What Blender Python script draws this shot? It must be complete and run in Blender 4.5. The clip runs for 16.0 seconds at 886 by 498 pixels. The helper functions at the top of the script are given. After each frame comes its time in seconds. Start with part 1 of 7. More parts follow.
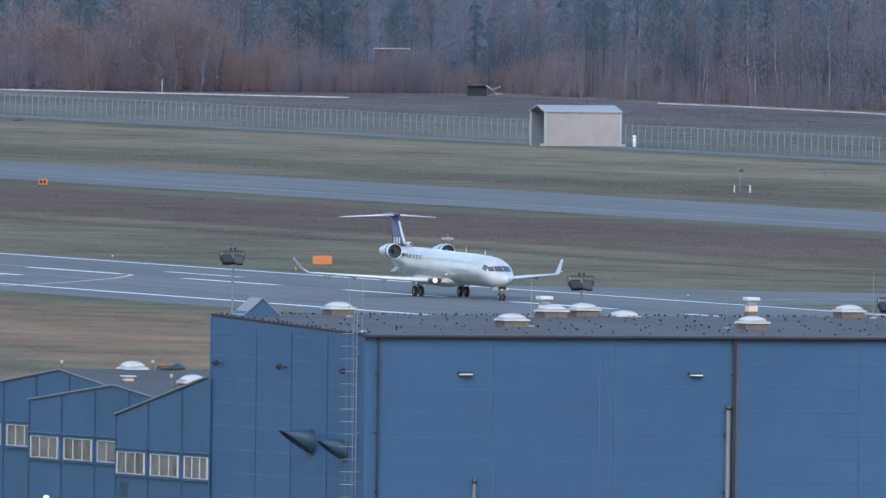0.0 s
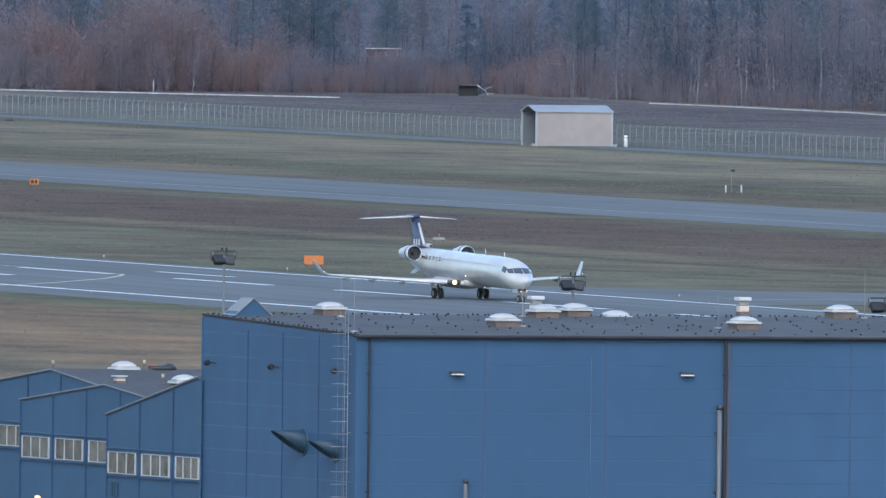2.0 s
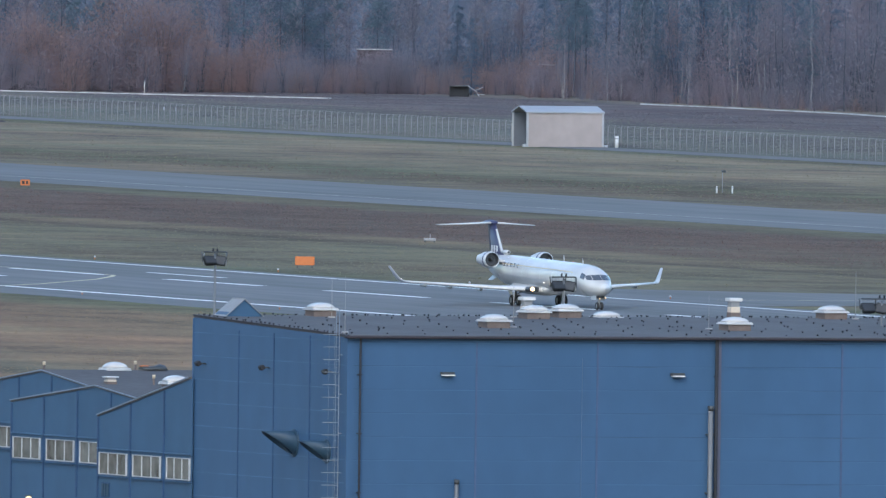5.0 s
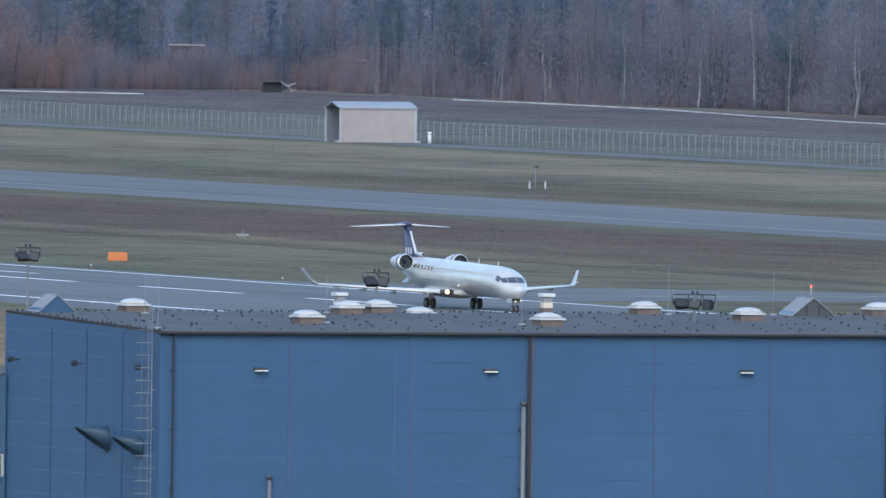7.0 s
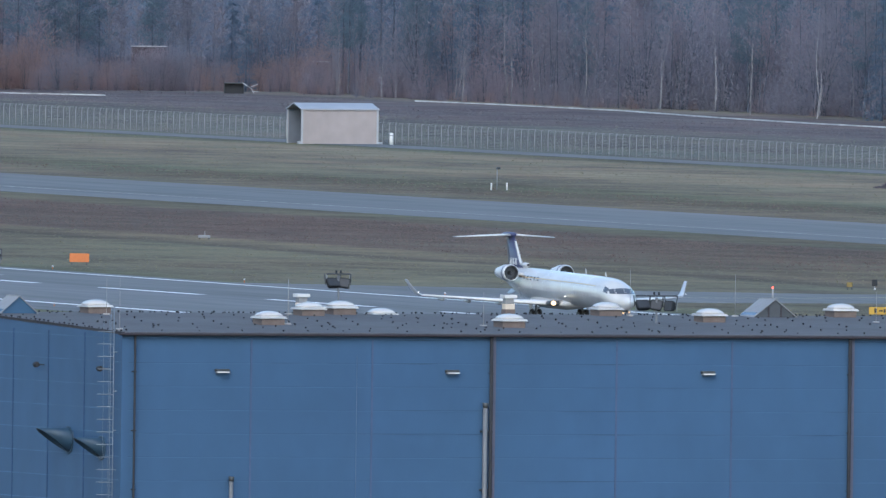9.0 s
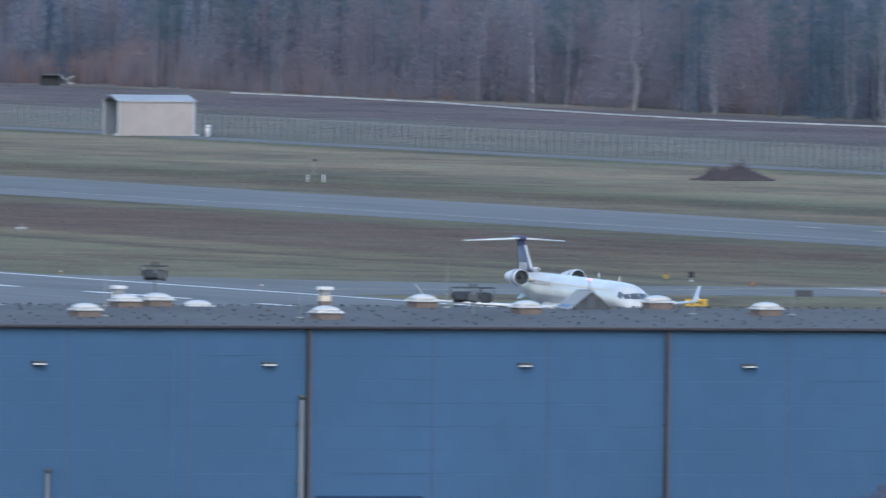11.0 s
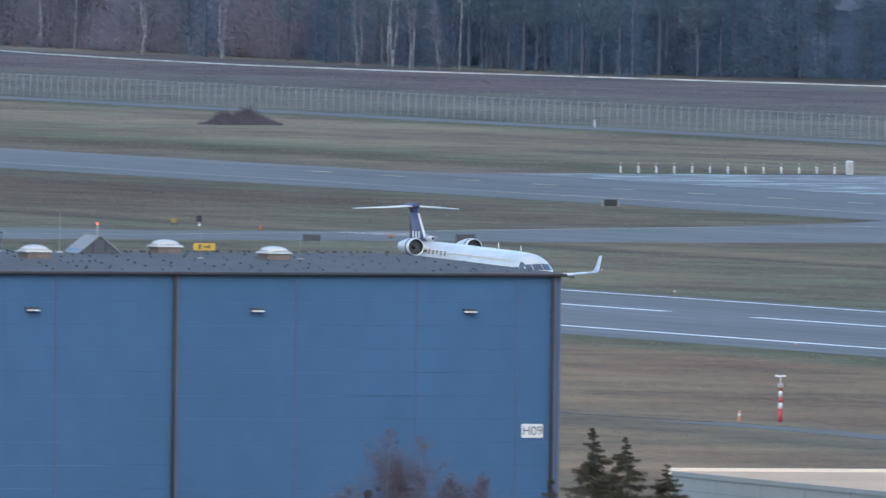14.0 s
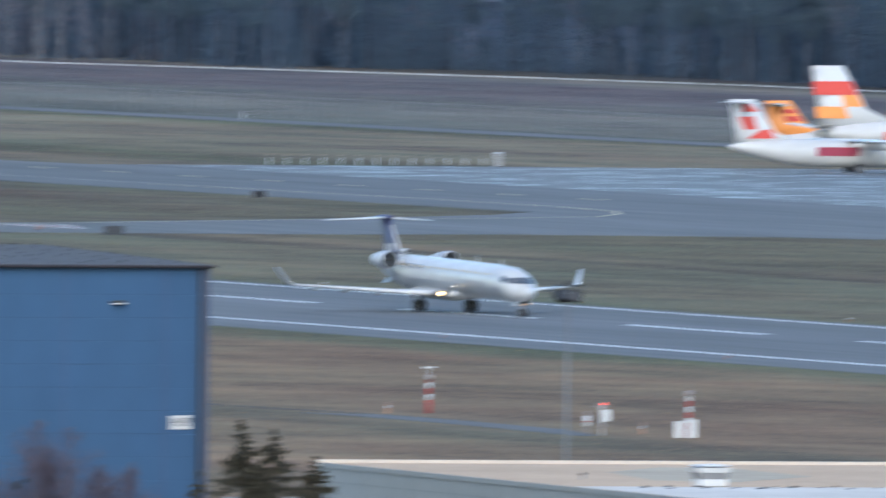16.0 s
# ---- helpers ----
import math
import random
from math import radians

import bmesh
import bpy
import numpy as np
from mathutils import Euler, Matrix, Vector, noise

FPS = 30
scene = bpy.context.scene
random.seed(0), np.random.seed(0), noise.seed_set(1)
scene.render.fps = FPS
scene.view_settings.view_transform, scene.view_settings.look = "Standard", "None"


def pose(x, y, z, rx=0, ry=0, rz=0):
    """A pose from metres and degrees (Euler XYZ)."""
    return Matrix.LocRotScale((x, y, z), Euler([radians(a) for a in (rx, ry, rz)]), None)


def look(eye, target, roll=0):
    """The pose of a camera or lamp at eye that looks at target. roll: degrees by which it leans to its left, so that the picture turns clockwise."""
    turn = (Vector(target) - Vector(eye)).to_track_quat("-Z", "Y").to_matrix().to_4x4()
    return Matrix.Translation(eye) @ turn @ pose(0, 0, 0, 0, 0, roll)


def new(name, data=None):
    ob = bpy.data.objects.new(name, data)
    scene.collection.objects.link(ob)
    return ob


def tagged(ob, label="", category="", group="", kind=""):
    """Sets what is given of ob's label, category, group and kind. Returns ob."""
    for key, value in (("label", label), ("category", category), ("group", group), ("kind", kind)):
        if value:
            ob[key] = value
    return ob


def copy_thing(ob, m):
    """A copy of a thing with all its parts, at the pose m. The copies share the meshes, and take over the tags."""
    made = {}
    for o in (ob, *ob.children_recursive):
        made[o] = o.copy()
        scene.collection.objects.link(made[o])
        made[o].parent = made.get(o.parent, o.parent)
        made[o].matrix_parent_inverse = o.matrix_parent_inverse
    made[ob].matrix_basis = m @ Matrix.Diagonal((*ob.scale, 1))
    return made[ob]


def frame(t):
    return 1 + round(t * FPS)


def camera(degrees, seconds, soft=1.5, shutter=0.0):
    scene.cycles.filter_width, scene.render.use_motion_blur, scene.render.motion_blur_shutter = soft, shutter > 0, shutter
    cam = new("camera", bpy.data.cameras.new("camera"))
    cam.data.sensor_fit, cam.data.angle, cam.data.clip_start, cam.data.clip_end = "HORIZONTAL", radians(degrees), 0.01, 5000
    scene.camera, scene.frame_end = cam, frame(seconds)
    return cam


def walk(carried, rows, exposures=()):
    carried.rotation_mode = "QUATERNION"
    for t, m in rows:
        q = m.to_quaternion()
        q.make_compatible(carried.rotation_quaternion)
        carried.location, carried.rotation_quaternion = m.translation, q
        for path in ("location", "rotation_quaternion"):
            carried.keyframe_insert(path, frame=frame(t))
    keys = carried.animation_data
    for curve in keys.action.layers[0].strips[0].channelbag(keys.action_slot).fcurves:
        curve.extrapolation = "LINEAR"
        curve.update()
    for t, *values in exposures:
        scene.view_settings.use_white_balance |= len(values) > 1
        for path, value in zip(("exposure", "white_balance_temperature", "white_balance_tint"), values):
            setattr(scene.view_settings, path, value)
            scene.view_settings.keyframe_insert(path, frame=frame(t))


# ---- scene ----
EYE = (2431.5, -706.1, 43.46)


def sight(pan, drop):
    """Pose of the tripod head: pan to the right of the resting bearing and drop below the horizon, in degrees."""
    a, b = radians(163.155 - pan), radians(-drop)
    return look(EYE, (EYE[0] + 2000 * math.cos(a), EYE[1] + 2000 * math.sin(a), EYE[2] + 2000 * math.tan(b)), 0.722)


cam = camera(1.7966, 16.0, soft=1.35, shutter=0.5)
PAN = [
    (0, 0.0000, 0.9178),
    (0.5, 0.0052, 0.9184),
    (1, 0.0070, 0.9173),
    (1.5, 0.0157, 0.9193),
    (2, 0.0175, 0.9176),
    (2.5, 0.0146, 0.9178),
    (3, 0.0141, 0.9194),
    (5.3, 0.0470, 0.9137),
    (5.5, 0.0741, 0.9117),
    (6, 0.2662, 0.9130),
    (6.5, 0.3455, 0.9199),
    (7, 0.4154, 0.9199),
    (7.5, 0.4576, 0.9177),
    (8, 0.4816, 0.9181),
    (10.3, 0.5067, 0.9118),
    (10.5, 0.5769, 0.9209),
    (11, 0.8651, 0.9281),
    (11.5, 1.0830, 0.9361),
    (12, 1.2061, 0.9356),
    (12.5, 1.3443, 0.9417),
    (13, 1.5878, 0.9549),
    (13.5, 1.7340, 0.9912),
    (14, 1.8644, 1.0288),
    (14.5, 2.0132, 1.0533),
    (15, 2.1272, 1.0658),
    (15.5, 2.2449, 1.0648),
    (15.7, 2.3110, 1.0640),
    (15.9, 2.4430, 1.0500),
    (16, 2.5776, 1.0370),
    (16.1, 2.7100, 1.0240),
]
walk(cam, [(t, sight(p, d)) for t, p, d in PAN], [(0, 1.15, 5750, 3), (16, 1.15, 5750, 3)])

# ---- light: a flat evening sky, the low sun behind the camera veiled by cloud ----
world = bpy.data.worlds.new("evening_sky")
scene.world = world
world.use_nodes = True
wn = world.node_tree
sky = wn.nodes.new("ShaderNodeTexSky")
sky.sky_type = "NISHITA"
sky.sun_disc = False
sky.sun_elevation = radians(32)
sky.sun_rotation = radians(115)
sky.air_density, sky.dust_density, sky.ozone_density = 1.0, 1.5, 2.0
wn.links.new(sky.outputs[0], wn.nodes["Background"].inputs[0])
wn.nodes["Background"].inputs[1].default_value = 0.15
sun = new("sun", bpy.data.lights.new("sun", "SUN"))
sun.data.energy, sun.data.angle, sun.data.color = 0.8, radians(40), (1.0, 0.84, 0.72)
sun.matrix_world = look((0, 0, 0), (-0.75, 0.35, -0.55))


# ---- materials ----
def material(name, col, rough=0.7, metal=0.0, fine=3.0, coarse=0.3, vary=0.15, bump=0.0, stretch=(1, 1, 1), tint=None,
             island=0.0, obrand=0.0, spec=0.5, wet=False, thin=0.0):
    """Paint or grain with variation at two scales, in metres of the object's own space."""
    m = bpy.data.materials.new(name)
    m.use_nodes = True
    n, l = m.node_tree.nodes, m.node_tree.links
    p = n["Principled BSDF"]
    p.inputs["Roughness"].default_value, p.inputs["Metallic"].default_value = rough, metal
    p.inputs["Specular IOR Level"].default_value = spec
    tc, mp = n.new("ShaderNodeTexCoord"), n.new("ShaderNodeMapping")
    mp.inputs["Scale"].default_value = stretch
    l.new(tc.outputs["Object"], mp.inputs["Vector"])
    a, b = n.new("ShaderNodeTexNoise"), n.new("ShaderNodeTexNoise")
    a.inputs["Scale"].default_value, b.inputs["Scale"].default_value = fine, coarse
    a.inputs["Detail"].default_value = 6
    for q in (a, b):
        l.new(mp.outputs[0], q.inputs["Vector"])
    add = n.new("ShaderNodeMath")
    add.operation = "ADD"
    l.new(a.outputs["Fac"], add.inputs[0])
    l.new(b.outputs["Fac"], add.inputs[1])
    src = add.outputs[0]
    if island or obrand:
        info = n.new("ShaderNodeNewGeometry" if island else "ShaderNodeObjectInfo")
        mul = n.new("ShaderNodeMath")
        mul.operation = "MULTIPLY_ADD"
        l.new(info.outputs["Random Per Island" if island else "Random"], mul.inputs[0])
        mul.inputs[1].default_value = island or obrand
        l.new(src, mul.inputs[2])
        src = mul.outputs[0]
    ramp = n.new("ShaderNodeMapRange")
    ramp.inputs["From Min"].default_value, ramp.inputs["From Max"].default_value = 0.6, 1.4 + (island or obrand)
    l.new(src, ramp.inputs["Value"])
    mix = n.new("ShaderNodeMix")
    mix.data_type = "RGBA"
    lo = tint or [c * (1 - vary) for c in col]
    hi = [min(1, c * (1 + vary)) for c in col]
    mix.inputs[6].default_value, mix.inputs[7].default_value = (*lo, 1), (*hi, 1)
    l.new(ramp.outputs[0], mix.inputs[0])
    l.new(mix.outputs[2], p.inputs["Base Color"])
    if wet:
        wr = n.new("ShaderNodeMapRange")
        wr.inputs["From Min"].default_value, wr.inputs["From Max"].default_value = 0.55, 0.59
        wr.inputs["To Min"].default_value, wr.inputs["To Max"].default_value = 0.8, 0.34
        l.new(a.outputs["Fac"], wr.inputs["Value"])
        l.new(wr.outputs[0], p.inputs["Roughness"])
    if thin:
        tr, ms = n.new("ShaderNodeBsdfTranslucent"), n.new("ShaderNodeMixShader")
        ms.inputs[0].default_value = thin
        l.new(mix.outputs[2], tr.inputs["Color"])
        l.new(p.outputs[0], ms.inputs[1])
        l.new(tr.outputs[0], ms.inputs[2])
        l.new(ms.outputs[0], n["Material Output"].inputs["Surface"])
    if bump:
        bp = n.new("ShaderNodeBump")
        bp.inputs["Strength"].default_value, bp.inputs["Distance"].default_value = bump, 0.05
        l.new(a.outputs["Fac"], bp.inputs["Height"])
        l.new(bp.outputs[0], p.inputs["Normal"])
    return m


def glow(name, col, power):
    m = material(name, col, 0.3)
    p = m.node_tree.nodes["Principled BSDF"]
    p.inputs["Emission Color"].default_value, p.inputs["Emission Strength"].default_value = (*col, 1), power
    return m


def ground_material():
    """Dry autumn grass in bands beside the runway: heath, mown strips and dark ditches, with clumps and streaks."""
    m = bpy.data.materials.new("autumn_grass")
    m.use_nodes = True
    n, l = m.node_tree.nodes, m.node_tree.links
    p = n["Principled BSDF"]
    p.inputs["Roughness"].default_value = 0.95
    p.inputs["Specular IOR Level"].default_value = 0.1
    tc = n.new("ShaderNodeTexCoord")
    sep = n.new("ShaderNodeSeparateXYZ")
    l.new(tc.outputs["Object"], sep.inputs[0])

    def noise_at(scale, sx, sy, detail=5):
        mp, t = n.new("ShaderNodeMapping"), n.new("ShaderNodeTexNoise")
        mp.inputs["Scale"].default_value = (sx, sy, 1)
        t.inputs["Scale"].default_value, t.inputs["Detail"].default_value = scale, detail
        l.new(tc.outputs["Object"], mp.inputs[0])
        l.new(mp.outputs[0], t.inputs["Vector"])
        return t.outputs["Fac"]

    def math_node(op, a, b, c=None):
        q = n.new("ShaderNodeMath")
        q.operation = op
        for i, v in enumerate((a, b, c)):
            if v is None:
                continue
            if isinstance(v, (int, float)):
                q.inputs[i].default_value = v
            else:
                l.new(v, q.inputs[i])
        return q.outputs[0]

    wob = math_node("MULTIPLY_ADD", noise_at(0.02, 0.5, 1.5, 6), 16.0, -8.0)
    across = math_node("ADD", sep.outputs["Y"], wob)
    t = math_node("MULTIPLY_ADD", across, 1 / 1000, 0.4)
    ramp = n.new("ShaderNodeValToRGB")
    l.new(t, ramp.inputs[0])
    tan, olive, heath, green = (0.200, 0.142, 0.088), (0.140, 0.124, 0.080), (0.104, 0.078, 0.062), (0.098, 0.102, 0.058)
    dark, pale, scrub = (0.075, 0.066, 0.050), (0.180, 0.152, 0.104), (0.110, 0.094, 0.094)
    # the last stop paints the understory's blue-black shade into the ground colour
    stops = [(-124, tan), (-118, (0.115, 0.102, 0.068)), (-111, (0.15, 0.122, 0.08)), (-106, tan), (-44, (0.182, 0.130, 0.080)), (-38, (0.12, 0.112, 0.068)), (-31, green), (26, green),
             (34, olive), (82, olive), (84.5, dark), (87, dark), (89, (0.16, 0.128, 0.082)), (95, (0.16, 0.128, 0.082)), (99, heath), (147, heath), (152, (0.11, 0.10, 0.065)),
             (206, (0.135, 0.116, 0.076)), (222, (0.14, 0.112, 0.076)), (230, (0.092, 0.090, 0.058)), (241, (0.098, 0.098, 0.060)), (250, (0.145, 0.128, 0.085)),
             (275, pale), (318, pale), (326, green), (343, (0.120, 0.118, 0.100)),
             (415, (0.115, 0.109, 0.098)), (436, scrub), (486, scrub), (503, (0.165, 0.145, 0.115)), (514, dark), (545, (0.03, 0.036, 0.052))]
    cr = ramp.color_ramp
    cr.elements.remove(cr.elements[1])
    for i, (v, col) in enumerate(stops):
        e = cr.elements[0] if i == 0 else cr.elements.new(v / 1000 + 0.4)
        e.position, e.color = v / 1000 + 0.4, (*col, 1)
    near_turn = n.new("ShaderNodeMapRange")
    near_turn.inputs["From Min"].default_value, near_turn.inputs["From Max"].default_value = -220, 20
    l.new(sep.outputs["X"], near_turn.inputs["Value"])
    band = n.new("ShaderNodeMapRange")
    band.inputs["From Min"].default_value, band.inputs["From Max"].default_value = 165, 150
    l.new(across, band.inputs["Value"])
    foot = n.new("ShaderNodeMapRange")
    foot.inputs["From Min"].default_value, foot.inputs["From Max"].default_value = 92, 100
    l.new(across, foot.inputs["Value"])
    sward = n.new("ShaderNodeMix")
    sward.data_type = "RGBA"
    sward.inputs[7].default_value = (0.118, 0.104, 0.066, 1)
    l.new(math_node("MULTIPLY", math_node("MULTIPLY", near_turn.outputs[0], band.outputs[0]), foot.outputs[0]), sward.inputs[0])
    l.new(ramp.outputs[0], sward.inputs[6])
    streak = noise_at(0.12, 0.6, 1.0, 8)
    clump = noise_at(0.03, 0.3, 1.1, 7)
    blade = noise_at(1.2, 0.5, 1.0, 8)
    patch = noise_at(0.05, 0.4, 1.0, 6)
    k = math_node("MULTIPLY_ADD", streak, 1.1, 0.05)
    k = math_node("ADD", k, math_node("MULTIPLY_ADD", clump, 1.3, -0.4))
    k = math_node("ADD", k, math_node("MULTIPLY_ADD", blade, 1.0, -0.5))
    mix = n.new("ShaderNodeMix")
    mix.data_type, mix.blend_type = "RGBA", "MULTIPLY"
    mix.inputs[0].default_value = 1.0
    l.new(sward.outputs[2], mix.inputs[6])
    comb = n.new("ShaderNodeCombineColor")
    l.new(math_node("MULTIPLY", k, math_node("MULTIPLY_ADD", patch, 0.5, 0.76)), comb.inputs[0])
    l.new(math_node("MULTIPLY", k, 1.0), comb.inputs[1])
    l.new(math_node("MULTIPLY_ADD", k, 0.9, 0.09), comb.inputs[2])
    l.new(comb.outputs[0], mix.inputs[7])
    l.new(mix.outputs[2], p.inputs["Base Color"])
    bp = n.new("ShaderNodeBump")
    bp.inputs["Strength"].default_value, bp.inputs["Distance"].default_value = 0.5, 0.3
    l.new(blade, bp.inputs["Height"])
    l.new(bp.outputs[0], p.inputs["Normal"])
    return m


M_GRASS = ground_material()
M_ASPHALT = material("worn_asphalt", (0.110, 0.113, 0.117), 0.85, spec=0.25, fine=0.45, coarse=0.06, vary=0.36, stretch=(0.06, 1, 1), bump=0.15)
M_APRON = material("damp_concrete", (0.12, 0.125, 0.13), 0.6, fine=1.5, coarse=0.05, vary=0.25, stretch=(0.22, 0.07, 1), spec=0.5, wet=True)
M_ROAD = material("perimeter_asphalt", (0.112, 0.114, 0.120), 0.85, spec=0.15, fine=0.8, coarse=0.05, vary=0.15)
M_LINE = material("white_marking_paint", (0.70, 0.70, 0.68), 0.6, fine=2.0, coarse=0.2, vary=0.25)
M_FAINT_LINE = material("worn_line_paint", (0.30, 0.295, 0.28), 0.7, fine=0.5, coarse=0.08, vary=0.45)
M_YELLOW_LINE = material("yellow_marking_paint", (0.42, 0.36, 0.20), 0.6, fine=2.0, coarse=0.2, vary=0.25)
M_BLUE = material("blue_sheet_cladding", (0.036, 0.077, 0.149), 0.55, spec=0.2, fine=0.6, coarse=0.06, vary=0.14, stretch=(1, 1, 0.6))
M_BLUE_DARK = material("blue_grey_cladding", (0.036, 0.078, 0.144), 0.55, spec=0.2, fine=0.6, coarse=0.1, vary=0.12)
M_PIPE_TRIM = material("brown_grey_strip", (0.085, 0.088, 0.125), 0.6, spec=0.2)
M_SEAM = material("joint_strip", (0.050, 0.074, 0.138), 0.6, spec=0.2, vary=0.25)
M_JOINT = material("cladding_joint", (0.027, 0.061, 0.123), 0.6, spec=0.2, fine=0.4, coarse=0.1, vary=0.3)
M_JOINT_PALE = material("joint_highlight", (0.047, 0.095, 0.174), 0.6, spec=0.2, fine=0.4, coarse=0.1, vary=0.3)
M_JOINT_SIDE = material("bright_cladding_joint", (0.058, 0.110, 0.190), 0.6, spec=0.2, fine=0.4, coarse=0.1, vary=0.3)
M_JOINT_DARK = material("dark_cladding_strip", (0.026, 0.055, 0.118), 0.6, spec=0.2, vary=0.25)
M_TRIM = material("dark_brown_trim", (0.030, 0.027, 0.034), 0.6, spec=0.2)
M_FELT = material("roofing_felt", (0.082, 0.082, 0.088), 0.9, spec=0.2, fine=2.0, coarse=0.2, vary=0.2, bump=0.3)
M_CAP = material("black_vent_cap", (0.024, 0.026, 0.031), 0.7, spec=0.15)
M_WHITE = material("white_paint", (0.50, 0.505, 0.51), 0.45, fine=1.2, coarse=0.2, vary=0.05)
M_GREY = material("grey_metal", (0.20, 0.205, 0.215), 0.6, 0.0, vary=0.15)
M_ALLOY = material("bare_alloy", (0.50, 0.51, 0.53), 0.35, 0.5, vary=0.1)
M_DARK = material("dark_steel", (0.045, 0.05, 0.055), 0.5, 0.3, vary=0.2)
M_BRICK = material("grey_brown_curb", (0.105, 0.082, 0.074), 0.85, fine=6, coarse=1, vary=0.25)
M_DOME = material("milky_acrylic", (0.41, 0.40, 0.385), 0.25, fine=1, coarse=0.3, vary=0.08)
M_TYRE = material("black_rubber", (0.02, 0.02, 0.022), 0.8)
M_GLASS = material("dark_window_glass", (0.06, 0.068, 0.082), 0.14, fine=0.5, coarse=0.2, vary=0.3)
M_PURPLE = material("violet_blue_paint", (0.044, 0.048, 0.104), 0.45, spec=0.2, vary=0.12)
M_GOLD = material("pale_gold_stripe", (0.36, 0.27, 0.13), 0.4, vary=0.05)
M_ORANGE = material("orange_panel", (0.37, 0.115, 0.03), 0.7, vary=0.12)
M_RED = material("red_paint", (0.30, 0.030, 0.028), 0.6, vary=0.15)
M_BEIGE = material("pale_membrane", (0.47, 0.345, 0.235), 0.85, fine=0.8, coarse=0.1, vary=0.12, spec=0.1)
M_PANEL = material("grey_blue_panel", (0.208, 0.220, 0.220), 0.6, spec=0.25, fine=0.6, coarse=0.1, vary=0.08)
M_PANEL_DIM = material("blue_grey_pier", (0.090, 0.105, 0.120), 0.6, spec=0.25, fine=0.6, coarse=0.1, vary=0.1)
M_SEAM_GREY = material("panel_seam", (0.150, 0.160, 0.168), 0.6, spec=0.2)
M_PANE_DARK = material("dark_office_pane", (0.040, 0.045, 0.052), 0.12, fine=0.9, coarse=0.35, vary=0.9, obrand=0.5)
M_ROOF_PATCH = material("pale_repair_sheet", (0.40, 0.345, 0.265), 0.95, fine=0.5, coarse=0.1, vary=0.15, spec=0.05)
M_ROOF_WHITE = material("white_roof_sheet", (0.52, 0.49, 0.45), 0.95, fine=0.5, coarse=0.08, vary=0.15, spec=0.05)
M_SHED = material("shed_sheet", (0.232, 0.205, 0.205), 0.6, fine=0.8, coarse=0.15, vary=0.1)
M_GALV = material("galvanised_wire", (0.275, 0.265, 0.255), 0.6, 0.2, vary=0.2, obrand=0.3)
M_BARK_W = material("birch_bark", (0.205, 0.205, 0.22), 0.85, fine=2, coarse=0.5, vary=0.9, stretch=(1, 1, 0.5), obrand=0.3)
M_CABIN = material("weathered_cabin_boards", (0.060, 0.052, 0.062), 0.95, fine=1.4, coarse=0.4, vary=0.5, spec=0.05)
# far-wood bark, twigs and needles: distance haze is mixed into these colours
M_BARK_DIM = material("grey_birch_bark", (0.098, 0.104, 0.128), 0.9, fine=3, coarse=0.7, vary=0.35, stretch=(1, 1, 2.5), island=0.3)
M_BARK = material("haze_blue_bark", (0.052, 0.062, 0.086), 0.9, fine=3, coarse=0.5, vary=0.25)
M_TWIG = material("hazed_bare_twigs", (0.208, 0.202, 0.236), 0.9, fine=0.2, coarse=0.04, vary=0.18, island=0.08, spec=0.05, thin=0.5)
M_TWIG_R = material("russet_twigs", (0.232, 0.200, 0.226), 0.9, fine=0.2, coarse=0.04, vary=0.2, island=0.08, spec=0.05, thin=0.5)
M_TWIG_O = material("hazed_orange_brown_twigs", (0.262, 0.190, 0.180), 0.9, fine=0.2, coarse=0.04, vary=0.26, island=0.08, spec=0.05, thin=0.5)
M_NEEDLE = material("hazed_spruce_needles", (0.108, 0.148, 0.200), 0.9, fine=0.2, coarse=0.04, vary=0.14, island=0.06, spec=0.05, thin=0.5)
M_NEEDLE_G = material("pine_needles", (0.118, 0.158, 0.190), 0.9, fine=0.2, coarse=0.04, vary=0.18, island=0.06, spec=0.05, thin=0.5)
M_TUFT_SCRUB = material("scrub_tufts", (0.160, 0.142, 0.150), 0.95, fine=0.1, coarse=0.03, vary=0.3, island=0.08, spec=0.1, thin=0.4)
M_TUFT_FENCE = material("grey_green_tufts", (0.186, 0.180, 0.158), 0.95, fine=0.1, coarse=0.03, vary=0.25, island=0.08, spec=0.1, thin=0.4)
M_TUFT_HEATH = material("heather_tufts", (0.162, 0.124, 0.108), 0.95, fine=0.2, coarse=0.04, vary=0.18, island=0.2, spec=0.1, thin=0.4)
M_TUFT_GRASS = material("olive_grass_tufts", (0.205, 0.184, 0.125), 0.95, fine=0.1, coarse=0.02, vary=0.2, island=0.2, spec=0.1, thin=0.4)
M_TUFT_TAN = material("tan_grass_tufts", (0.250, 0.180, 0.118), 0.95, fine=0.1, coarse=0.02, vary=0.2, island=0.2, spec=0.1, thin=0.4)
M_YELLOW = material("yellow_sign_panel", (0.33, 0.21, 0.025), 0.7, vary=0.12)
M_FADED = material("dull_ochre_panel", (0.16, 0.115, 0.035), 0.7, vary=0.15)
M_CONE = material("faded_orange_cone", (0.42, 0.24, 0.17), 0.6, vary=0.1)

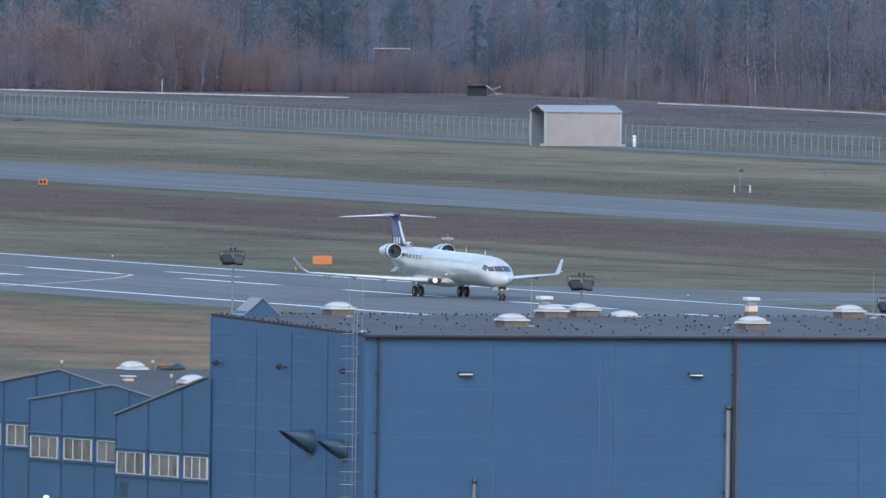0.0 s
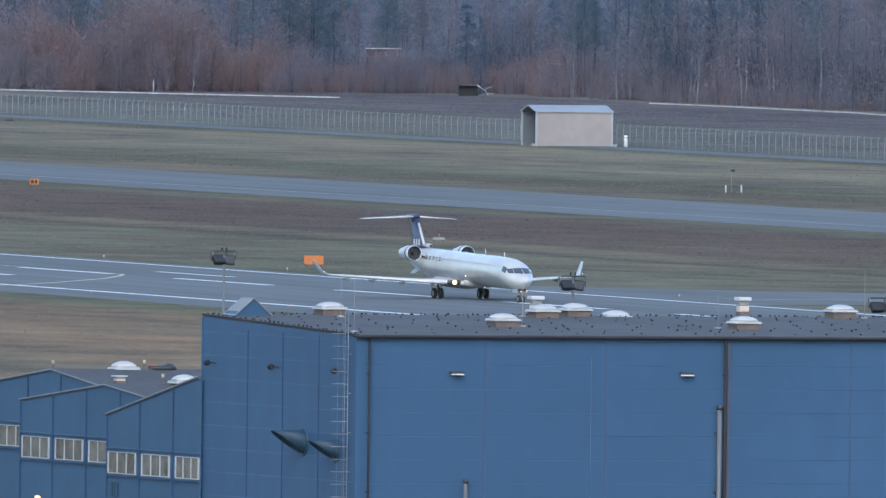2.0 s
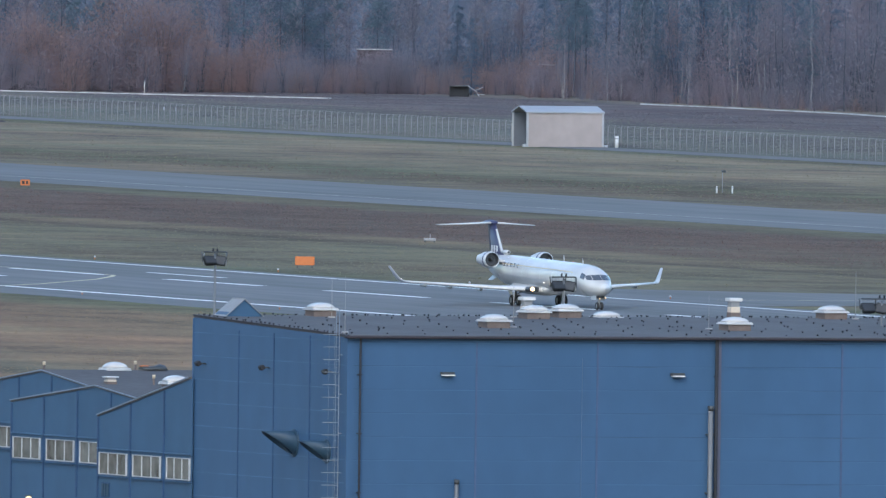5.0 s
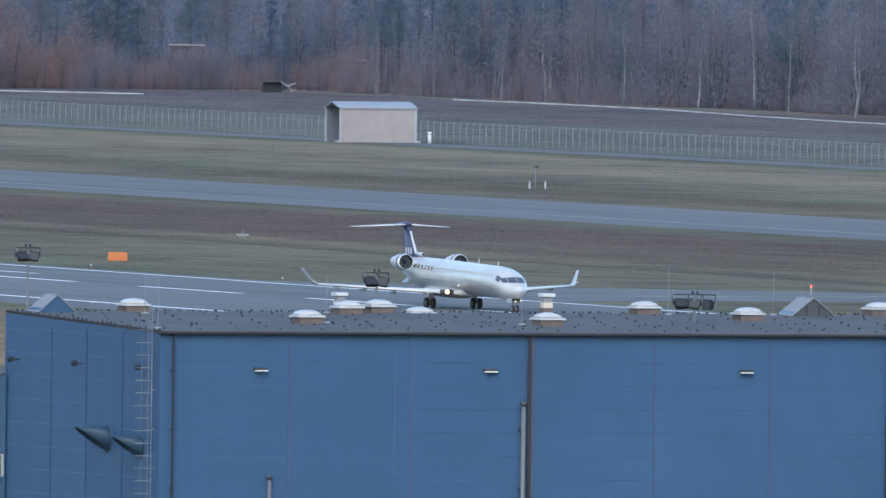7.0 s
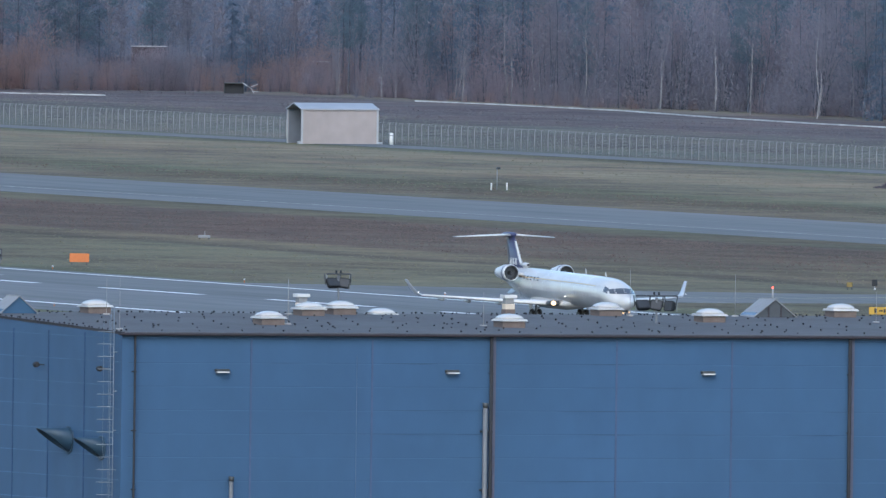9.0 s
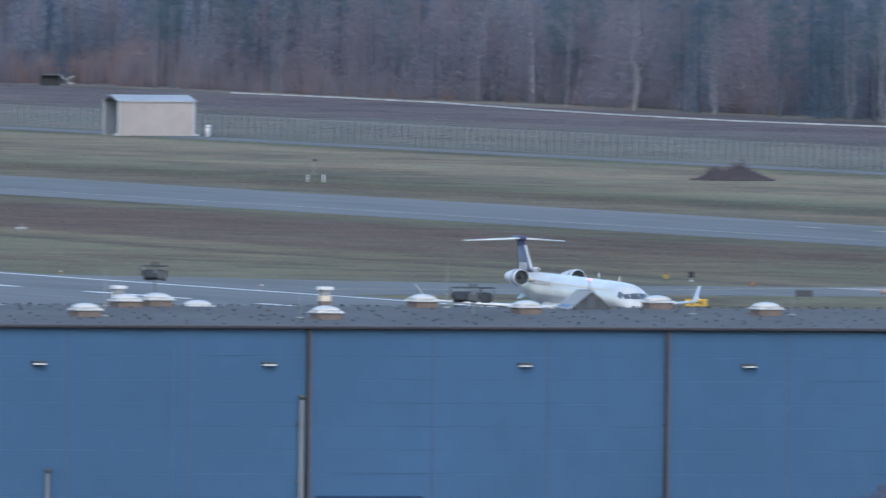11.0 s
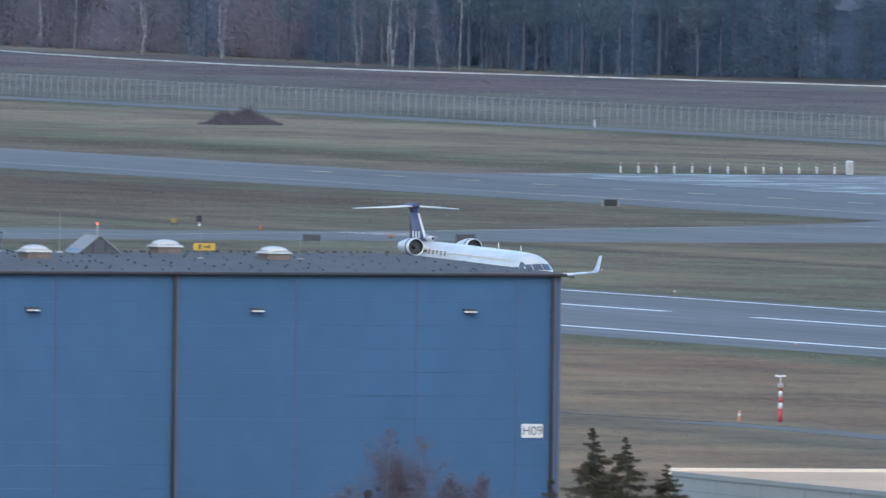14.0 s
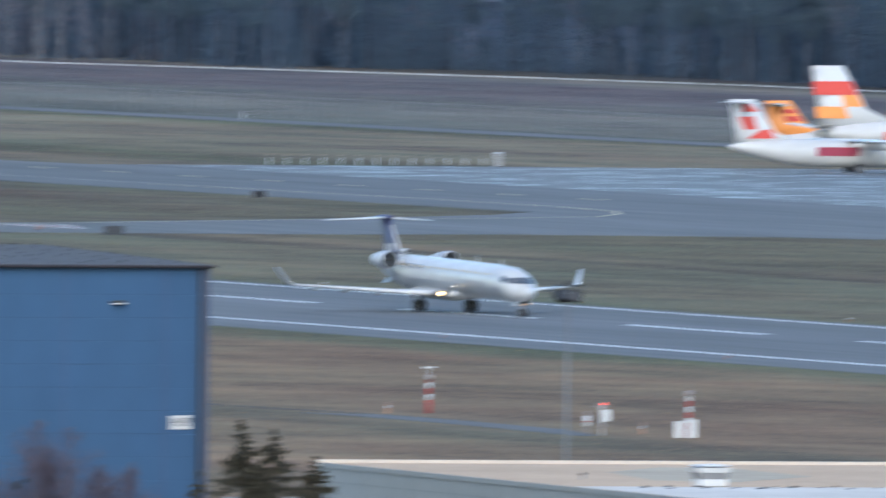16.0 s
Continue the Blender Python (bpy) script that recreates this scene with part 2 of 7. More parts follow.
M_JET = material("aircraft_enamel", (0.44, 0.436, 0.43), 0.27, fine=0.9, coarse=0.18, vary=0.16, stretch=(0.4, 1, 1))
M_COWL = material("dark_blue_duct", (0.020, 0.045, 0.078), 0.5, spec=0.3)
M_BELLY = material("belly_shade_grey", (0.27, 0.275, 0.285), 0.3, fine=0.8, coarse=0.3, vary=0.2)
M_CABLE = material("pale_cable", (0.07, 0.11, 0.19), 0.6)
M_SHED_ROOF = material("blue_grey_roof_sheet", (0.25, 0.265, 0.29), 0.5, fine=0.8, coarse=0.15, vary=0.1)
M_PALE = material("pale_grey_paint", (0.40, 0.42, 0.45), 0.4, vary=0.06)
M_WINGLET = material("blue_grey_winglet", (0.41, 0.42, 0.445), 0.4, vary=0.15)
M_FAN = material("dark_fan_blades", (0.03, 0.033, 0.04), 0.4, 0.5, fine=6, vary=0.4)
M_VERGE = material("blue_grey_verge", (0.130, 0.162, 0.215), 0.5, vary=0.15)
M_INNER_SHADE = material("blue_grey_inner_shade", (0.092, 0.108, 0.140), 0.6, fine=0.8, coarse=0.15, vary=0.15)
# strong mottling paints varied reflections into the pane colour
M_PANE = material("reflection_mottled_pane", (0.100, 0.102, 0.096), 0.2, fine=1.3, coarse=0.7, vary=0.95, obrand=0.6)
M_FRAME = material("off_white_frame", (0.46, 0.465, 0.47), 0.6, vary=0.08)
M_FRAME_DIM = material("dull_white_frame", (0.30, 0.315, 0.33), 0.6, vary=0.15)
M_KERB_W = material("cream_kerb", (0.48, 0.41, 0.335), 0.6, vary=0.08)
M_FLOOD = material("floodlight_housing", (0.024, 0.027, 0.031), 0.75, 0.0, vary=0.3, spec=0.15)
M_MAROON = material("maroon_paint", (0.25, 0.03, 0.06), 0.4, vary=0.1)
M_RED2 = material("coral_red_paint", (0.52, 0.060, 0.045), 0.5, vary=0.1)
M_ORANGE2 = material("amber_orange_paint", (0.72, 0.27, 0.07), 0.45, vary=0.08)
M_CHEVRON = material("faded_red_paint", (0.34, 0.16, 0.14), 0.7, vary=0.2)
M_POLE = material("dull_grey_pole", (0.11, 0.117, 0.128), 0.6, 0.1, vary=0.15)
M_LADDER = material("dull_galvanised", (0.165, 0.190, 0.220), 0.6, 0.2, vary=0.2)
# blue-grey base colour includes the haze over the far rise
M_RIDGE = material("hazed_distant_woods", (0.062, 0.074, 0.104), 1.0, fine=0.25, coarse=0.03, vary=0.4, stretch=(1, 1, 0.35), spec=0.0)
M_KERB = material("pale_concrete", (0.36, 0.36, 0.36), 0.8, fine=0.5, coarse=0.1, vary=0.55)
M_BRUSH = material("dead_brush", (0.060, 0.054, 0.068), 0.9, fine=2, coarse=0.4, vary=0.4, island=0.4)
M_LENS = material("dull_lens", (0.034, 0.038, 0.046), 0.5, vary=0.2, spec=0.2)
M_DOOR = material("dark_blue_door", (0.012, 0.035, 0.08), 0.6, spec=0.2)
M_SOIL = material("brown_soil", (0.036, 0.034, 0.039), 0.95, fine=2, coarse=0.4, vary=0.4, bump=0.5)
M_NEEDLE_NEAR = material("near_spruce_needles", (0.072, 0.066, 0.048), 0.9, fine=1.0, coarse=0.3, vary=0.6, island=0.5, spec=0.1, thin=0.35)
M_BARK_NEAR = material("red_brown_bark", (0.150, 0.122, 0.125), 0.9, fine=4, coarse=0.7, vary=0.5, stretch=(1, 1, 0.4))
M_TWIG_NEAR = material("near_bare_twigs", (0.116, 0.093, 0.110), 0.9, fine=2, coarse=0.4, vary=0.3, island=0.4, spec=0.1, thin=0.3)
M_LAMP = glow("landing_lamp_glass", (1.0, 0.80, 0.50), 5.0)
M_HALO = glow("warm_glow", (1.0, 0.62, 0.30), 0.7)
M_LAMP_SMALL = glow("small_lamp_glass", (1.0, 0.90, 0.78), 1.4)
M_LAMP_RED = glow("red_lamp_glass", (1.0, 0.06, 0.03), 3.0)
M_LAMP_WARM = glow("warm_globe_glass", (1.0, 0.72, 0.34), 0.55)


# ---- mesh helpers ----
def part(name, bm, mat, parent=None, label="", smooth=False):
    me = bpy.data.meshes.new(name)
    if smooth:
        for fc in bm.faces:
            fc.smooth = True
    bm.to_mesh(me)
    bm.free()
    for q in (mat if isinstance(mat, (list, tuple)) else [mat]):
        me.materials.append(q)
    ob = new(name, me)
    ob.parent = parent
    return tagged(ob, label)


def box(bm, lo, hi, bevel=0.0, m=None, mi=0):
    b = bmesh.new() if bevel or m else bm
    vs = [b.verts.new((x, y, z)) for x in (lo[0], hi[0]) for y in (lo[1], hi[1]) for z in (lo[2], hi[2])]
    for q in ((0, 1, 3, 2), (4, 6, 7, 5), (0, 4, 5, 1), (2, 3, 7, 6), (0, 2, 6, 4), (1, 5, 7, 3)):
        b.faces.new([vs[i] for i in q]).material_index = mi
    if b is not bm:
        if bevel:
            bmesh.ops.bevel(b, geom=b.edges[:], offset=bevel, segments=1, affect="EDGES")
        merge(bm, b, m)
    return bm


def merge(bm, b, m=None):
    if m is not None:
        b.transform(m)
    ix = {v: bm.verts.new(v.co) for v in b.verts}
    for fc in b.faces:
        g = bm.faces.new([ix[v] for v in fc.verts])
        g.material_index, g.smooth = fc.material_index, fc.smooth
    b.free()
    return bm


def rod(bm, a, b, r0, r1=None, n=6, mi=0, cap=True):
    """A tapered round bar from a to b."""
    a, b = Vector(a), Vector(b)
    r1 = r0 if r1 is None else r1
    q = (b - a).to_track_quat("Z", "Y")
    rings = []
    for p, r in ((a, r0), (b, r1)):
        rings.append([bm.verts.new(p + q @ Vector((r * math.cos(2 * math.pi * i / n), r * math.sin(2 * math.pi * i / n), 0))) for i in range(n)])
    for i in range(n):
        fc = bm.faces.new((rings[0][i], rings[0][(i + 1) % n], rings[1][(i + 1) % n], rings[1][i]))
        fc.material_index, fc.smooth = mi, True
    if cap:
        bm.faces.new(rings[0][::-1]).material_index = mi
        bm.faces.new(rings[1]).material_index = mi
    return bm


def loft(bm, rings, close=True, mi=0, caps=True):
    """Skin through rings of points."""
    vs = [[bm.verts.new(p) for p in r] for r in rings]
    n = len(vs[0])
    for a, b in zip(vs, vs[1:]):
        for i in range(n if close else n - 1):
            fc = bm.faces.new((a[i], a[(i + 1) % n], b[(i + 1) % n], b[i]))
            fc.material_index, fc.smooth = mi, True
    if caps:
        bm.faces.new(vs[0][::-1]).material_index = mi
        bm.faces.new(vs[-1]).material_index = mi
    return bm


def prism(bm, pts, z0, z1, mi=0):
    """A flat outline given height."""
    lo, hi = [bm.verts.new((x, y, z0)) for x, y in pts], [bm.verts.new((x, y, z1)) for x, y in pts]
    n = len(pts)
    bm.faces.new(lo[::-1]).material_index = mi
    bm.faces.new(hi).material_index = mi
    for i in range(n):
        bm.faces.new((lo[i], lo[(i + 1) % n], hi[(i + 1) % n], hi[i])).material_index = mi
    return bm


def raw(name, geo, mat, parent=None):
    me = bpy.data.meshes.new(name)
    me.from_pydata([tuple(q) for q in geo[0]], [], [tuple(int(i) for i in q) for q in geo[1]])
    me.materials.append(mat)
    ob = new(name, me)
    ob.parent = parent
    return ob


def thing(name, m, label, category, group="", kind=""):
    ob = new(name)
    ob.matrix_world = m
    return tagged(ob, label, category, group, kind)


# ---- ground and pavements; x runs along the runway, y across it ----
def make_ground():
    bm = bmesh.new()
    xs, ys = (-9000, -2000, -800, 0, 800, 2000, 9000), (-9000, -2000, -700, 0, 700, 2000, 9000)
    g = [[bm.verts.new((x, y, 0)) for y in ys] for x in xs]
    for i in range(6):
        for j in range(6):
            bm.faces.new((g[i][j], g[i + 1][j], g[i + 1][j + 1], g[i][j + 1]))
    return tagged(part("ground", bm, M_GRASS), "dry autumn airfield grass in mown bands and brown heath", "ground", kind="structure")


RW = ((-31, 0.03), (-22.3, 0.06), (-10, 0.22), (-3, 0.295), (0, 0.305), (3, 0.295), (10, 0.22), (22.3, 0.06), (25.5, 0.03))


def crown(v):
    for (a, za), (b, zb) in zip(RW, RW[1:]):
        if a <= v <= b:
            return za + (zb - za) * (v - a) / (b - a)
    return 0.05


def stripe(bm, u0, u1, v0, v1, lift=0.012, z=None):
    """A painted bar that follows the crown of the runway."""
    q = [bm.verts.new((u, v, (crown(v) if z is None else z) + lift)) for u, v in ((u0, v0), (u1, v0), (u1, v1), (u0, v1))]
    bm.faces.new(q)


def make_runway():
    bm = bmesh.new()
    rows = [[bm.verts.new((u, v, z)) for v, z in ((RW[0][0], -0.3), *RW, (RW[-1][0], -0.3))] for u in (-1400, -600, 0, 600, 1400)]
    for a, b in zip(rows, rows[1:]):
        for i in range(len(a) - 1):
            bm.faces.new((a[i], b[i], b[i + 1], a[i + 1]))
    run = tagged(part("runway", bm, M_ASPHALT), "grey crowned asphalt runway with white markings", "runway", kind="structure")
    for k in range(-8, 22):
        bm = bmesh.new()
        stripe(bm, 50 * k - 30, 50 * k, -0.5, 0.5)
        part("centreline_dash", bm, M_LINE, run)
    for v in (-22.2, 22.2):
        bm = bmesh.new()
        stripe(bm, -900, 1100, v - 0.45, v + 0.45)
        part("edge_line", bm, M_LINE, run)
    for u0, u1, v in ((-17, 7, 9.2), (-40, 4, -10.5), (-40, 4, -12.4)):
        bm = bmesh.new()
        stripe(bm, u0, u1, v - 0.45, v + 0.45)
        part("touchdown_bar", bm, M_LINE, run)
    bm = bmesh.new()
    pts = [(-60, 1.0), (-10, 1.0), (2, 0.3), (9, -2), (20, -6.5), (38, -17), (50, -26)]
    for (a, b), (c, d) in zip(pts, pts[1:]):
        q = [bm.verts.new((x, y, crown(y) + 0.014)) for x, y in ((a, b - 0.15), (c, d - 0.15), (c + 0.6, d + 0.15), (a + 0.6, b + 0.15))]
        bm.faces.new(q)
    part("turnoff_line", bm, M_YELLOW_LINE, run)
    return run


def ribbon(parent, pts, w, mat, z=0.058):
    """A painted line along a bent path."""
    bm = bmesh.new()
    edge = []
    for i, q in enumerate(pts):
        a, b = Vector(pts[max(i - 1, 0)]), Vector(pts[min(i + 1, len(pts) - 1)])
        t = (b - a).normalized()
        edge.append((bm.verts.new((q[0] + t.y * w, q[1] - t.x * w, z)), bm.verts.new((q[0] - t.y * w, q[1] + t.x * w, z))))
    for (a, b), (c, d) in zip(edge, edge[1:]):
        bm.faces.new((a, c, d, b))
    return part("taxi_line", bm, mat, parent)


def make_taxiways():
    bm = bmesh.new()
    prism(bm, [(-1500, 163.5), (-10, 163.5), (5, 154.5), (30, 130), (52, 100), (62, 85), (62, 70), (50, 50), (25, 24.5),
               (115, 24.5), (107, 40), (105, 60), (105, 105), (100, 122), (105, 145), (125, 163.5), (700, 163.5), (700, 430), (-265, 430),
               (-265, 207), (-280, 205), (-1500, 205)], -0.3, 0.045)
    tx = tagged(part("taxiway", bm, M_ASPHALT), "grey asphalt taxiway parallel to the runway", "taxiway", kind="structure")
    bm = bmesh.new()
    stripe(bm, -1500, -150, 173.8, 174.2, z=0.06)
    part("taxi_line", bm, M_FAINT_LINE, tx)
    ribbon(tx, [(-150, 174), (-77, 176.5), (-38, 176), (-16, 173.5), (-2, 169), (12, 162), (22, 150), (34, 128), (60, 95), (84, 60), (88, 30)], 0.22, M_YELLOW_LINE)
    for k in range(9):
        bm = bmesh.new()
        stripe(bm, -268 + 23.3 * k, -260.5 + 23.3 * k, 193.3, 193.9, z=0.06)
        part("taxi_dash", bm, M_YELLOW_LINE, tx)
    for k in range(11):
        bm = bmesh.new()
        stripe(bm, 69 + 1.9 * k, 69.8 + 1.9 * k, 84 + 0.15 * k, 92 - 0.5 * k, z=0.06)
        part("chevron_bar", bm, M_CHEVRON if k % 2 else M_LINE, tx)
    bm = bmesh.new()
    prism(bm, [(-265, 212), (700, 212), (700, 430), (-265, 430)], -0.2, 0.065)
    tagged(part("apron", bm, M_APRON), "damp grey concrete apron with pale wet streaks", "apron", kind="structure")
    bm = bmesh.new()
    prism(bm, [(-1300, 328.5), (500, 328.5), (500, 337), (-1300, 337)], -0.2, 0.05)
    tagged(part("road", bm, M_ROAD), "narrow asphalt perimeter road along the fence", "road", kind="structure")


make_ground()
make_runway()
make_taxiways()


# ---- the large blue hangar; its own x runs along the front, y to the back ----
HANGAR = pose(1054.1, -293.1, 0, 0, 0, 94.655)
LEN, DEEP, RISE = 61.8, 21.9, 0.026


def roof_z(y):
    return 16.0 + RISE * y


def make_hangar():
    h = thing("hangar", HANGAR, "large blue sheet-clad hangar with a dark felt roof", "hangar")
    bm = bmesh.new()
    box(bm, (0, 0, -0.2), (LEN, 0.4, 15.87))
    front = part("front_wall", bm, M_BLUE, h)
    bm = bmesh.new()
    rings = [[(x, y, z) for y, z in ((0.4, -0.2), (DEEP, -0.2), (DEEP, roof_z(DEEP) - 0.1), (0.4, roof_z(0.4) - 0.1))] for x in (0, 0.4)]
    loft(bm, rings)
    for f in bm.faces:
        f.smooth = False
    left = part("side_wall", bm, M_BLUE, h)
    bm = bmesh.new()
    loft(bm, [[(x + LEN - 0.4, y, z) for x, y, z in r] for r in rings])
    for f in bm.faces:
        f.smooth = False
    part("side_wall", bm, M_BLUE, h)
    bm = bmesh.new()
    box(bm, (0.4, DEEP - 0.4, -0.2), (LEN - 0.4, DEEP, roof_z(DEEP) - 0.3))
    part("rear_wall", bm, M_BLUE, h)
    bm = bmesh.new()
    loft(bm, [[(x, y, roof_z(y) + dz) for y, dz in ((-0.25, -0.13), (DEEP + 0.04, -0.2), (DEEP + 0.04, 0.04), (-0.25, 0.04))] for x in (0.012, LEN - 0.012)])
    for f in bm.faces:
        f.smooth = False
    roof = part("roof", bm, M_FELT, h, "dark grey felt roof with black vent caps")
    # eaves gutter, verge flashing and corner trims
    bm = bmesh.new()
    box(bm, (-0.25, -0.42, 15.87), (LEN + 0.25, -0.02, 16.0), 0.03)
    part("gutter", bm, M_TRIM, h, "dark brown eaves gutter")
    for x in (-0.05, LEN - 0.01):
        bm = bmesh.new()
        loft(bm, [[(x + dx, y, roof_z(y) + dz) for dx, dz in ((0, -0.035), (0.06, -0.035), (0.06, 0.05), (0, 0.05))] for y in (-0.2, DEEP + 0.04)])
        for f in bm.faces:
            f.smooth = False
        part("verge_flashing", bm, M_TRIM, h, "thin dark verge flashing")
    for x in (0.6, 20.18, 40.08, 61.3):
        bm = bmesh.new()
        rod(bm, (x, -0.22, -0.1), (x, -0.22, 15.88), 0.06 if x < 1 else 0.095, n=8)
        for z in range(2, 15, 3):
            box(bm, (x - 0.09, -0.3, z), (x + 0.09, 0.0, z + 0.05))
        part("downpipe", bm, M_CAP, h, "dark downpipe")
        if x < 1:
            continue
        bm = bmesh.new()
        box(bm, (x + 0.12, -0.04, 0), (min(x + 0.32, LEN - 0.06), 0.0, 15.86))
        part("pipe_strip", bm, M_PIPE_TRIM, front, "grey-brown strip beside the downpipe")
    for x, y in ((0, 0), (LEN, 0), (0, DEEP)):
        bm = bmesh.new()
        box(bm, (x - 0.05, y - 0.05, -0.1), (x + 0.3 if x == 0 else x + 0.05, y + (0.06 if y else 0.25), roof_z(y) - 0.14))
        part("corner_trim", bm, M_PIPE_TRIM if x else M_BLUE, h)
    # cladding: horizontal joints, their highlights painted as pale strips, and vertical cover strips
    for k in range(13):
        z = 0.07 + 1.2 * (k + 1)
        bm = bmesh.new()
        box(bm, (0.3, -0.012, z), (LEN - 0.1, 0.0, z + 0.032))
        part("panel_joint", bm, M_JOINT, front)
        # pale strip: highlight below the front joint, put into the colour
        bm = bmesh.new()
        box(bm, (0.3, -0.016, z - 0.035), (LEN - 0.1, 0.0, z))
        part("panel_lip", bm, M_JOINT_PALE, front)
        # side joint coloured brighter for the highlight along it
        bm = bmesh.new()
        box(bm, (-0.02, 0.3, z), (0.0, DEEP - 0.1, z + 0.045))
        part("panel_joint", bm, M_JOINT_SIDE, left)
    for x in (7.05, 13.7, 27.2, 33.6, 47.0, 53.75, 59.4):
        bm = bmesh.new()
        box(bm, (x - 0.05, -0.03, 0), (x + 0.05, 0.0, 15.7))
        part("cover_strip", bm, M_SEAM, front)
    for y in (5.3, 10.4, 15.4):
        bm = bmesh.new()
        box(bm, (-0.03, y - 0.05, 0), (0.0, y + 0.05, 15.9))
        part("cover_strip", bm, M_JOINT_DARK, left)
    # door opening at the foot of the front
    bm = bmesh.new()
    box(bm, (20.75, -0.1, 0), (26.7, -0.02, 7.33), 0.03)
    part("roller_door", bm, M_DOOR, h, "dark blue roller door")
    return h


def wall_lamp():
    lamp = thing("wall_lamp", pose(0, 0, 0), "grey bulkhead lamp with a pale tube on blue cladding", "lamp", "hangar wall lamps")
    bm = bmesh.new()
    box(bm, (-0.36, -0.30, 0.0), (0.36, 0.0, 0.13), 0.03)
    part("housing", bm, M_DARK, lamp)
    bm = bmesh.new()
    box(bm, (-0.33, -0.42, -0.07), (0.33, -0.12, 0.0), 0.015)
    part("diffuser", bm, M_WHITE, lamp)
    return lamp


def skylight():
    s = thing("roof_skylight", pose(0, 0, 0), "white domed acrylic skylight on a brown curb", "skylight", "hangar roof skylights")
    bm = bmesh.new()
    box(bm, (-0.63, -0.63, -0.2), (0.63, 0.63, 0.34))
    part("curb", bm, M_BRICK, s)
    bm = bmesh.new()
    box(bm, (-0.74, -0.74, 0.34), (0.74, 0.74, 0.41), 0.025)
    box(bm, (-0.70, -0.70, 0.42), (0.70, 0.70, 0.46), 0.015)
    part("frame", bm, M_FRAME, s)
    bm = bmesh.new()
    rings = []
    for i in range(6):
        a = math.pi / 2 * i / 5.4
        r, z = 0.67 * math.cos(a) ** 1.15 + 0.01, 0.47 + 0.27 * math.sin(a)
        rings.append([(r * math.copysign(abs(math.cos(t)) ** 0.6, math.cos(t)), r * math.copysign(abs(math.sin(t)) ** 0.6, math.sin(t)), z) for t in [2 * math.pi * k / 20 for k in range(20)]])
    loft(bm, rings)
    part("dome", bm, M_DOME, s)
    return s


def make_hangar_fittings():
    lamp = wall_lamp()
    spots = [HANGAR @ pose(x, 0, 14.05) for x in (5.4, 18.05, 32.2, 44.7, 56.65)]
    spots += [HANGAR @ pose(0, y, 14.1, 0, 0, -90) for y in (2.05, 11, 20.1)]
    lamp.matrix_world = spots[0]
    for m in spots[1:5]:
        copy_thing(lamp, m)
    for i, m in enumerate(spots[5:]):
        f = thing("wall_floodlight", m, "small dark floodlight on a bracket on blue cladding", "floodlight", "hangar side floodlights")
        bm = bmesh.new()
        rod(bm, (0, 0, 0.0), (0, -0.45, 0.05), 0.035, n=6)
        part("bracket", bm, M_DARK, f)
        bm = bmesh.new()
        box(bm, (-0.2, -0.12, -0.12), (0.2, 0.12, 0.12), 0.03, pose(0, -0.45, 0.02, 35, 0, 0))
        part("housing", bm, M_CAP, f)
    sky_spots = ((6.63, 20.9), (11.55, 9.0), (17.9, 19.4), (20.3, 21.0), (24.2, 7.3), (35.15, 20.9), (38.3, 14.4), (48.4, 20.9), (51.6, 13.9), (22.7, 21.3))
    bm = bmesh.new()
    rod(bm, (12.85, -0.02, 3.0), (12.85, -0.02, 14.9), 0.014, n=5)
    part("cable", bm, M_CABLE, HANGAR_BODY, "thin pale cable down the cladding")
    s = skylight()
    for i, (x, y) in enumerate(sky_spots):
        m = HANGAR @ pose(x, y, roof_z(y) - (0.38 if y == 21.3 else 0))
        if i:
            copy_thing(s, m)
        else:
            s.matrix_world = m


HANGAR_BODY = make_hangar()
ROOF = next(q for q in HANGAR_BODY.children if q.name.startswith("roof"))
make_hangar_fittings()


# ---- the regional jet; origin on the ground between the main wheels, nose to +x ----
BODY = ((19.25, 1.9, 1.88, 0.02), (19.1, 2.12, 1.64, 0.28), (18.75, 2.30, 1.42, 0.52), (18.2, 2.50, 1.25, 0.80), (17.6, 2.78, 1.15, 1.0), (17.0, 3.12, 1.10, 1.15),
        (16.2, 3.47, 1.08, 1.27), (15.0, 3.70, 1.08, 1.34), (13.0, 3.80, 1.12, 1.345), (10, 3.88, 1.19, 1.345), (5, 3.96, 1.27, 1.345), (0, 4.045, 1.355, 1.345), (-5.5, 4.135, 1.445, 1.345), (-8, 4.16, 1.62, 1.28),
        (-10, 4.15, 1.98, 1.12), (-12, 4.12, 2.42, 0.88), (-14, 4.08, 2.95, 0.55), (-15, 4.02, 3.3, 0.32), (-15.5, 3.9, 3.5, 0.12))


def body_at(x, a, off=0.0):
    """A point on the skin at station x, a degrees round from the top (positive to the plane's left)."""
    for p, q in zip(BODY, BODY[1:]):
        if q[0] <= x <= p[0]:
            t = (p[0] - x) / (p[0] - q[0])
            top, bot, hw = (p[i] + (q[i] - p[i]) * t for i in (1, 2, 3))
            a = radians(a)
            rz = (top - bot) / 2
            return (x, (hw + off) * math.sin(a), (top + bot) / 2 + (rz + off) * math.cos(a))
    return (x, 0, 2)


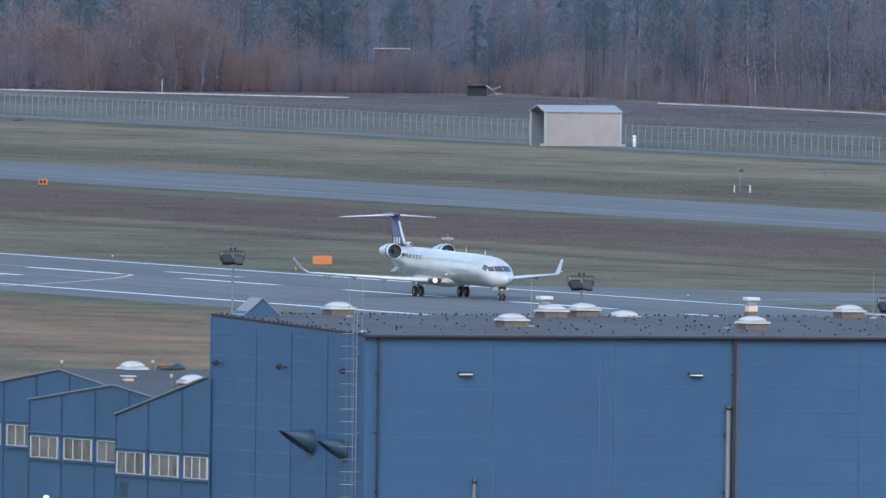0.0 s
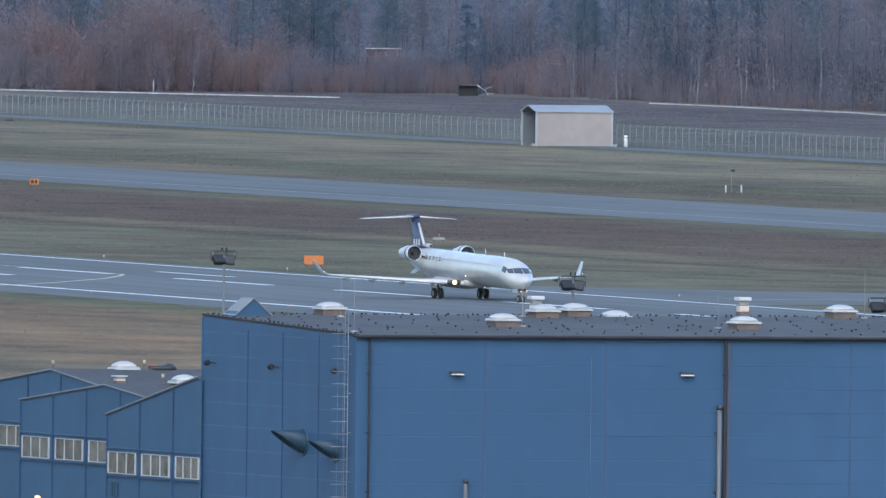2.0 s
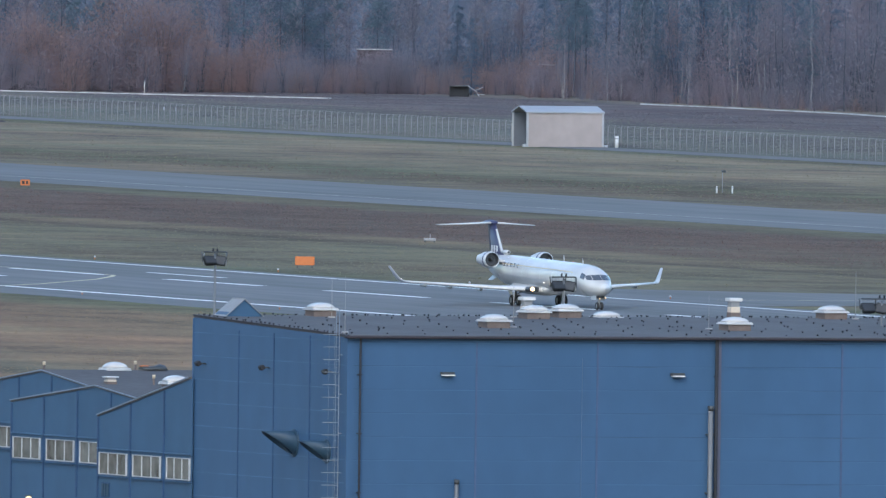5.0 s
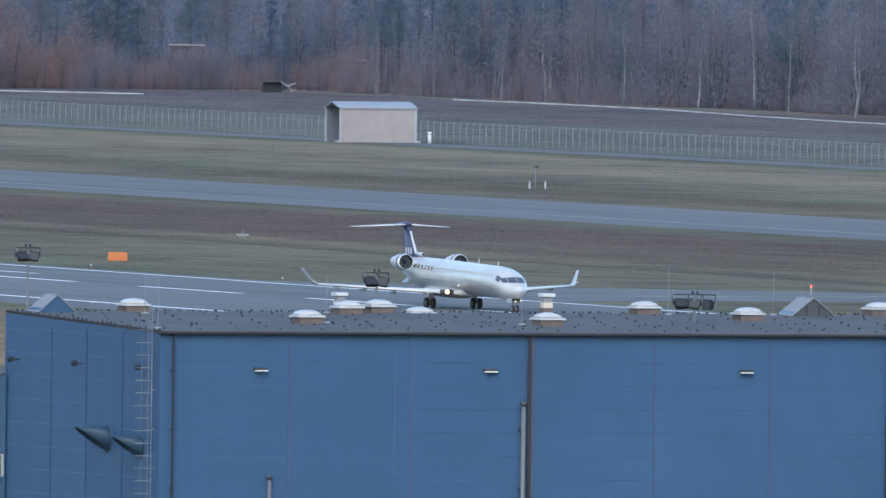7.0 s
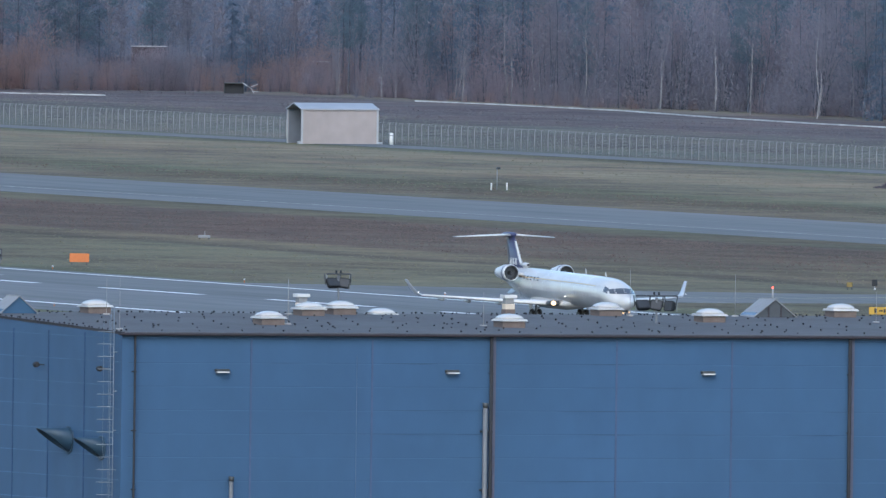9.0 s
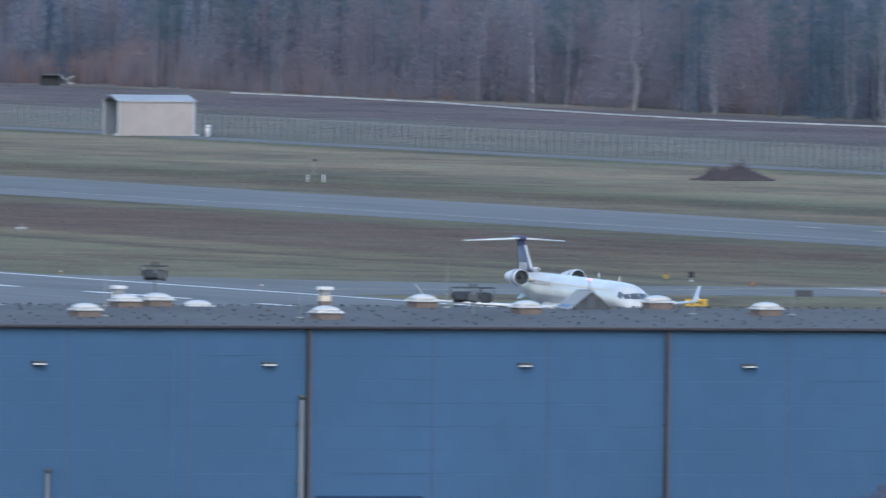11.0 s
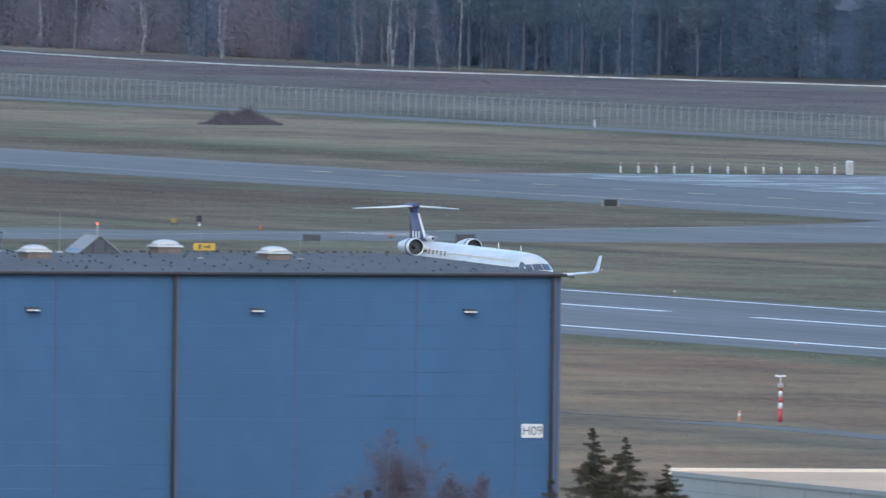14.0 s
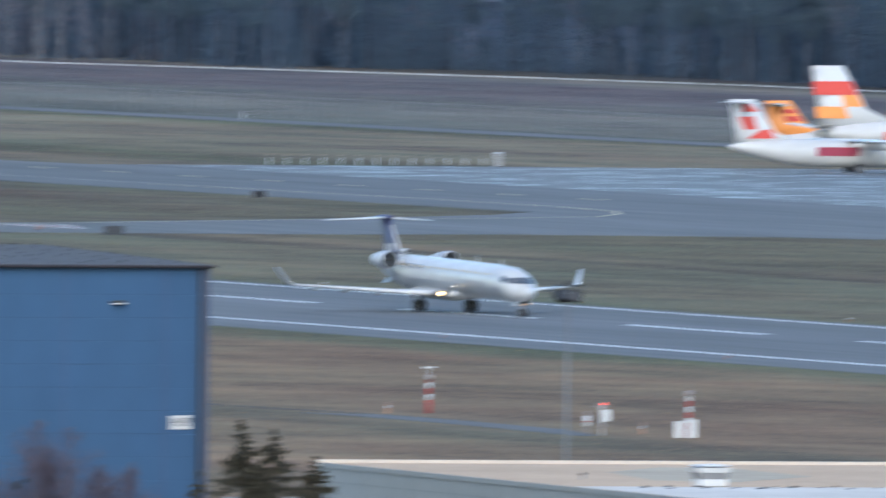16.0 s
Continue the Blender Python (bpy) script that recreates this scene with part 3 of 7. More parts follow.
def skin_patch(bm, x0, x1, a0, a1, off=0.012, nx=4, na=4, slant=0.0):
    """A thin piece of the fuselage's skin, lifted off it; slant shifts its upper edge aft."""
    g = [[bm.verts.new(body_at(x0 + (x1 - x0) * i / nx - slant * (1 - j / na), a0 + (a1 - a0) * j / na, off)) for j in range(na + 1)] for i in range(nx + 1)]
    for i in range(nx):
        for j in range(na):
            bm.faces.new((g[i][j], g[i + 1][j], g[i + 1][j + 1], g[i][j + 1])).smooth = True
    return bm


def nose_x(y, z):
    """The station at which the nose's skin passes through the height z at y to the side."""
    lo, hi = 13.5, 19.24
    for _ in range(40):
        m = (lo + hi) / 2
        for p, q in zip(BODY, BODY[1:]):
            if q[0] <= m <= p[0]:
                t = (p[0] - m) / (p[0] - q[0])
                top, bot, hw = (p[i] + (q[i] - p[i]) * t for i in (1, 2, 3))
                inside = (y / hw) ** 2 + ((z - (top + bot) / 2) / ((top - bot) / 2)) ** 2 < 1
                break
        lo, hi = (m, hi) if inside else (lo, m)
    return lo


def glass_pane(bm, y0, y1, z0, z1, drop=0.0, n=5):
    """A pane of cockpit glass on the nose between two sides and two heights; drop lowers its top outwards."""
    g = []
    for i in range(n + 1):
        y = y0 + (y1 - y0) * i / n
        zt = z1 - drop * i / n
        g.append([bm.verts.new((nose_x(y, z0 + (zt - z0) * j / n) + 0.025, y * 1.012, z0 + (zt - z0) * j / n + 0.02)) for j in range(n + 1)])
    for i in range(n):
        for j in range(n):
            bm.faces.new((g[i][j], g[i + 1][j], g[i + 1][j + 1], g[i][j + 1])).smooth = True
    return bm


def aerofoil(bm, stations, vertical=False):
    """A lifting surface through (span, leading edge, trailing edge, offset, thickness) stations."""
    prof = ((0, 0), (0.02, 0.55), (0.12, 0.95), (0.35, 1.0), (0.7, 0.55), (1, 0.04), (0.7, -0.35), (0.35, -0.6), (0.12, -0.6), (0.02, -0.4))
    if vertical:
        prof = ((0, 0), (0.02, 0.5), (0.12, 0.85), (0.35, 1.0), (0.7, 0.55), (1, 0.04), (0.7, -0.55), (0.35, -1.0), (0.12, -0.85), (0.02, -0.5))
    rings = []
    for s, le, te, off, th in stations:
        r = []
        for t, h in prof:
            x, dd = le + (te - le) * t, h * th * 0.5
            r.append((x, dd + off, s) if vertical else (x, s, off + dd))
        rings.append(r)
    return loft(bm, rings)


def wheel_part(r, w, at, parent):
    bm = bmesh.new()
    prof = ((0.55 * r, -0.42 * w), (0.86 * r, -0.5 * w), (r, -0.28 * w), (r, 0.28 * w), (0.86 * r, 0.5 * w), (0.55 * r, 0.42 * w))
    n = 20
    vs = [[bm.verts.new((q * math.cos(2 * math.pi * k / n), y, q * math.sin(2 * math.pi * k / n))) for q, y in prof] for k in range(n)]
    for k in range(n):
        for i in range(len(prof) - 1):
            bm.faces.new((vs[k][i], vs[(k + 1) % n][i], vs[(k + 1) % n][i + 1], vs[k][i + 1])).smooth = True
    t = part("wheel", bm, M_TYRE, parent)
    t.location = at
    bm = bmesh.new()
    rod(bm, (0, -0.36 * w, 0), (0, 0.36 * w, 0), 0.56 * r, n=14)
    part("rim", bm, M_GREY, t)
    return t


def barrel(prof, s, n=28):
    bm = bmesh.new()
    return loft(bm, [[(x, s * 2.4 + 0.88 * r * math.sin(2 * math.pi * i / n), 3.78 + 0.88 * r * math.cos(2 * math.pi * i / n)) for i in range(n)] for x, r in prof], caps=False)


def make_jet():
    j = thing("regional_jet", pose(99, 0, 0.305), "white twin-engined regional jet with a violet tail, rolling on the runway", "aircraft")
    n = 32
    bm = bmesh.new()
    loft(bm, [[(x, hw * math.sin(2 * math.pi * i / n), (t + b) / 2 + (t - b) / 2 * math.cos(2 * math.pi * i / n)) for i in range(n)] for x, t, b, hw in BODY])
    body = part("fuselage", bm, M_JET, j, "glossy white fuselage", True)
    for s in (-1, 1):
        bm = skin_patch(bmesh.new(), 13.5, -7.0, s * 59.5, s * 62.8, nx=22, na=1)
        part("stripe", bm, M_GOLD, body, "pale gold stripe")
        bm = skin_patch(bmesh.new(), 13.2, -6.4, s * 65.2, s * 66.6, nx=22, na=1)
        part("stripe", bm, M_PALE, body, "thin grey stripe")
        bm = bmesh.new()
        rod(bm, (5.8, s * 1.33, 2.05), (5.8, s * 1.40, 2.05), 0.045, 0.035, n=8)
        part("inspection_light", bm, M_LAMP_SMALL, body, "lit wing inspection light")
        for y0, y1, z1, drop in ((0.02, 0.67, 2.97, 0.05), (0.705, 1.05, 2.92, 0.07)):
            part("cockpit_window", glass_pane(bmesh.new(), s * y0, s * y1, 2.50, z1, drop), M_GLASS, body, "dark cockpit glass")
        bm = skin_patch(bmesh.new(), 16.62, 15.75, s * 52, s * 74, slant=0.12, off=0.02)
        part("cockpit_window", bm, M_GLASS, body, "dark cockpit glass")
        for k in range(5):
            bm = skin_patch(bmesh.new(), -1.9 - 0.95 * k, -2.28 - 0.95 * k, s * 55, s * 70, slant=0.3, nx=2, na=3)
            part("cabin_window", bm, M_GLASS, body)
        for k in range(6):
            bm = skin_patch(bmesh.new(), 12.6 - 0.9 * k, 12.0 - 0.9 * k, s * 88, s * 106, off=0.01, nx=2, na=3)
            part("lettering_bar", bm, M_BELLY, body, "grey bar in place of lettering")
        for x0 in (11.0, 8.0, 4.6, -0.6, -3.6, -6.6):
            bm = skin_patch(bmesh.new(), x0 + 0.018, x0 - 0.018, s * 8, s * 100, off=0.006, nx=1, na=12)
            part("skin_joint", bm, M_PALE, body)
        for x0, w in ((14.4, 0.9), (1.2, 0.6)):
            for xx in (x0, x0 - w):
                bm = skin_patch(bmesh.new(), xx + 0.02, xx - 0.02, s * 45, s * 100, off=0.008, nx=1, na=8)
                part("door_seam", bm, M_GREY, body)
    # shade and dark reflections on the lower fuselage, painted as a grey skin
    bm = skin_patch(bmesh.new(), 15.6, -7.5, 102, 258, off=0.008, nx=30, na=16)
    part("belly_panel", bm, M_BELLY, body, "grey skin painted for the shade on the belly")
    bm = skin_patch(bmesh.new(), 19.24, 18.95, 0, 360, off=0.006, nx=3, na=20)
    part("radome", bm, M_PALE, body, "pale grey radome")
    bm = bmesh.new()

    def oval(x, zc, ry, rz):
        return [(x, ry * math.sin(2 * math.pi * i / 24), zc + rz * math.cos(2 * math.pi * i / 24)) for i in range(24)]
    loft(bm, [oval(6.2, 1.55, 0.4, 0.2), oval(4.8, 1.45, 1.15, 0.42), oval(2, 1.4, 1.5, 0.52), oval(-2, 1.45, 1.5, 0.52), oval(-4.5, 1.6, 1.1, 0.42), oval(-6, 1.75, 0.4, 0.25)])
    part("belly_fairing", bm, M_JET, j, smooth=True)
    for x, h in ((7.2, 0.5), (12.6, 0.45)):
        bm = bmesh.new()
        z = body_at(x, 0)[2]
        loft(bm, [[(x + 0.22, 0, z - 0.05), (x, 0.03, z - 0.05), (x - 0.25, 0, z - 0.05), (x, -0.03, z - 0.05)], [(x - 0.05, 0, z + h), (x - 0.12, 0.015, z + h), (x - 0.22, 0, z + h), (x - 0.12, -0.015, z + h)]])
        part("antenna", bm, M_JET, body)
    bm = bmesh.new()
    z = body_at(9.8, 0)[2]
    rod(bm, (9.8, 0, z - 0.03), (9.8, 0, z + 0.08), 0.07, 0.04, n=10)
    part("beacon_lens", bm, M_CHEVRON, body, "unlit dull red beacon lens")
    for s in (-1, 1):
        bm = bmesh.new()
        aerofoil(bm, [(s * 0.9, 5.0, -2.2, 1.36, 0.72), (s * 2.2, 3.6, -2.15, 1.43, 0.58), (s * 4.0, 2.5, -2.0, 1.5, 0.46), (s * 7.6, 0.4, -2.75, 1.72, 0.30), (s * 11.3, -1.9, -3.5, 1.95, 0.17)])
        w = part("wing", bm, M_JET, j, smooth=True)
        bm = bmesh.new()
        aerofoil(bm, [(s * 11.28, -1.95, -3.5, 1.94, 0.16), (s * 11.55, -2.35, -3.65, 2.12, 0.13), (s * 11.78, -2.75, -3.85, 2.5, 0.11), (s * 12.15, -3.4, -4.15, 3.2, 0.07)])
        part("winglet", bm, M_WINGLET, w, smooth=True)
        bm = bmesh.new()
        rod(bm, (-2.0, s * 11.62, 2.2), (-1.9, s * 11.62, 2.2), 0.025, 0.015, n=8)
        part("wingtip_light", bm, M_LAMP_SMALL, w)
        for yy in (4.6, 7.2, 9.4):
            bm = bmesh.new()
            zz = 1.5 + (yy - 4) * 0.062
            loft(bm, [[(x, s * yy + r * math.sin(2 * math.pi * i / 8), zz - 0.22 + r * math.cos(2 * math.pi * i / 8)) for i in range(8)] for x, r in ((-0.6 - yy * 0.12, 0.02), (-1.2 - yy * 0.12, 0.14), (-2.3 - yy * 0.12, 0.1), (-2.9 - yy * 0.12, 0.02))])
            part("flap_fairing", bm, M_JET, w, smooth=True)
        bm = bmesh.new()
        box(bm, (3.25, s * 1.75 - 0.55, 1.26), (4.5, s * 1.75 + 0.5, 1.66), 0.14)
        part("root_panel", bm, M_DARK, w, "black wing-root leading edge")
        bm = bmesh.new()
        rod(bm, (4.3, s * 1.95, 1.48), (4.58, s * 1.95, 1.48), 0.11, 0.10, n=14)
        ll = part("landing_light", bm, M_LAMP, w, "lit landing light")
        # emitting ring added round the lamp to draw its orange bloom
        bm = bmesh.new()
        rod(bm, (4.35, s * 1.95, 1.48), (4.565, s * 1.95, 1.48), 0.17, 0.20, n=16)
        part("reflector", bm, M_HALO, ll, "added glowing ring for the landing light's bloom")
        bm = bmesh.new()
        aerofoil(bm, [(s * 0.05, -13.1, -15.7, 6.80, 0.24), (s * 4.27, -15.0, -16.3, 6.58, 0.11)])
        part("tailplane", bm, M_JET, j, smooth=True)
        e = part("engine", barrel(((-5.9, 0.66), (-5.72, 0.71), (-5.8, 0.755), (-6.3, 0.80), (-7.3, 0.75), (-8.3, 0.58), (-9.0, 0.48), (-9.05, 0.42), (-8.9, 0.36), (-8.4, 0.3)), s), M_WINGLET, j, "blue-grey engine nacelle with a bare metal lip", True)
        part("inlet_duct", barrel(((-5.74, 0.695), (-5.95, 0.645), (-6.30, 0.62)), s), M_DARK, e, smooth=True)
        bm = bmesh.new()
        rod(bm, (-6.30, s * 2.4, 3.78), (-6.26, s * 2.4, 3.78), 0.55, n=28)
        part("fan", bm, M_FAN, e)
        bm = bmesh.new()
        rod(bm, (-6.26, s * 2.4, 3.78), (-5.95, s * 2.4, 3.78), 0.19, 0.02, n=14)
        part("spinner", bm, M_DARK, e)
        part("inlet_lip", barrel(((-5.78, 0.68), (-5.70, 0.71), (-5.80, 0.765), (-5.92, 0.782)), s), M_ALLOY, e, "bare metal inlet lip", True)
        bm = barrel(((-6.15, 0.800), (-6.3, 0.806), (-6.42, 0.804)), s)
        part("cowl_band", bm, M_PURPLE, e, smooth=True)
        bm = bmesh.new()
        rod(bm, (-8.3, s * 2.4, 3.78), (-9.5, s * 2.4, 3.78), 0.34, 0.16, n=16)
        part("exhaust_cone", bm, M_DARK, e)
        bm = bmesh.new()
        aerofoil(bm, [(s * 0.9, -6.7, -9.8, 3.55, 0.5), (s * 1.75, -6.9, -9.2, 3.74, 0.4)])
        part("pylon", bm, M_JET, e, smooth=True)
        bm = bmesh.new()
        aerofoil(bm, [(s * 0.3, -10.3, -12.4, 2.35, 0.1), (s * 0.62, -11.3, -12.6, 1.95, 0.05)])
        part("strake", bm, M_BELLY, j, smooth=True)
        bm = bmesh.new()
        rod(bm, (0, s * 2.05, 0.45), (0, s * 2.0, 1.5), 0.1, n=8)
        rod(bm, (0, s * 2.0, 0.9), (0.2, s * 1.1, 1.5), 0.06, n=6)
        rod(bm, (0, s * 1.65, 0.47), (0, s * 2.45, 0.47), 0.08, n=8)
        g = part("main_gear", bm, M_GREY, j)
        for dy in (-0.29, 0.29):
            wheel_part(0.46, 0.3, (0, s * 2.05 + dy, 0.46), g)
        bm = bmesh.new()
        box(bm, (-0.45, s * 2.5 - 0.03, 0.95), (0.45, s * 2.5 + 0.03, 1.5), 0.02)
        part("gear_door", bm, M_JET, g)
    bm = bmesh.new()
    aerofoil(bm, [(3.9, -8.5, -14.1, 0, 0.34), (4.5, -10.6, -14.2, 0, 0.28), (6.72, -12.6, -14.85, 0, 0.20)], True)
    fin = part("fin", bm, M_PURPLE, j, "violet-blue fin", True)
    bm = bmesh.new()
    aerofoil(bm, [(3.95, -8.45, -9.5, 0, 0.30), (4.5, -10.55, -11.15, 0, 0.23), (6.3, -12.2, -12.7, 0, 0.17)], True)
    part("leading_edge", bm, M_JET, fin, "white leading edge", True)
    for s in (-1, 1):
        for k in range(3):
            bm = bmesh.new()
            x, y = -11.45 - 0.8 * k, s * (0.150 - 0.022 * k)
            box(bm, (x - 0.42, y - 0.01, 4.35), (x, y + 0.01, 4.9), 0.008)
            part("lettering_bar", bm, M_FRAME, fin, "white bar in place of lettering")
    bm = bmesh.new()
    loft(bm, [[(x, r * math.sin(2 * math.pi * i / 14), 6.84 + r * math.cos(2 * math.pi * i / 14)) for i in range(14)] for x, r in ((-12.1, 0.04), (-12.5, 0.17), (-13.8, 0.23), (-15.4, 0.16), (-16.1, 0.05))])
    part("bullet_fairing", bm, M_PURPLE, fin, smooth=True)
    bm = bmesh.new()
    loft(bm, [[(x, r * math.sin(2 * math.pi * i / 14), 4.38 + r * math.cos(2 * math.pi * i / 14)) for i in range(14)] for x, r in ((-8.75, 0.14), (-8.9, 0.19), (-9.6, 0.21), (-10.8, 0.12))])
    pod = part("inlet_pod", bm, M_JET, fin, "white inlet pod at the fin's foot", True)
    bm = bmesh.new()
    rod(bm, (-8.76, 0, 4.38), (-8.73, 0, 4.38), 0.11, n=12)
    part("inlet_mouth", bm, M_CAP, pod)
    bm = bmesh.new()
    rod(bm, (17.35, 0, 0.33), (17.25, 0, 1.3), 0.09, n=8)
    rod(bm, (17.3, 0, 0.75), (16.2, 0, 1.2), 0.05, n=6)
    rod(bm, (17.35, -0.25, 0.33), (17.35, 0.25, 0.33), 0.06, n=8)
    g = part("nose_gear", bm, M_GREY, j)
    bm = bmesh.new()
    box(bm, (16.3, -0.32, 1.02), (17.75, 0.32, 1.2), 0.03)
    part("gear_bay", bm, M_DARK, g, "dark nose-gear bay")
    for dy in (-0.19, 0.19):
        wheel_part(0.33, 0.2, (17.35, dy, 0.33), g)
    for s in (-1, 1):
        bm = bmesh.new()
        box(bm, (16.3, s * 0.42 - 0.02, 0.85), (17.7, s * 0.42 + 0.02, 1.2), 0.015)
        part("gear_door", bm, M_PALE, g)
    bm = bmesh.new()
    rod(bm, (17.43, 0, 0.95), (17.53, 0, 0.95), 0.06, 0.05, n=10)
    part("taxi_light", bm, M_HALO, g, "lit warm taxi light")
    bm = bmesh.new()
    rod(bm, (17.69, 0.42, 1.02), (17.76, 0.42, 1.02), 0.06, 0.05, n=10)
    part("taxi_light", bm, M_HALO, g, "lit warm taxi light")
    return j


JET = make_jet()


# ---- shelter by the perimeter road ----
def make_shed():
    s = thing("open_shelter", pose(-937, 326.9, 0), "pale sheet-metal shelter with an open gable end", "shed")
    L, W = 9.85, 6.1   # along +y and -x
    bm = bmesh.new()
    box(bm, (-0.12, 0.05, 0), (0, L, 4.35))
    part("front_wall", bm, M_SHED, s)
    bm = bmesh.new()
    box(bm, (-W, 0.05, 0), (-W + 0.12, L, 4.35))
    part("rear_wall", bm, M_SHED, s)
    bm = bmesh.new()
    box(bm, (-W + 0.12, L - 0.12, 0), (-0.12, L, 4.35))
    part("end_wall", bm, M_SHED, s)
    bm = bmesh.new()
    pts = [(0.2, 4.25), (0.2, 4.4), (-W / 2, 5.12), (-W - 0.2, 4.4), (-W - 0.2, 4.25), (-W / 2, 4.98)]
    loft(bm, [[(x, y, z) for x, z in pts] for y in (-0.2, L + 0.2)])
    for f in bm.faces:
        f.smooth = False
    part("roof", bm, M_SHED_ROOF, s, "blue-grey sheet roof")
    # added sheets over the inner walls, coloured darker for the shade inside
    bm = bmesh.new()
    box(bm, (-W + 0.13, 0.06, 0.05), (-W + 0.17, L - 0.13, 4.3))
    part("lining", bm, M_INNER_SHADE, s, "added sheet in the blue-grey of the shelter's inner shade")
    bm = bmesh.new()
    box(bm, (-W + 0.17, L - 0.17, 0.05), (-0.13, L - 0.13, 4.3))
    part("lining", bm, M_INNER_SHADE, s)
    bm = bmesh.new()
    box(bm, (-0.17, 0.06, 0.05), (-0.13, L - 0.17, 4.3))
    part("lining", bm, M_INNER_SHADE, s)
    for x, y in ((0, 0), (0, L), (-W, 0)):
        bm = bmesh.new()
        box(bm, (x - 0.1, y - 0.12, 0), (x + 0.1, y + 0.12, 4.4), 0.02)
        part("corner_post", bm, M_SHED_ROOF, s)
    for y in (-0.35, L + 0.4):
        bm = bmesh.new()
        box(bm, (-0.2, y - 0.22, 0), (0.25, y + 0.22, 0.32), 0.04)
        part("footing", bm, M_SHED_ROOF, s)


make_shed()


# ---- perimeter fence ----
def make_fence():
    fence = thing("perimeter_fence", pose(0, 341, 0), "galvanised airport fence with arched posts and wire", "fence")
    bm = bmesh.new()
    pts = [(0, 0, -0.1), (0, 0, 2.25), (0, 0.03, 2.45), (0, 0.09, 2.6), (0, 0.18, 2.66)]
    for a, b in zip(pts, pts[1:]):
        rod(bm, a, b, 0.042, n=5)
    first = part("post", bm, M_GALV, fence)
    for i in range(300):
        o = first if i == 0 else first.copy()
        if i:
            scene.collection.objects.link(o)
        o.location = (-1240 + 2.75 * i, 0, 0)
    bm = bmesh.new()
    for z, y in [(0.15 + 0.18 * k, 0) for k in range(12)] + [(2.45, 0.03), (2.6, 0.09), (2.66, 0.18)]:
        rod(bm, (-1240, y, z), (-415, y, z), 0.007, n=4, cap=False)
    tagged(part("wire", bm, M_GALV, fence), kind="stuff")


make_fence()


# ---- hangar roof and wall fittings ----
def on_roof(x, y, dz=0.04, rz=0):
    return HANGAR @ pose(x, y, roof_z(y) + dz, 0, 0, rz)


def vent_stack():
    s = thing("roof_vent_stack", pose(0, 0, 0), "brown vent stack with a pale collar and white cap", "vent", "hangar vent stacks")
    for name, q, z0, z1, mt in (("base", 0.35, -0.2, 0.22, M_BRICK), ("collar", 0.32, 0.22, 0.44, M_KERB_W), ("louvre", 0.29, 0.44, 0.66, M_GREY), ("cap", 0.44, 0.66, 0.80, M_FRAME)):
        bm = bmesh.new()
        box(bm, (-q, -q, z0), (q, q, z1), 0.02)
        part(name, bm, mt, s)
    return s


def lightning_rod(h):
    r = thing("lightning_rod", pose(0, 0, 0), "thin pale lightning rod on a concrete foot", "lightning rod", "hangar lightning rods")
    bm = bmesh.new()
    rod(bm, (0, 0, 0.06), (0, 0, h), 0.016, 0.008, n=6)
    part("spike", bm, M_GALV, r)
    bm = bmesh.new()
    rod(bm, (0, 0, -0.04), (0, 0, 0.08), 0.2, 0.17, n=12)
    part("foot", bm, M_GALV, r)
    return r


def roof_hatch(name, label, front_mat):
    g = thing(name, pose(0, 0, 0), label, "roof hatch")
    bm = bmesh.new()
    loft(bm, [[(x, y, z) for x, z in ((-1.15, -0.3), (1.15, -0.3), (1.15, 0.1), (0.0, 0.95), (-1.15, 0.1))] for y in (0, 1.9)])
    for f in bm.faces:
        f.smooth = False
    part("body", bm, front_mat, g)
    for s in (-1, 1):
        bm = bmesh.new()
        loft(bm, [[(s * x, y, z) for x, z in ((-0.04, 1.0), (1.25, 0.02), (1.25, -0.03), (-0.04, 0.95))] for y in (-0.12, 2.0)])
        for f in bm.faces:
            f.smooth = False
        part("roof_slope", bm, M_GREY, g)
    for x in (-0.35, 0.35) if front_mat is M_GLASS else ():
        bm = bmesh.new()
        box(bm, (x - 0.04, -0.03, -0.2), (x + 0.04, 0.0, 0.55))
        part("mullion", bm, M_TRIM, g)
    return g


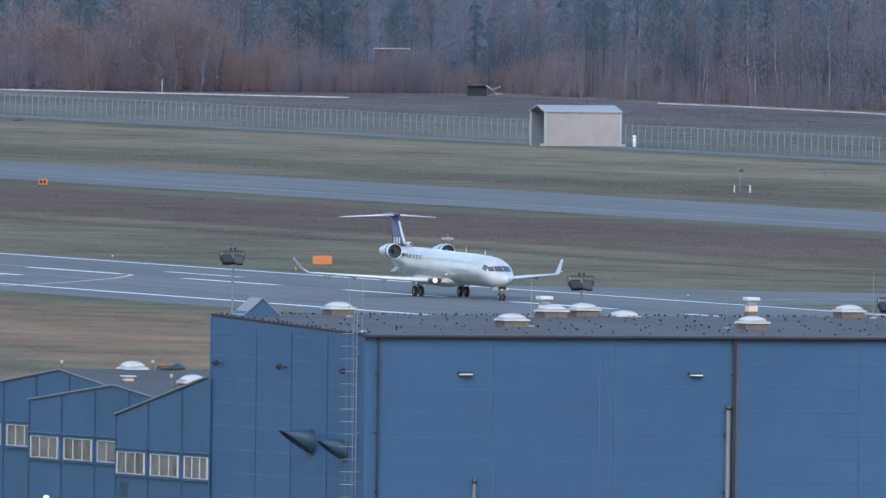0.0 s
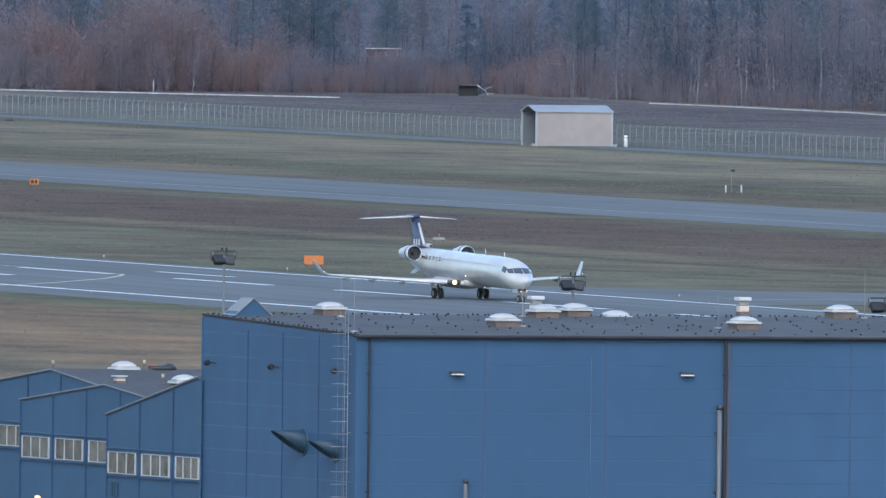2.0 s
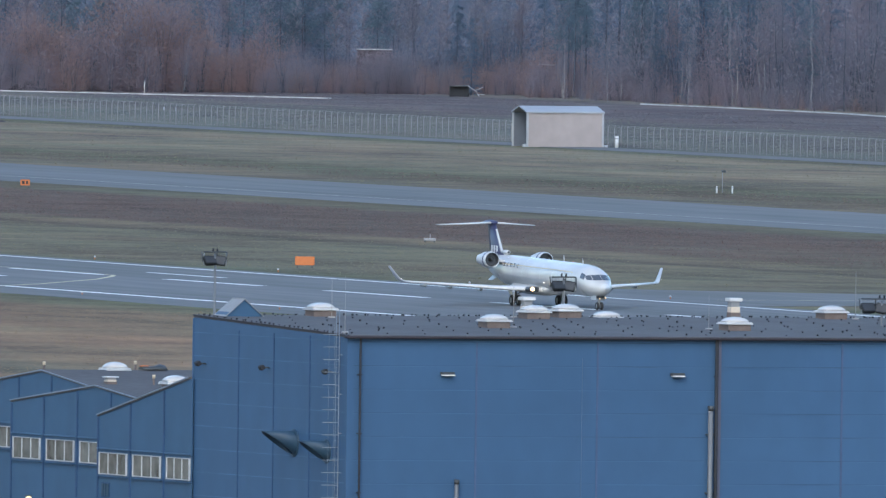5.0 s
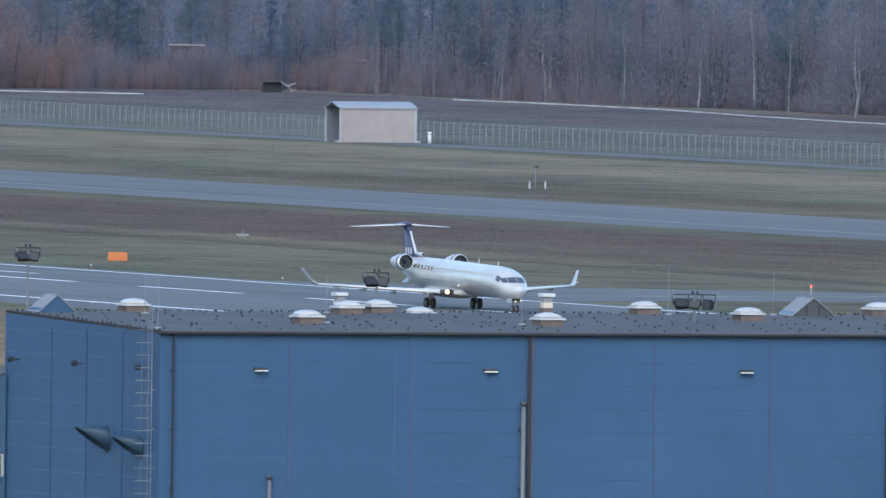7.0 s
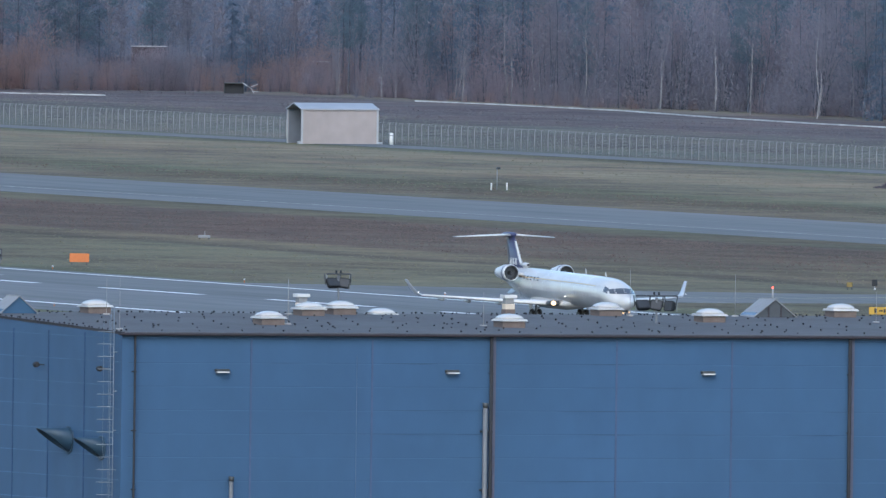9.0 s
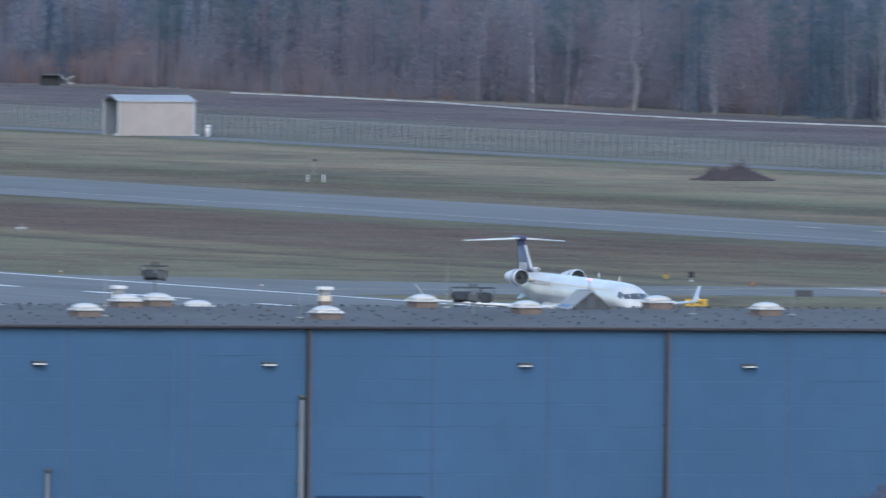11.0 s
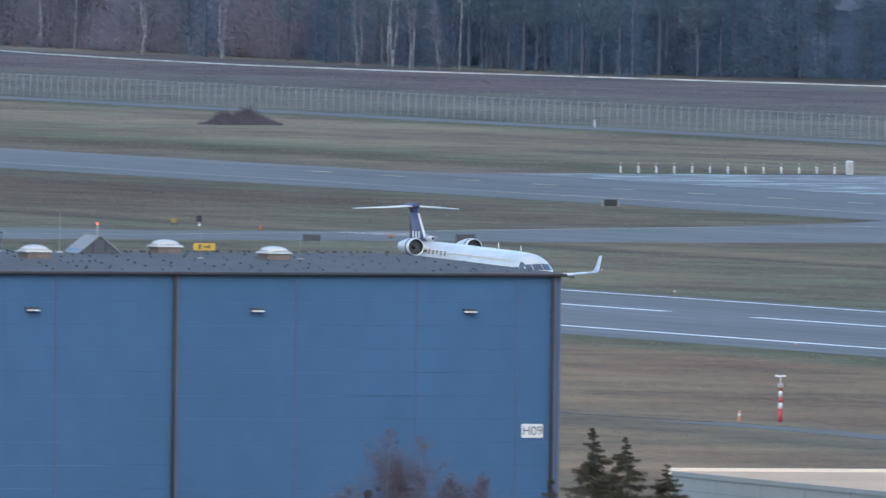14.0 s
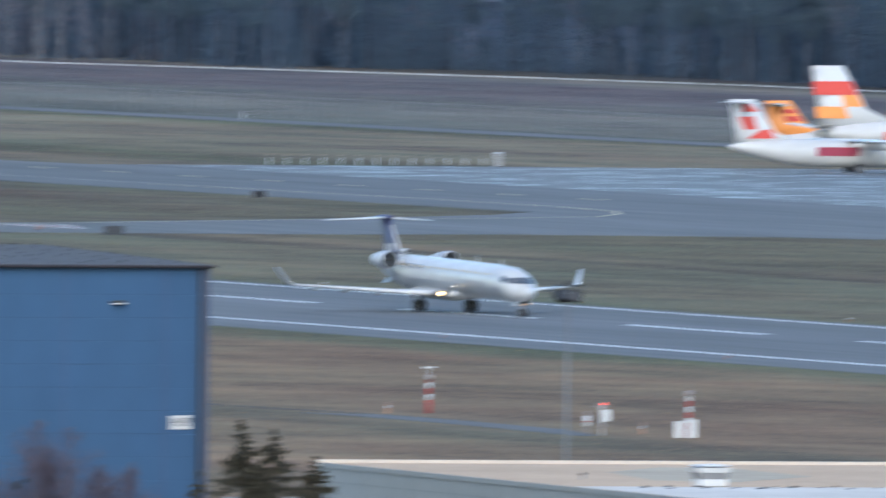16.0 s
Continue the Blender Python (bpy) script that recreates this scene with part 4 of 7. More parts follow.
def make_roof_fittings():
    v = vent_stack()
    v.matrix_world = on_roof(18.22, 21.25, 0.04)
    v.scale = (0.8, 0.8, 1.3)
    copy_thing(v, on_roof(29.8, 21.25, 0.04))
    r = lightning_rod(2.3)
    spots = ((12.65, 9.1, 1.0), (36.3, 20.4, 1.05), (23.2, 8.4, 0.75), (42.3, 20.6, 0.95), (47.8, 14.7, 0.7), (6.5, 19.0, 0.9), (0.6, 2.0, 1.25), (53.3, 14.4, 0.6), (17.2, 20.5, 0.8))
    for i, (x, y, s) in enumerate(spots):
        m = on_roof(x, y)
        o = copy_thing(r, m) if i else r
        if not i:
            r.matrix_world = m
        o.scale = (1, 1, s)
    h = roof_hatch("roof_hatch", "small blue gabled roof hatch at the hangar's rear", M_BLUE_DARK)
    h.matrix_world = on_roof(2.0, 19.9)
    h.scale = (0.85, 0.85, 0.95)
    h = roof_hatch("roof_hatch", "small glazed gabled roof hatch with a red obstruction light", M_GLASS)
    h.matrix_world = on_roof(44.25, 19.9)
    bm = bmesh.new()
    rod(bm, (0, 0.3, 0.9), (0, 0.3, 1.5), 0.05, n=8)
    part("lamp_post", bm, M_GREY, h)
    bm = bmesh.new()
    rod(bm, (0, 0.3, 1.5), (0, 0.3, 1.6), 0.045, 0.035, n=10)
    part("red_lamp", bm, M_LAMP_RED, h, "lit red obstruction lamp")
    # black vent caps, scattered over the felt
    rng = random.Random(11)
    bm = bmesh.new()
    rod(bm, (0, 0, 0), (0, 0, 0.09), 0.05, n=7)
    rod(bm, (0, 0, 0.07), (0, 0, 0.17), 0.12, 0.07, n=7)
    cap = part("vent_cap", bm, M_CAP, ROOF)
    for i in range(290):
        o = cap if i == 0 else cap.copy()
        if i:
            scene.collection.objects.link(o)
        if i < 192:
            x, y = 1.0 + 1.93 * (i % 32) + 0.9 * (i // 32 % 2) + rng.gauss(0, 0.22), (1.3, 4.7, 8.2, 11.6, 15.2, 18.6)[i // 32] + rng.gauss(0, 0.22)
        else:
            x, y = 0.8 + 0.63 * (i - 192) + rng.gauss(0, 0.2), DEEP - rng.uniform(0, 0.25)
        x, y = min(max(x, 0.4), LEN - 0.4), min(max(y, 0.3), DEEP)
        s = rng.uniform(0.4, 0.6)
        o.location, o.scale = (x, y, roof_z(y) + 0.04), (s, s, s * rng.uniform(0.8, 1.2))


    v, f, k = [], [], 0
    n = 7
    for i in range(212):
        if i >= 180:
            x, y = 0.12, 0.4 + 0.68 * (i - 180) + rng.uniform(-0.25, 0.25)
        elif i < 110:
            x, y = 0.6 + 0.55 * i + rng.uniform(-0.2, 0.2), DEEP - rng.uniform(0.05, 0.5)
        else:
            x, y = rng.choice((4, 13, 21, 30, 39, 47, 56)) + rng.gauss(0, 1.2), rng.choice((3.0, 6.4, 10.0, 17.0, 20.2)) + rng.gauss(0, 0.3)
        s, z = rng.uniform(0.4, 0.68), roof_z(y) + 0.03
        for q, h in ((0.05, 0), (0.05, 0.08), (0.12, 0.07), (0.07, 0.17)):
            v += [(x + s * q * math.cos(2 * math.pi * j / n), y + s * q * math.sin(2 * math.pi * j / n), z + s * h) for j in range(n)]
        for r in (0, 1, 2):
            f += [(k + r * n + j, k + r * n + (j + 1) % n, k + (r + 1) * n + (j + 1) % n, k + (r + 1) * n + j) for j in range(n)]
        f.append(tuple(k + 3 * n + j for j in range(n)))
        k += 4 * n
    tagged(raw("vent_caps", (v, f), M_CAP, ROOF), kind="stuff")


def make_wall_fittings():
    # caged ladder on the side wall
    lad = thing("caged_ladder", HANGAR @ pose(0, 1.0, 0), "galvanised caged ladder on blue cladding", "ladder")
    for dy in (-0.22, 0.22):
        bm = bmesh.new()
        rod(bm, (-0.18, dy, 0.2), (-0.18, dy, 17.3), 0.02 if dy < 0 else 0.014, n=6)
        part("stile", bm, M_LADDER, lad)
    for dy, dx in ((-0.38, -0.5), (0.38, -0.5)):
        bm = bmesh.new()
        rod(bm, (dx, dy, 2.5), (dx, dy, 16.6), 0.006, n=5)
        part("cage_bar", bm, M_LADDER, lad)
    bm = bmesh.new()
    rod(bm, (-0.18, -0.22, 0), (-0.18, 0.22, 0), 0.007, n=5)
    rung = part("rung", bm, M_LADDER, lad)
    for k in range(54):
        o = rung if k == 0 else rung.copy()
        if k:
            scene.collection.objects.link(o)
        o.location = (0, 0, 0.4 + 0.31 * k)
    bm = bmesh.new()
    pts = [(-0.18, -0.22), (-0.35, -0.36), (-0.6, -0.38), (-0.85, -0.25), (-0.98, 0), (-0.85, 0.25), (-0.6, 0.38), (-0.35, 0.36), (-0.18, 0.22)]
    for a, b in zip(pts, pts[1:]):
        rod(bm, (*a, 0), (*b, 0), 0.014, n=5)
    hoop = part("cage_hoop", bm, M_LADDER, lad)
    for k in range(22):
        o = hoop if k == 0 else hoop.copy()
        if k:
            scene.collection.objects.link(o)
        o.location = (0, 0, 2.6 + 0.64 * k)
    for k in range(8):
        bm = bmesh.new()
        rod(bm, (-0.18, -0.22, 1 + 2 * k), (0, -0.22, 1 + 2 * k), 0.02, n=5)
        part("bracket", bm, M_LADDER, lad)
    # two ducts with obliquely cut mouths
    for y, z, s in ((7.4, 10.35, 1.0), (2.8, 10.05, 0.86)):
        c = thing("exhaust_cowl", HANGAR @ pose(0, y, z), "dark blue duct cowl with an obliquely cut mouth", "vent", "hangar duct cowls")
        n, r, ln = 20, 0.62 * s, 1.75 * s

        def cut(a, rr):
            zz = rr * math.cos(a)
            return (-0.05 - ln * (0.5 + 0.5 * zz / r), rr * math.sin(a), zz)
        bm = bmesh.new()
        an = [2 * math.pi * i / n for i in range(n)]
        loft(bm, [[(0, r * math.sin(a), r * math.cos(a)) for a in an], [cut(a, r) for a in an], [cut(a, r * 0.92) for a in an], [(-0.02, r * 0.92 * math.sin(a), r * 0.92 * math.cos(a)) for a in an]], caps=False)
        part("duct", bm, M_COWL, c)
        bm = bmesh.new()
        loft(bm, [[(x, q * math.sin(a), q * math.cos(a)) for a in an] for x, q in ((0, r + 0.1), (-0.06, r + 0.1), (-0.06, r), (0, r))], caps=False)
        part("flange", bm, M_COWL, c)
        bm = bmesh.new()
        rod(bm, (-0.03, 0, 0), (-0.01, 0, 0), r * 0.92, n=20)
        part("grille", bm, M_CAP, c)
    # flue pipes on the front
    for x, z, r in ((5.92, 8.7, 0.105), (19.85, 12.5, 0.125)):
        c = thing("flue_pipe", HANGAR @ pose(x, 0, 0), "grey metal flue pipe on blue cladding", "pipe", "hangar flue pipes")
        bm = bmesh.new()
        rod(bm, (0, -0.28, 0), (0, -0.28, z - 0.25), r, n=12)
        part("pipe", bm, M_POLE, c)
        bm = bmesh.new()
        rod(bm, (0, -0.28, z - 0.25), (0.02, -0.28, z), r * 1.15, r * 1.4, n=12)
        part("cowl", bm, M_DARK, c)
        for k in range(int(z / 3)):
            bm = bmesh.new()
            box(bm, (-r - 0.05, -0.3, 2 + 3 * k), (r + 0.05, 0, 2.08 + 3 * k))
            part("clamp", bm, M_DARK, c)
    # number board
    sg = thing("hangar_sign", HANGAR @ pose(60.3, -0.02, 7.87), "white sign reading H09 on blue cladding", "sign")
    bm = bmesh.new()
    box(bm, (-0.6, -0.06, -0.36), (0.6, 0, 0.36), 0.02)
    part("board", bm, M_FRAME, sg)
    cu = bpy.data.curves.new("lettering", "FONT")
    cu.body, cu.size, cu.align_x, cu.align_y, cu.extrude = "H09", 0.66, "CENTER", "CENTER", 0.004
    cu.materials.append(M_CAP)
    tx = new("lettering", cu)
    tx.parent = sg
    cu.offset = -0.004
    tx.matrix_local = pose(0, -0.085, -0.01, 90, 0, 0)


# ---- the stepped workshops beside the hangar ----
def make_workshop(x0, ya, yb, ridge, ze, zr, windows, strips, reach):
    w = thing("workshop", HANGAR @ pose(x0, 0, 0), "blue-clad low workshop with a felt gable roof and strip windows", "workshop", "stepped workshops")
    outline = [(ya, 0), (yb, 0), (yb, ze), (ridge, zr)] + ([(ya, ze)] if ridge > ya + 0.5 else [])
    if ya < 30:   # the wall runs on past the hangar's rear corner
        outline = [(ya - 0.32, 0), (yb, 0), (yb, ze), (ridge, zr), (ya - 0.32, zr)]
    bm = bmesh.new()
    loft(bm, [[(x, y, z) for y, z in outline] for x in (0, 0.06 if ya < 30 else 0.35)])
    for f in bm.faces:
        f.smooth = False
    wall = part("gable_wall", bm, M_BLUE_DARK, w)
    bm = bmesh.new()
    box(bm, (0.35, yb - 0.35, 0), (reach, yb, ze))
    part("rear_wall", bm, M_BLUE_DARK, w)
    slopes = [((ridge, zr), (yb, ze))] + ([((ya, ze), (ridge, zr))] if ridge > ya + 0.5 else [])
    for (y0, z0), (y1, z1) in slopes:
        bm = bmesh.new()
        loft(bm, [[(x, y, z) for y, z in ((y0, z0), (y1, z1), (y1, z1 + 0.13), (y0, z0 + 0.13))] for x in (-0.06, reach)])
        for f in bm.faces:
            f.smooth = False
        part("roof_slope", bm, M_FELT, w, "dark felt roof slope")
        bm = bmesh.new()
        loft(bm, [[(x, y, z) for y, z in ((y0, z0 + 0.07), (y1, z1 + 0.07), (y1, z1 + 0.135), (y0, z0 + 0.135))] for x in (-0.10, -0.06)])
        for f in bm.faces:
            f.smooth = False
        part("verge_board", bm, M_VERGE, w, "thin blue-grey verge board")
    for y in strips:
        bm = bmesh.new()
        zt = zr - (zr - ze) * (y - ridge) / (yb - ridge) if y > ridge else zr - (zr - ze) * (ridge - y) / max(ridge - ya, 0.1)
        box(bm, (-0.05, y - 0.08, 0), (0, y + 0.08, zt - 0.05))
        part("cover_strip", bm, M_JOINT_DARK, wall)
    for y0, y1, lights in windows:
        bm = bmesh.new()
        for a, b in (((y0, 8.02), (y1, 8.075)), ((y0, 9.13), (y1, 9.17)), ((y0, 8.075), (y0 + 0.075, 9.13)), ((y1 - 0.075, 8.075), (y1, 9.13))):
            box(bm, (-0.09, a[0], a[1]), (0.02, b[0], b[1]))
        step = (y1 - y0) / lights
        for k in range(1, lights):
            box(bm, (-0.08, y0 + k * step - 0.03, 8.08), (0.02, y0 + k * step + 0.03, 9.12))
        fr = part("window_frame", bm, M_FRAME_DIM, w, "dull white window frame")
        for k in range(lights):
            bm = bmesh.new()
            box(bm, (-0.03, y0 + k * step + 0.03, 8.08), (-0.01, y0 + (k + 1) * step - 0.03, 9.12))
            part("pane", bm, M_PANE, fr)
        bm = bmesh.new()
        box(bm, (-0.14, y0 - 0.1, 7.9), (0.0, y1 + 0.1, 7.98))
        part("window_sill", bm, M_BLUE, w)
        bm = bmesh.new()
        box(bm, (-0.1, y0 - 0.3, 9.34), (0.0, y1 + 0.3, 9.40))
        part("window_head", bm, M_JOINT_SIDE, w)
    return w


def make_workshops():
    b = 21.8
    make_workshop(-0.14, 22.0, b + 13.53, 22.0, 11.0, 13.257, [(b + 9.13, b + 13.13, 3), (b + 4.23, b + 8.23, 3), (21.78, b + 3.33, 3)], (b + 13.38, b + 8.68, b + 3.83), 60)
    make_workshop(7.5, 43.0, b + 46.6, b + 33.9, 10.99, 12.07, [(b + 42.07, b + 46.1, 3), (b + 37.0, b + 41.1, 3), (b + 32.0, b + 36.1, 3)], (b + 46.45, b + 41.6, b + 36.6, b + 31.6), 60)
    make_workshop(15.5, 72.0, 98.0, b + 63.1, 11.0, 12.23, [(b + 66.9, b + 71.0, 3), (b + 72.0, b + 76, 3)], (b + 71.6, b + 66.6, b + 61.6), 60)
    # louvre and yard lamp on the nearest gable
    lv = thing("wall_louvre", HANGAR @ pose(-0.14, b + 12.23, 7.2), "small dark louvre on a blue workshop wall", "vent")
    bm = bmesh.new()
    for k in range(3):
        box(bm, (-0.08, -0.52 + 0.37 * k, -0.3), (0, -0.3 + 0.37 * k, 0.34))
    part("slats", bm, M_COWL, lv)
    bm = bmesh.new()
    box(bm, (-0.03, -0.6, -0.36), (0.01, 0.6, 0.4))
    part("backing", bm, M_JOINT_DARK, lv)
    yl = thing("yard_lamp", HANGAR @ pose(-3.0, b + 16.0, 0), "lit globe lamp on a post by the workshops", "lamp")
    bm = bmesh.new()
    rod(bm, (0, 0, 0), (0, 0, 6.6), 0.07, 0.05, n=8)
    rod(bm, (0, 0, 6.80), (0, 0, 6.84), 0.24, 0.16, n=14)
    rod(bm, (0, 0, 6.58), (0, 0, 6.80), 0.02, n=5)
    part("post", bm, M_DARK, yl)
    bm = bmesh.new()
    bmesh.ops.create_icosphere(bm, subdivisions=2, radius=0.14, matrix=pose(0, 0, 6.68) @ Matrix.Diagonal((1.2, 1.2, 0.8, 1)))
    part("globe", bm, M_LAMP_WARM, yl, "lit warm globe", True)
    # fittings on the workshop roofs
    s = skylight()
    tagged(s, group="workshop roof skylights")
    s.matrix_world = HANGAR @ pose(19.8, 85.2, 11.9)
    s.scale = (0.95, 0.95, 1.2)
    copy_thing(s, HANGAR @ pose(11.7, 55.0, 11.85)).scale = (0.95, 0.95, 1.2)
    v = vent_stack()
    v.matrix_world = HANGAR @ pose(17.0, 78.5, 11.75)
    v.scale = (0.8, 0.8, 0.5)
    for x, y, z in ((20.9, 85.0, 12.35), (19.3, 78.0, 11.75), (15.6, 84.9, 12.3)):
        p = thing("roof_pipe", HANGAR @ pose(x, y, z), "small pale vent pipe with a rusty collar", "vent", "workshop vent pipes")
        bm = bmesh.new()
        rod(bm, (0, 0, -0.3), (0, 0, 0.3), 0.07, n=8)
        part("collar", bm, M_BRICK, p)
        bm = bmesh.new()
        rod(bm, (0, 0, 0.3), (0, 0, 0.5), 0.09, n=8)
        part("cap", bm, M_ROOF_PATCH, p)
    t = thing("tarpaulin_heap", HANGAR @ pose(21.9, 84.9, 12.38, 0, 0, 0), "crumpled grey and orange tarpaulin on the felt roof", "tarpaulin")
    t.scale = (0.6, 0.55, 0.45)
    rng = random.Random(3)
    bm = bmesh.new()
    loft(bm, [[(x, y * (1 + rng.uniform(-0.2, 0.2)), z * (1 + rng.uniform(-0.3, 0.3))) for y, z in ((-0.8, 0), (-0.4, 0.35), (0, 0.55), (0.4, 0.3), (0.8, 0))] for x in (-1.2, -0.6, 0, 0.6, 1.1)])
    part("sheet", bm, M_DARK, t)
    bm = bmesh.new()
    box(bm, (-1.25, -0.3, 0.3), (-0.5, 0.2, 0.5), 0.04)
    part("strap", bm, M_ORANGE, t, "orange strap")


# ---- floodlight masts in a row beyond the hangar ----
def make_masts():
    for x, y, wide in ((910, -257.75, 1), (981.4, -259.25, 1), (1038.5, -259.6, 2), (1193.4, -263.35, 1)):
        m = thing("floodlight_mast", pose(x, y, 0, 0, 0, 73), "grey floodlight mast with a caged head of dark lamps", "floodlight", "apron floodlight masts")
        m.scale = (1, 1, 1.014 if x > 1100 else 1)
        bm = bmesh.new()
        rod(bm, (0, 0, 0), (0, 0, 17.7), 0.12, 0.07, n=10)
        part("pole", bm, M_POLE, m)
        hw = 0.62 if wide == 1 else 1.05
        bm = bmesh.new()
        for sy in (-0.25, 0.25):
            rod(bm, (-hw, sy, 17.78), (hw, sy, 17.78), 0.04, n=6)
        for sx in (-hw, 0, hw):
            rod(bm, (sx, -0.25, 17.78), (sx, 0.25, 17.78), 0.035, n=6)
        part("crossarm", bm, M_DARK, m)
        k = 2 if wide == 1 else 3
        for i in range(k):
            fx = -hw + 0.3 + i * (2 * hw - 0.6) / (k - 1)
            turn = pose(fx, -0.08 + 0.16 * (i % 2), 17.24, -38 + 14 * (i % 3), 8 * (i % 2), 30 - 38 * i)
            w0 = 0.40 if i == 0 else 0.31
            bm = bmesh.new()
            loft(bm, [[(x * q, y, z * q) for x, z in ((-w0, -0.2), (-w0 + 0.06, -0.27), (w0 - 0.06, -0.27), (w0, -0.2), (w0, 0.2), (w0 - 0.06, 0.27), (-w0 + 0.06, 0.27), (-w0, 0.2))] for y, q in ((-0.2, 1.0), (-0.02, 0.95), (0.2, 0.55))])
            for f in bm.faces:
                f.smooth = False
            bm.transform(turn)
            fl = part("floodlight", bm, M_FLOOD, m, "dark floodlight housing")
            bm = box(bmesh.new(), (-w0 + 0.06, -0.215, -0.21), (w0 - 0.06, -0.203, 0.21))
            bm.transform(turn)
            part("lens", bm, M_LENS, fl)
            bm = bmesh.new()
            for sx in (-w0 - 0.03, w0 + 0.03):
                rod(bm, turn @ Vector((sx, 0, 0)), (fx + sx, 0, 17.78), 0.035, n=6)
            part("stirrup", bm, M_DARK, fl)
        bm = bmesh.new()
        rod(bm, (hw, -0.2, 17.0), (hw, 0.25, 17.78), 0.03, n=5)
        part("stay", bm, M_GREY, m)
        bm = bmesh.new()
        rod(bm, (-hw, 0.0, 17.05), (-hw, 0.25, 17.78), 0.03, n=5)
        part("stay", bm, M_GREY, m)
        for dx in (-0.12, 0.12):
            bm = bmesh.new()
            rod(bm, (dx, 0, 17.75), (dx, 0, 17.98), 0.05, n=8)
            part("obstruction_lamp", bm, M_CAP, m)


# ---- pale-roofed shed near the camera's line ----
def make_near_building():
    b = thing("warehouse", pose(1208.2, -280.6, 0, 0, 0, -2.2), "grey-panelled warehouse with a pale membrane roof and cream kerb", "warehouse")
    # long side: window band below, panelled fascia above
    bm = bmesh.new()
    box(bm, (0, 0.05, -0.1), (70, 0.35, 6.4))
    wall = part("side_wall", bm, M_PANEL, b)
    bm = bmesh.new()
    box(bm, (0, -0.04, 8.25), (70, 0.35, 9.95))
    fascia = part("fascia", bm, M_PANEL, b, "grey-blue panelled fascia")
    bm = bmesh.new()
    box(bm, (0.02, -0.10, 8.17), (70, 0.3, 8.25))
    part("drip_edge", bm, M_DARK, fascia, "dark drip edge")
    seams = [0.25 + 6.84 * k for k in range(11)]
    for x in seams:
        bm = bmesh.new()
        box(bm, (max(x - 0.3, 0), 0.03, 6.4), (x + 0.3, 0.35, 8.17))
        part("pier", bm, M_PANEL_DIM, wall, "grey-blue pier between windows")
    for x0, x1 in zip(seams, seams[1:]):
        w = part("window_frame", box(bmesh.new(), (x0 + 0.3, 0.10, 6.4), (x1 - 0.3, 0.30, 6.5)), M_PANEL_DIM, wall)
        for k in range(3):
            step = (x1 - x0 - 0.6) / 3
            bm = bmesh.new()
            box(bm, (x0 + 0.3 + k * step + 0.04, 0.16, 6.5), (x0 + 0.3 + (k + 1) * step - 0.04, 0.20, 8.17))
            part("pane", bm, M_PANE_DARK, w, "dark reflecting window pane")
        bm = bmesh.new()
        for k in (1, 2):
            box(bm, (x0 + 0.3 + k * step - 0.04, 0.12, 6.5), (x0 + 0.3 + k * step + 0.04, 0.24, 8.17))
        part("mullion", bm, M_PANEL_DIM, w)
    for x in seams[1:]:
        bm = bmesh.new()
        box(bm, (x - 0.025, -0.055, 8.25), (x + 0.025, -0.04, 9.95))
        part("cover_strip", bm, M_SEAM_GREY, fascia)
    bm = bmesh.new()
    box(bm, (0.02, -0.052, 9.30), (70, -0.04, 9.33))
    part("panel_joint", bm, M_SEAM_GREY, fascia)
    bm = bmesh.new()
    box(bm, (0, 0.35, 0), (0.3, 45, 9.95))
    part("end_wall", bm, M_PANEL, b)
    bm = bmesh.new()
    box(bm, (69.7, 0.35, 0), (70, 45, 9.95))
    part("end_wall", bm, M_PANEL, b)
    bm = bmesh.new()
    box(bm, (0.3, 44.7, 0), (69.7, 45, 9.95))
    part("side_wall", bm, M_PANEL, b)
    bm = bmesh.new()
    box(bm, (0, 0, 9.95), (70, 45, 10.15))
    roof = part("roof", bm, M_BEIGE, b, "pale beige membrane roof")
    bm = bmesh.new()
    prism(bm, [(38.2, 0.25), (69.9, 0.25), (69.9, 44), (37.6, 44), (37.9, 20), (38.5, 9)], 10.15, 10.175)
    part("roof_sheet", bm, M_ROOF_WHITE, roof, "newer white roof sheet")
    bm = bmesh.new()
    prism(bm, [(5.5, 14.6), (8, 17.6), (20, 17.2), (30, 10.2), (27, 7.4), (14, 9.4)], 10.15, 10.156)
    part("roof_patch", bm, M_ROOF_PATCH, roof, "pale grey repair patch")
    bm = bmesh.new()
    box(bm, (-0.15, -0.15, 10.0), (0.25, 45.1, 10.3), 0.03)
    part("roof_kerb", bm, M_KERB_W, b, "cream metal roof kerb")
    bm = bmesh.new()
    box(bm, (0.25, -0.10, 9.95), (70, 0.0, 10.165))
    part("roof_kerb", bm, M_PANEL, b)
    # roof fan with a flared hood
    rv = thing("roof_unit", pose(1245.4, -275.1, 10.17, 0, 0, -2.2), "white roof fan housing with a flared hood and dark gap", "vent")
    bm = bmesh.new()
    box(bm, (-0.62, -0.62, 0), (0.62, 0.62, 0.32), 0.03)
    part("base", bm, M_WHITE, rv)
    for name, z0, z1, q0, q1, mt in (("throat", 0.32, 0.62, 0.58, 0.68, M_GREY), ("hood", 0.62, 0.84, 0.70, 0.78, M_WHITE), ("gap", 0.84, 0.90, 0.60, 0.60, M_DARK), ("lid", 0.90, 0.97, 0.72, 0.62, M_WHITE)):
        bm = bmesh.new()
        loft(bm, [[(q * x, q * y, z) for x, y in ((-1, -1), (1, -1), (1, 1), (-1, 1))] for z, q in ((z0, q0), (z1, q1))])
        for f in bm.faces:
            f.smooth = False
        part(name, bm, mt, rv)
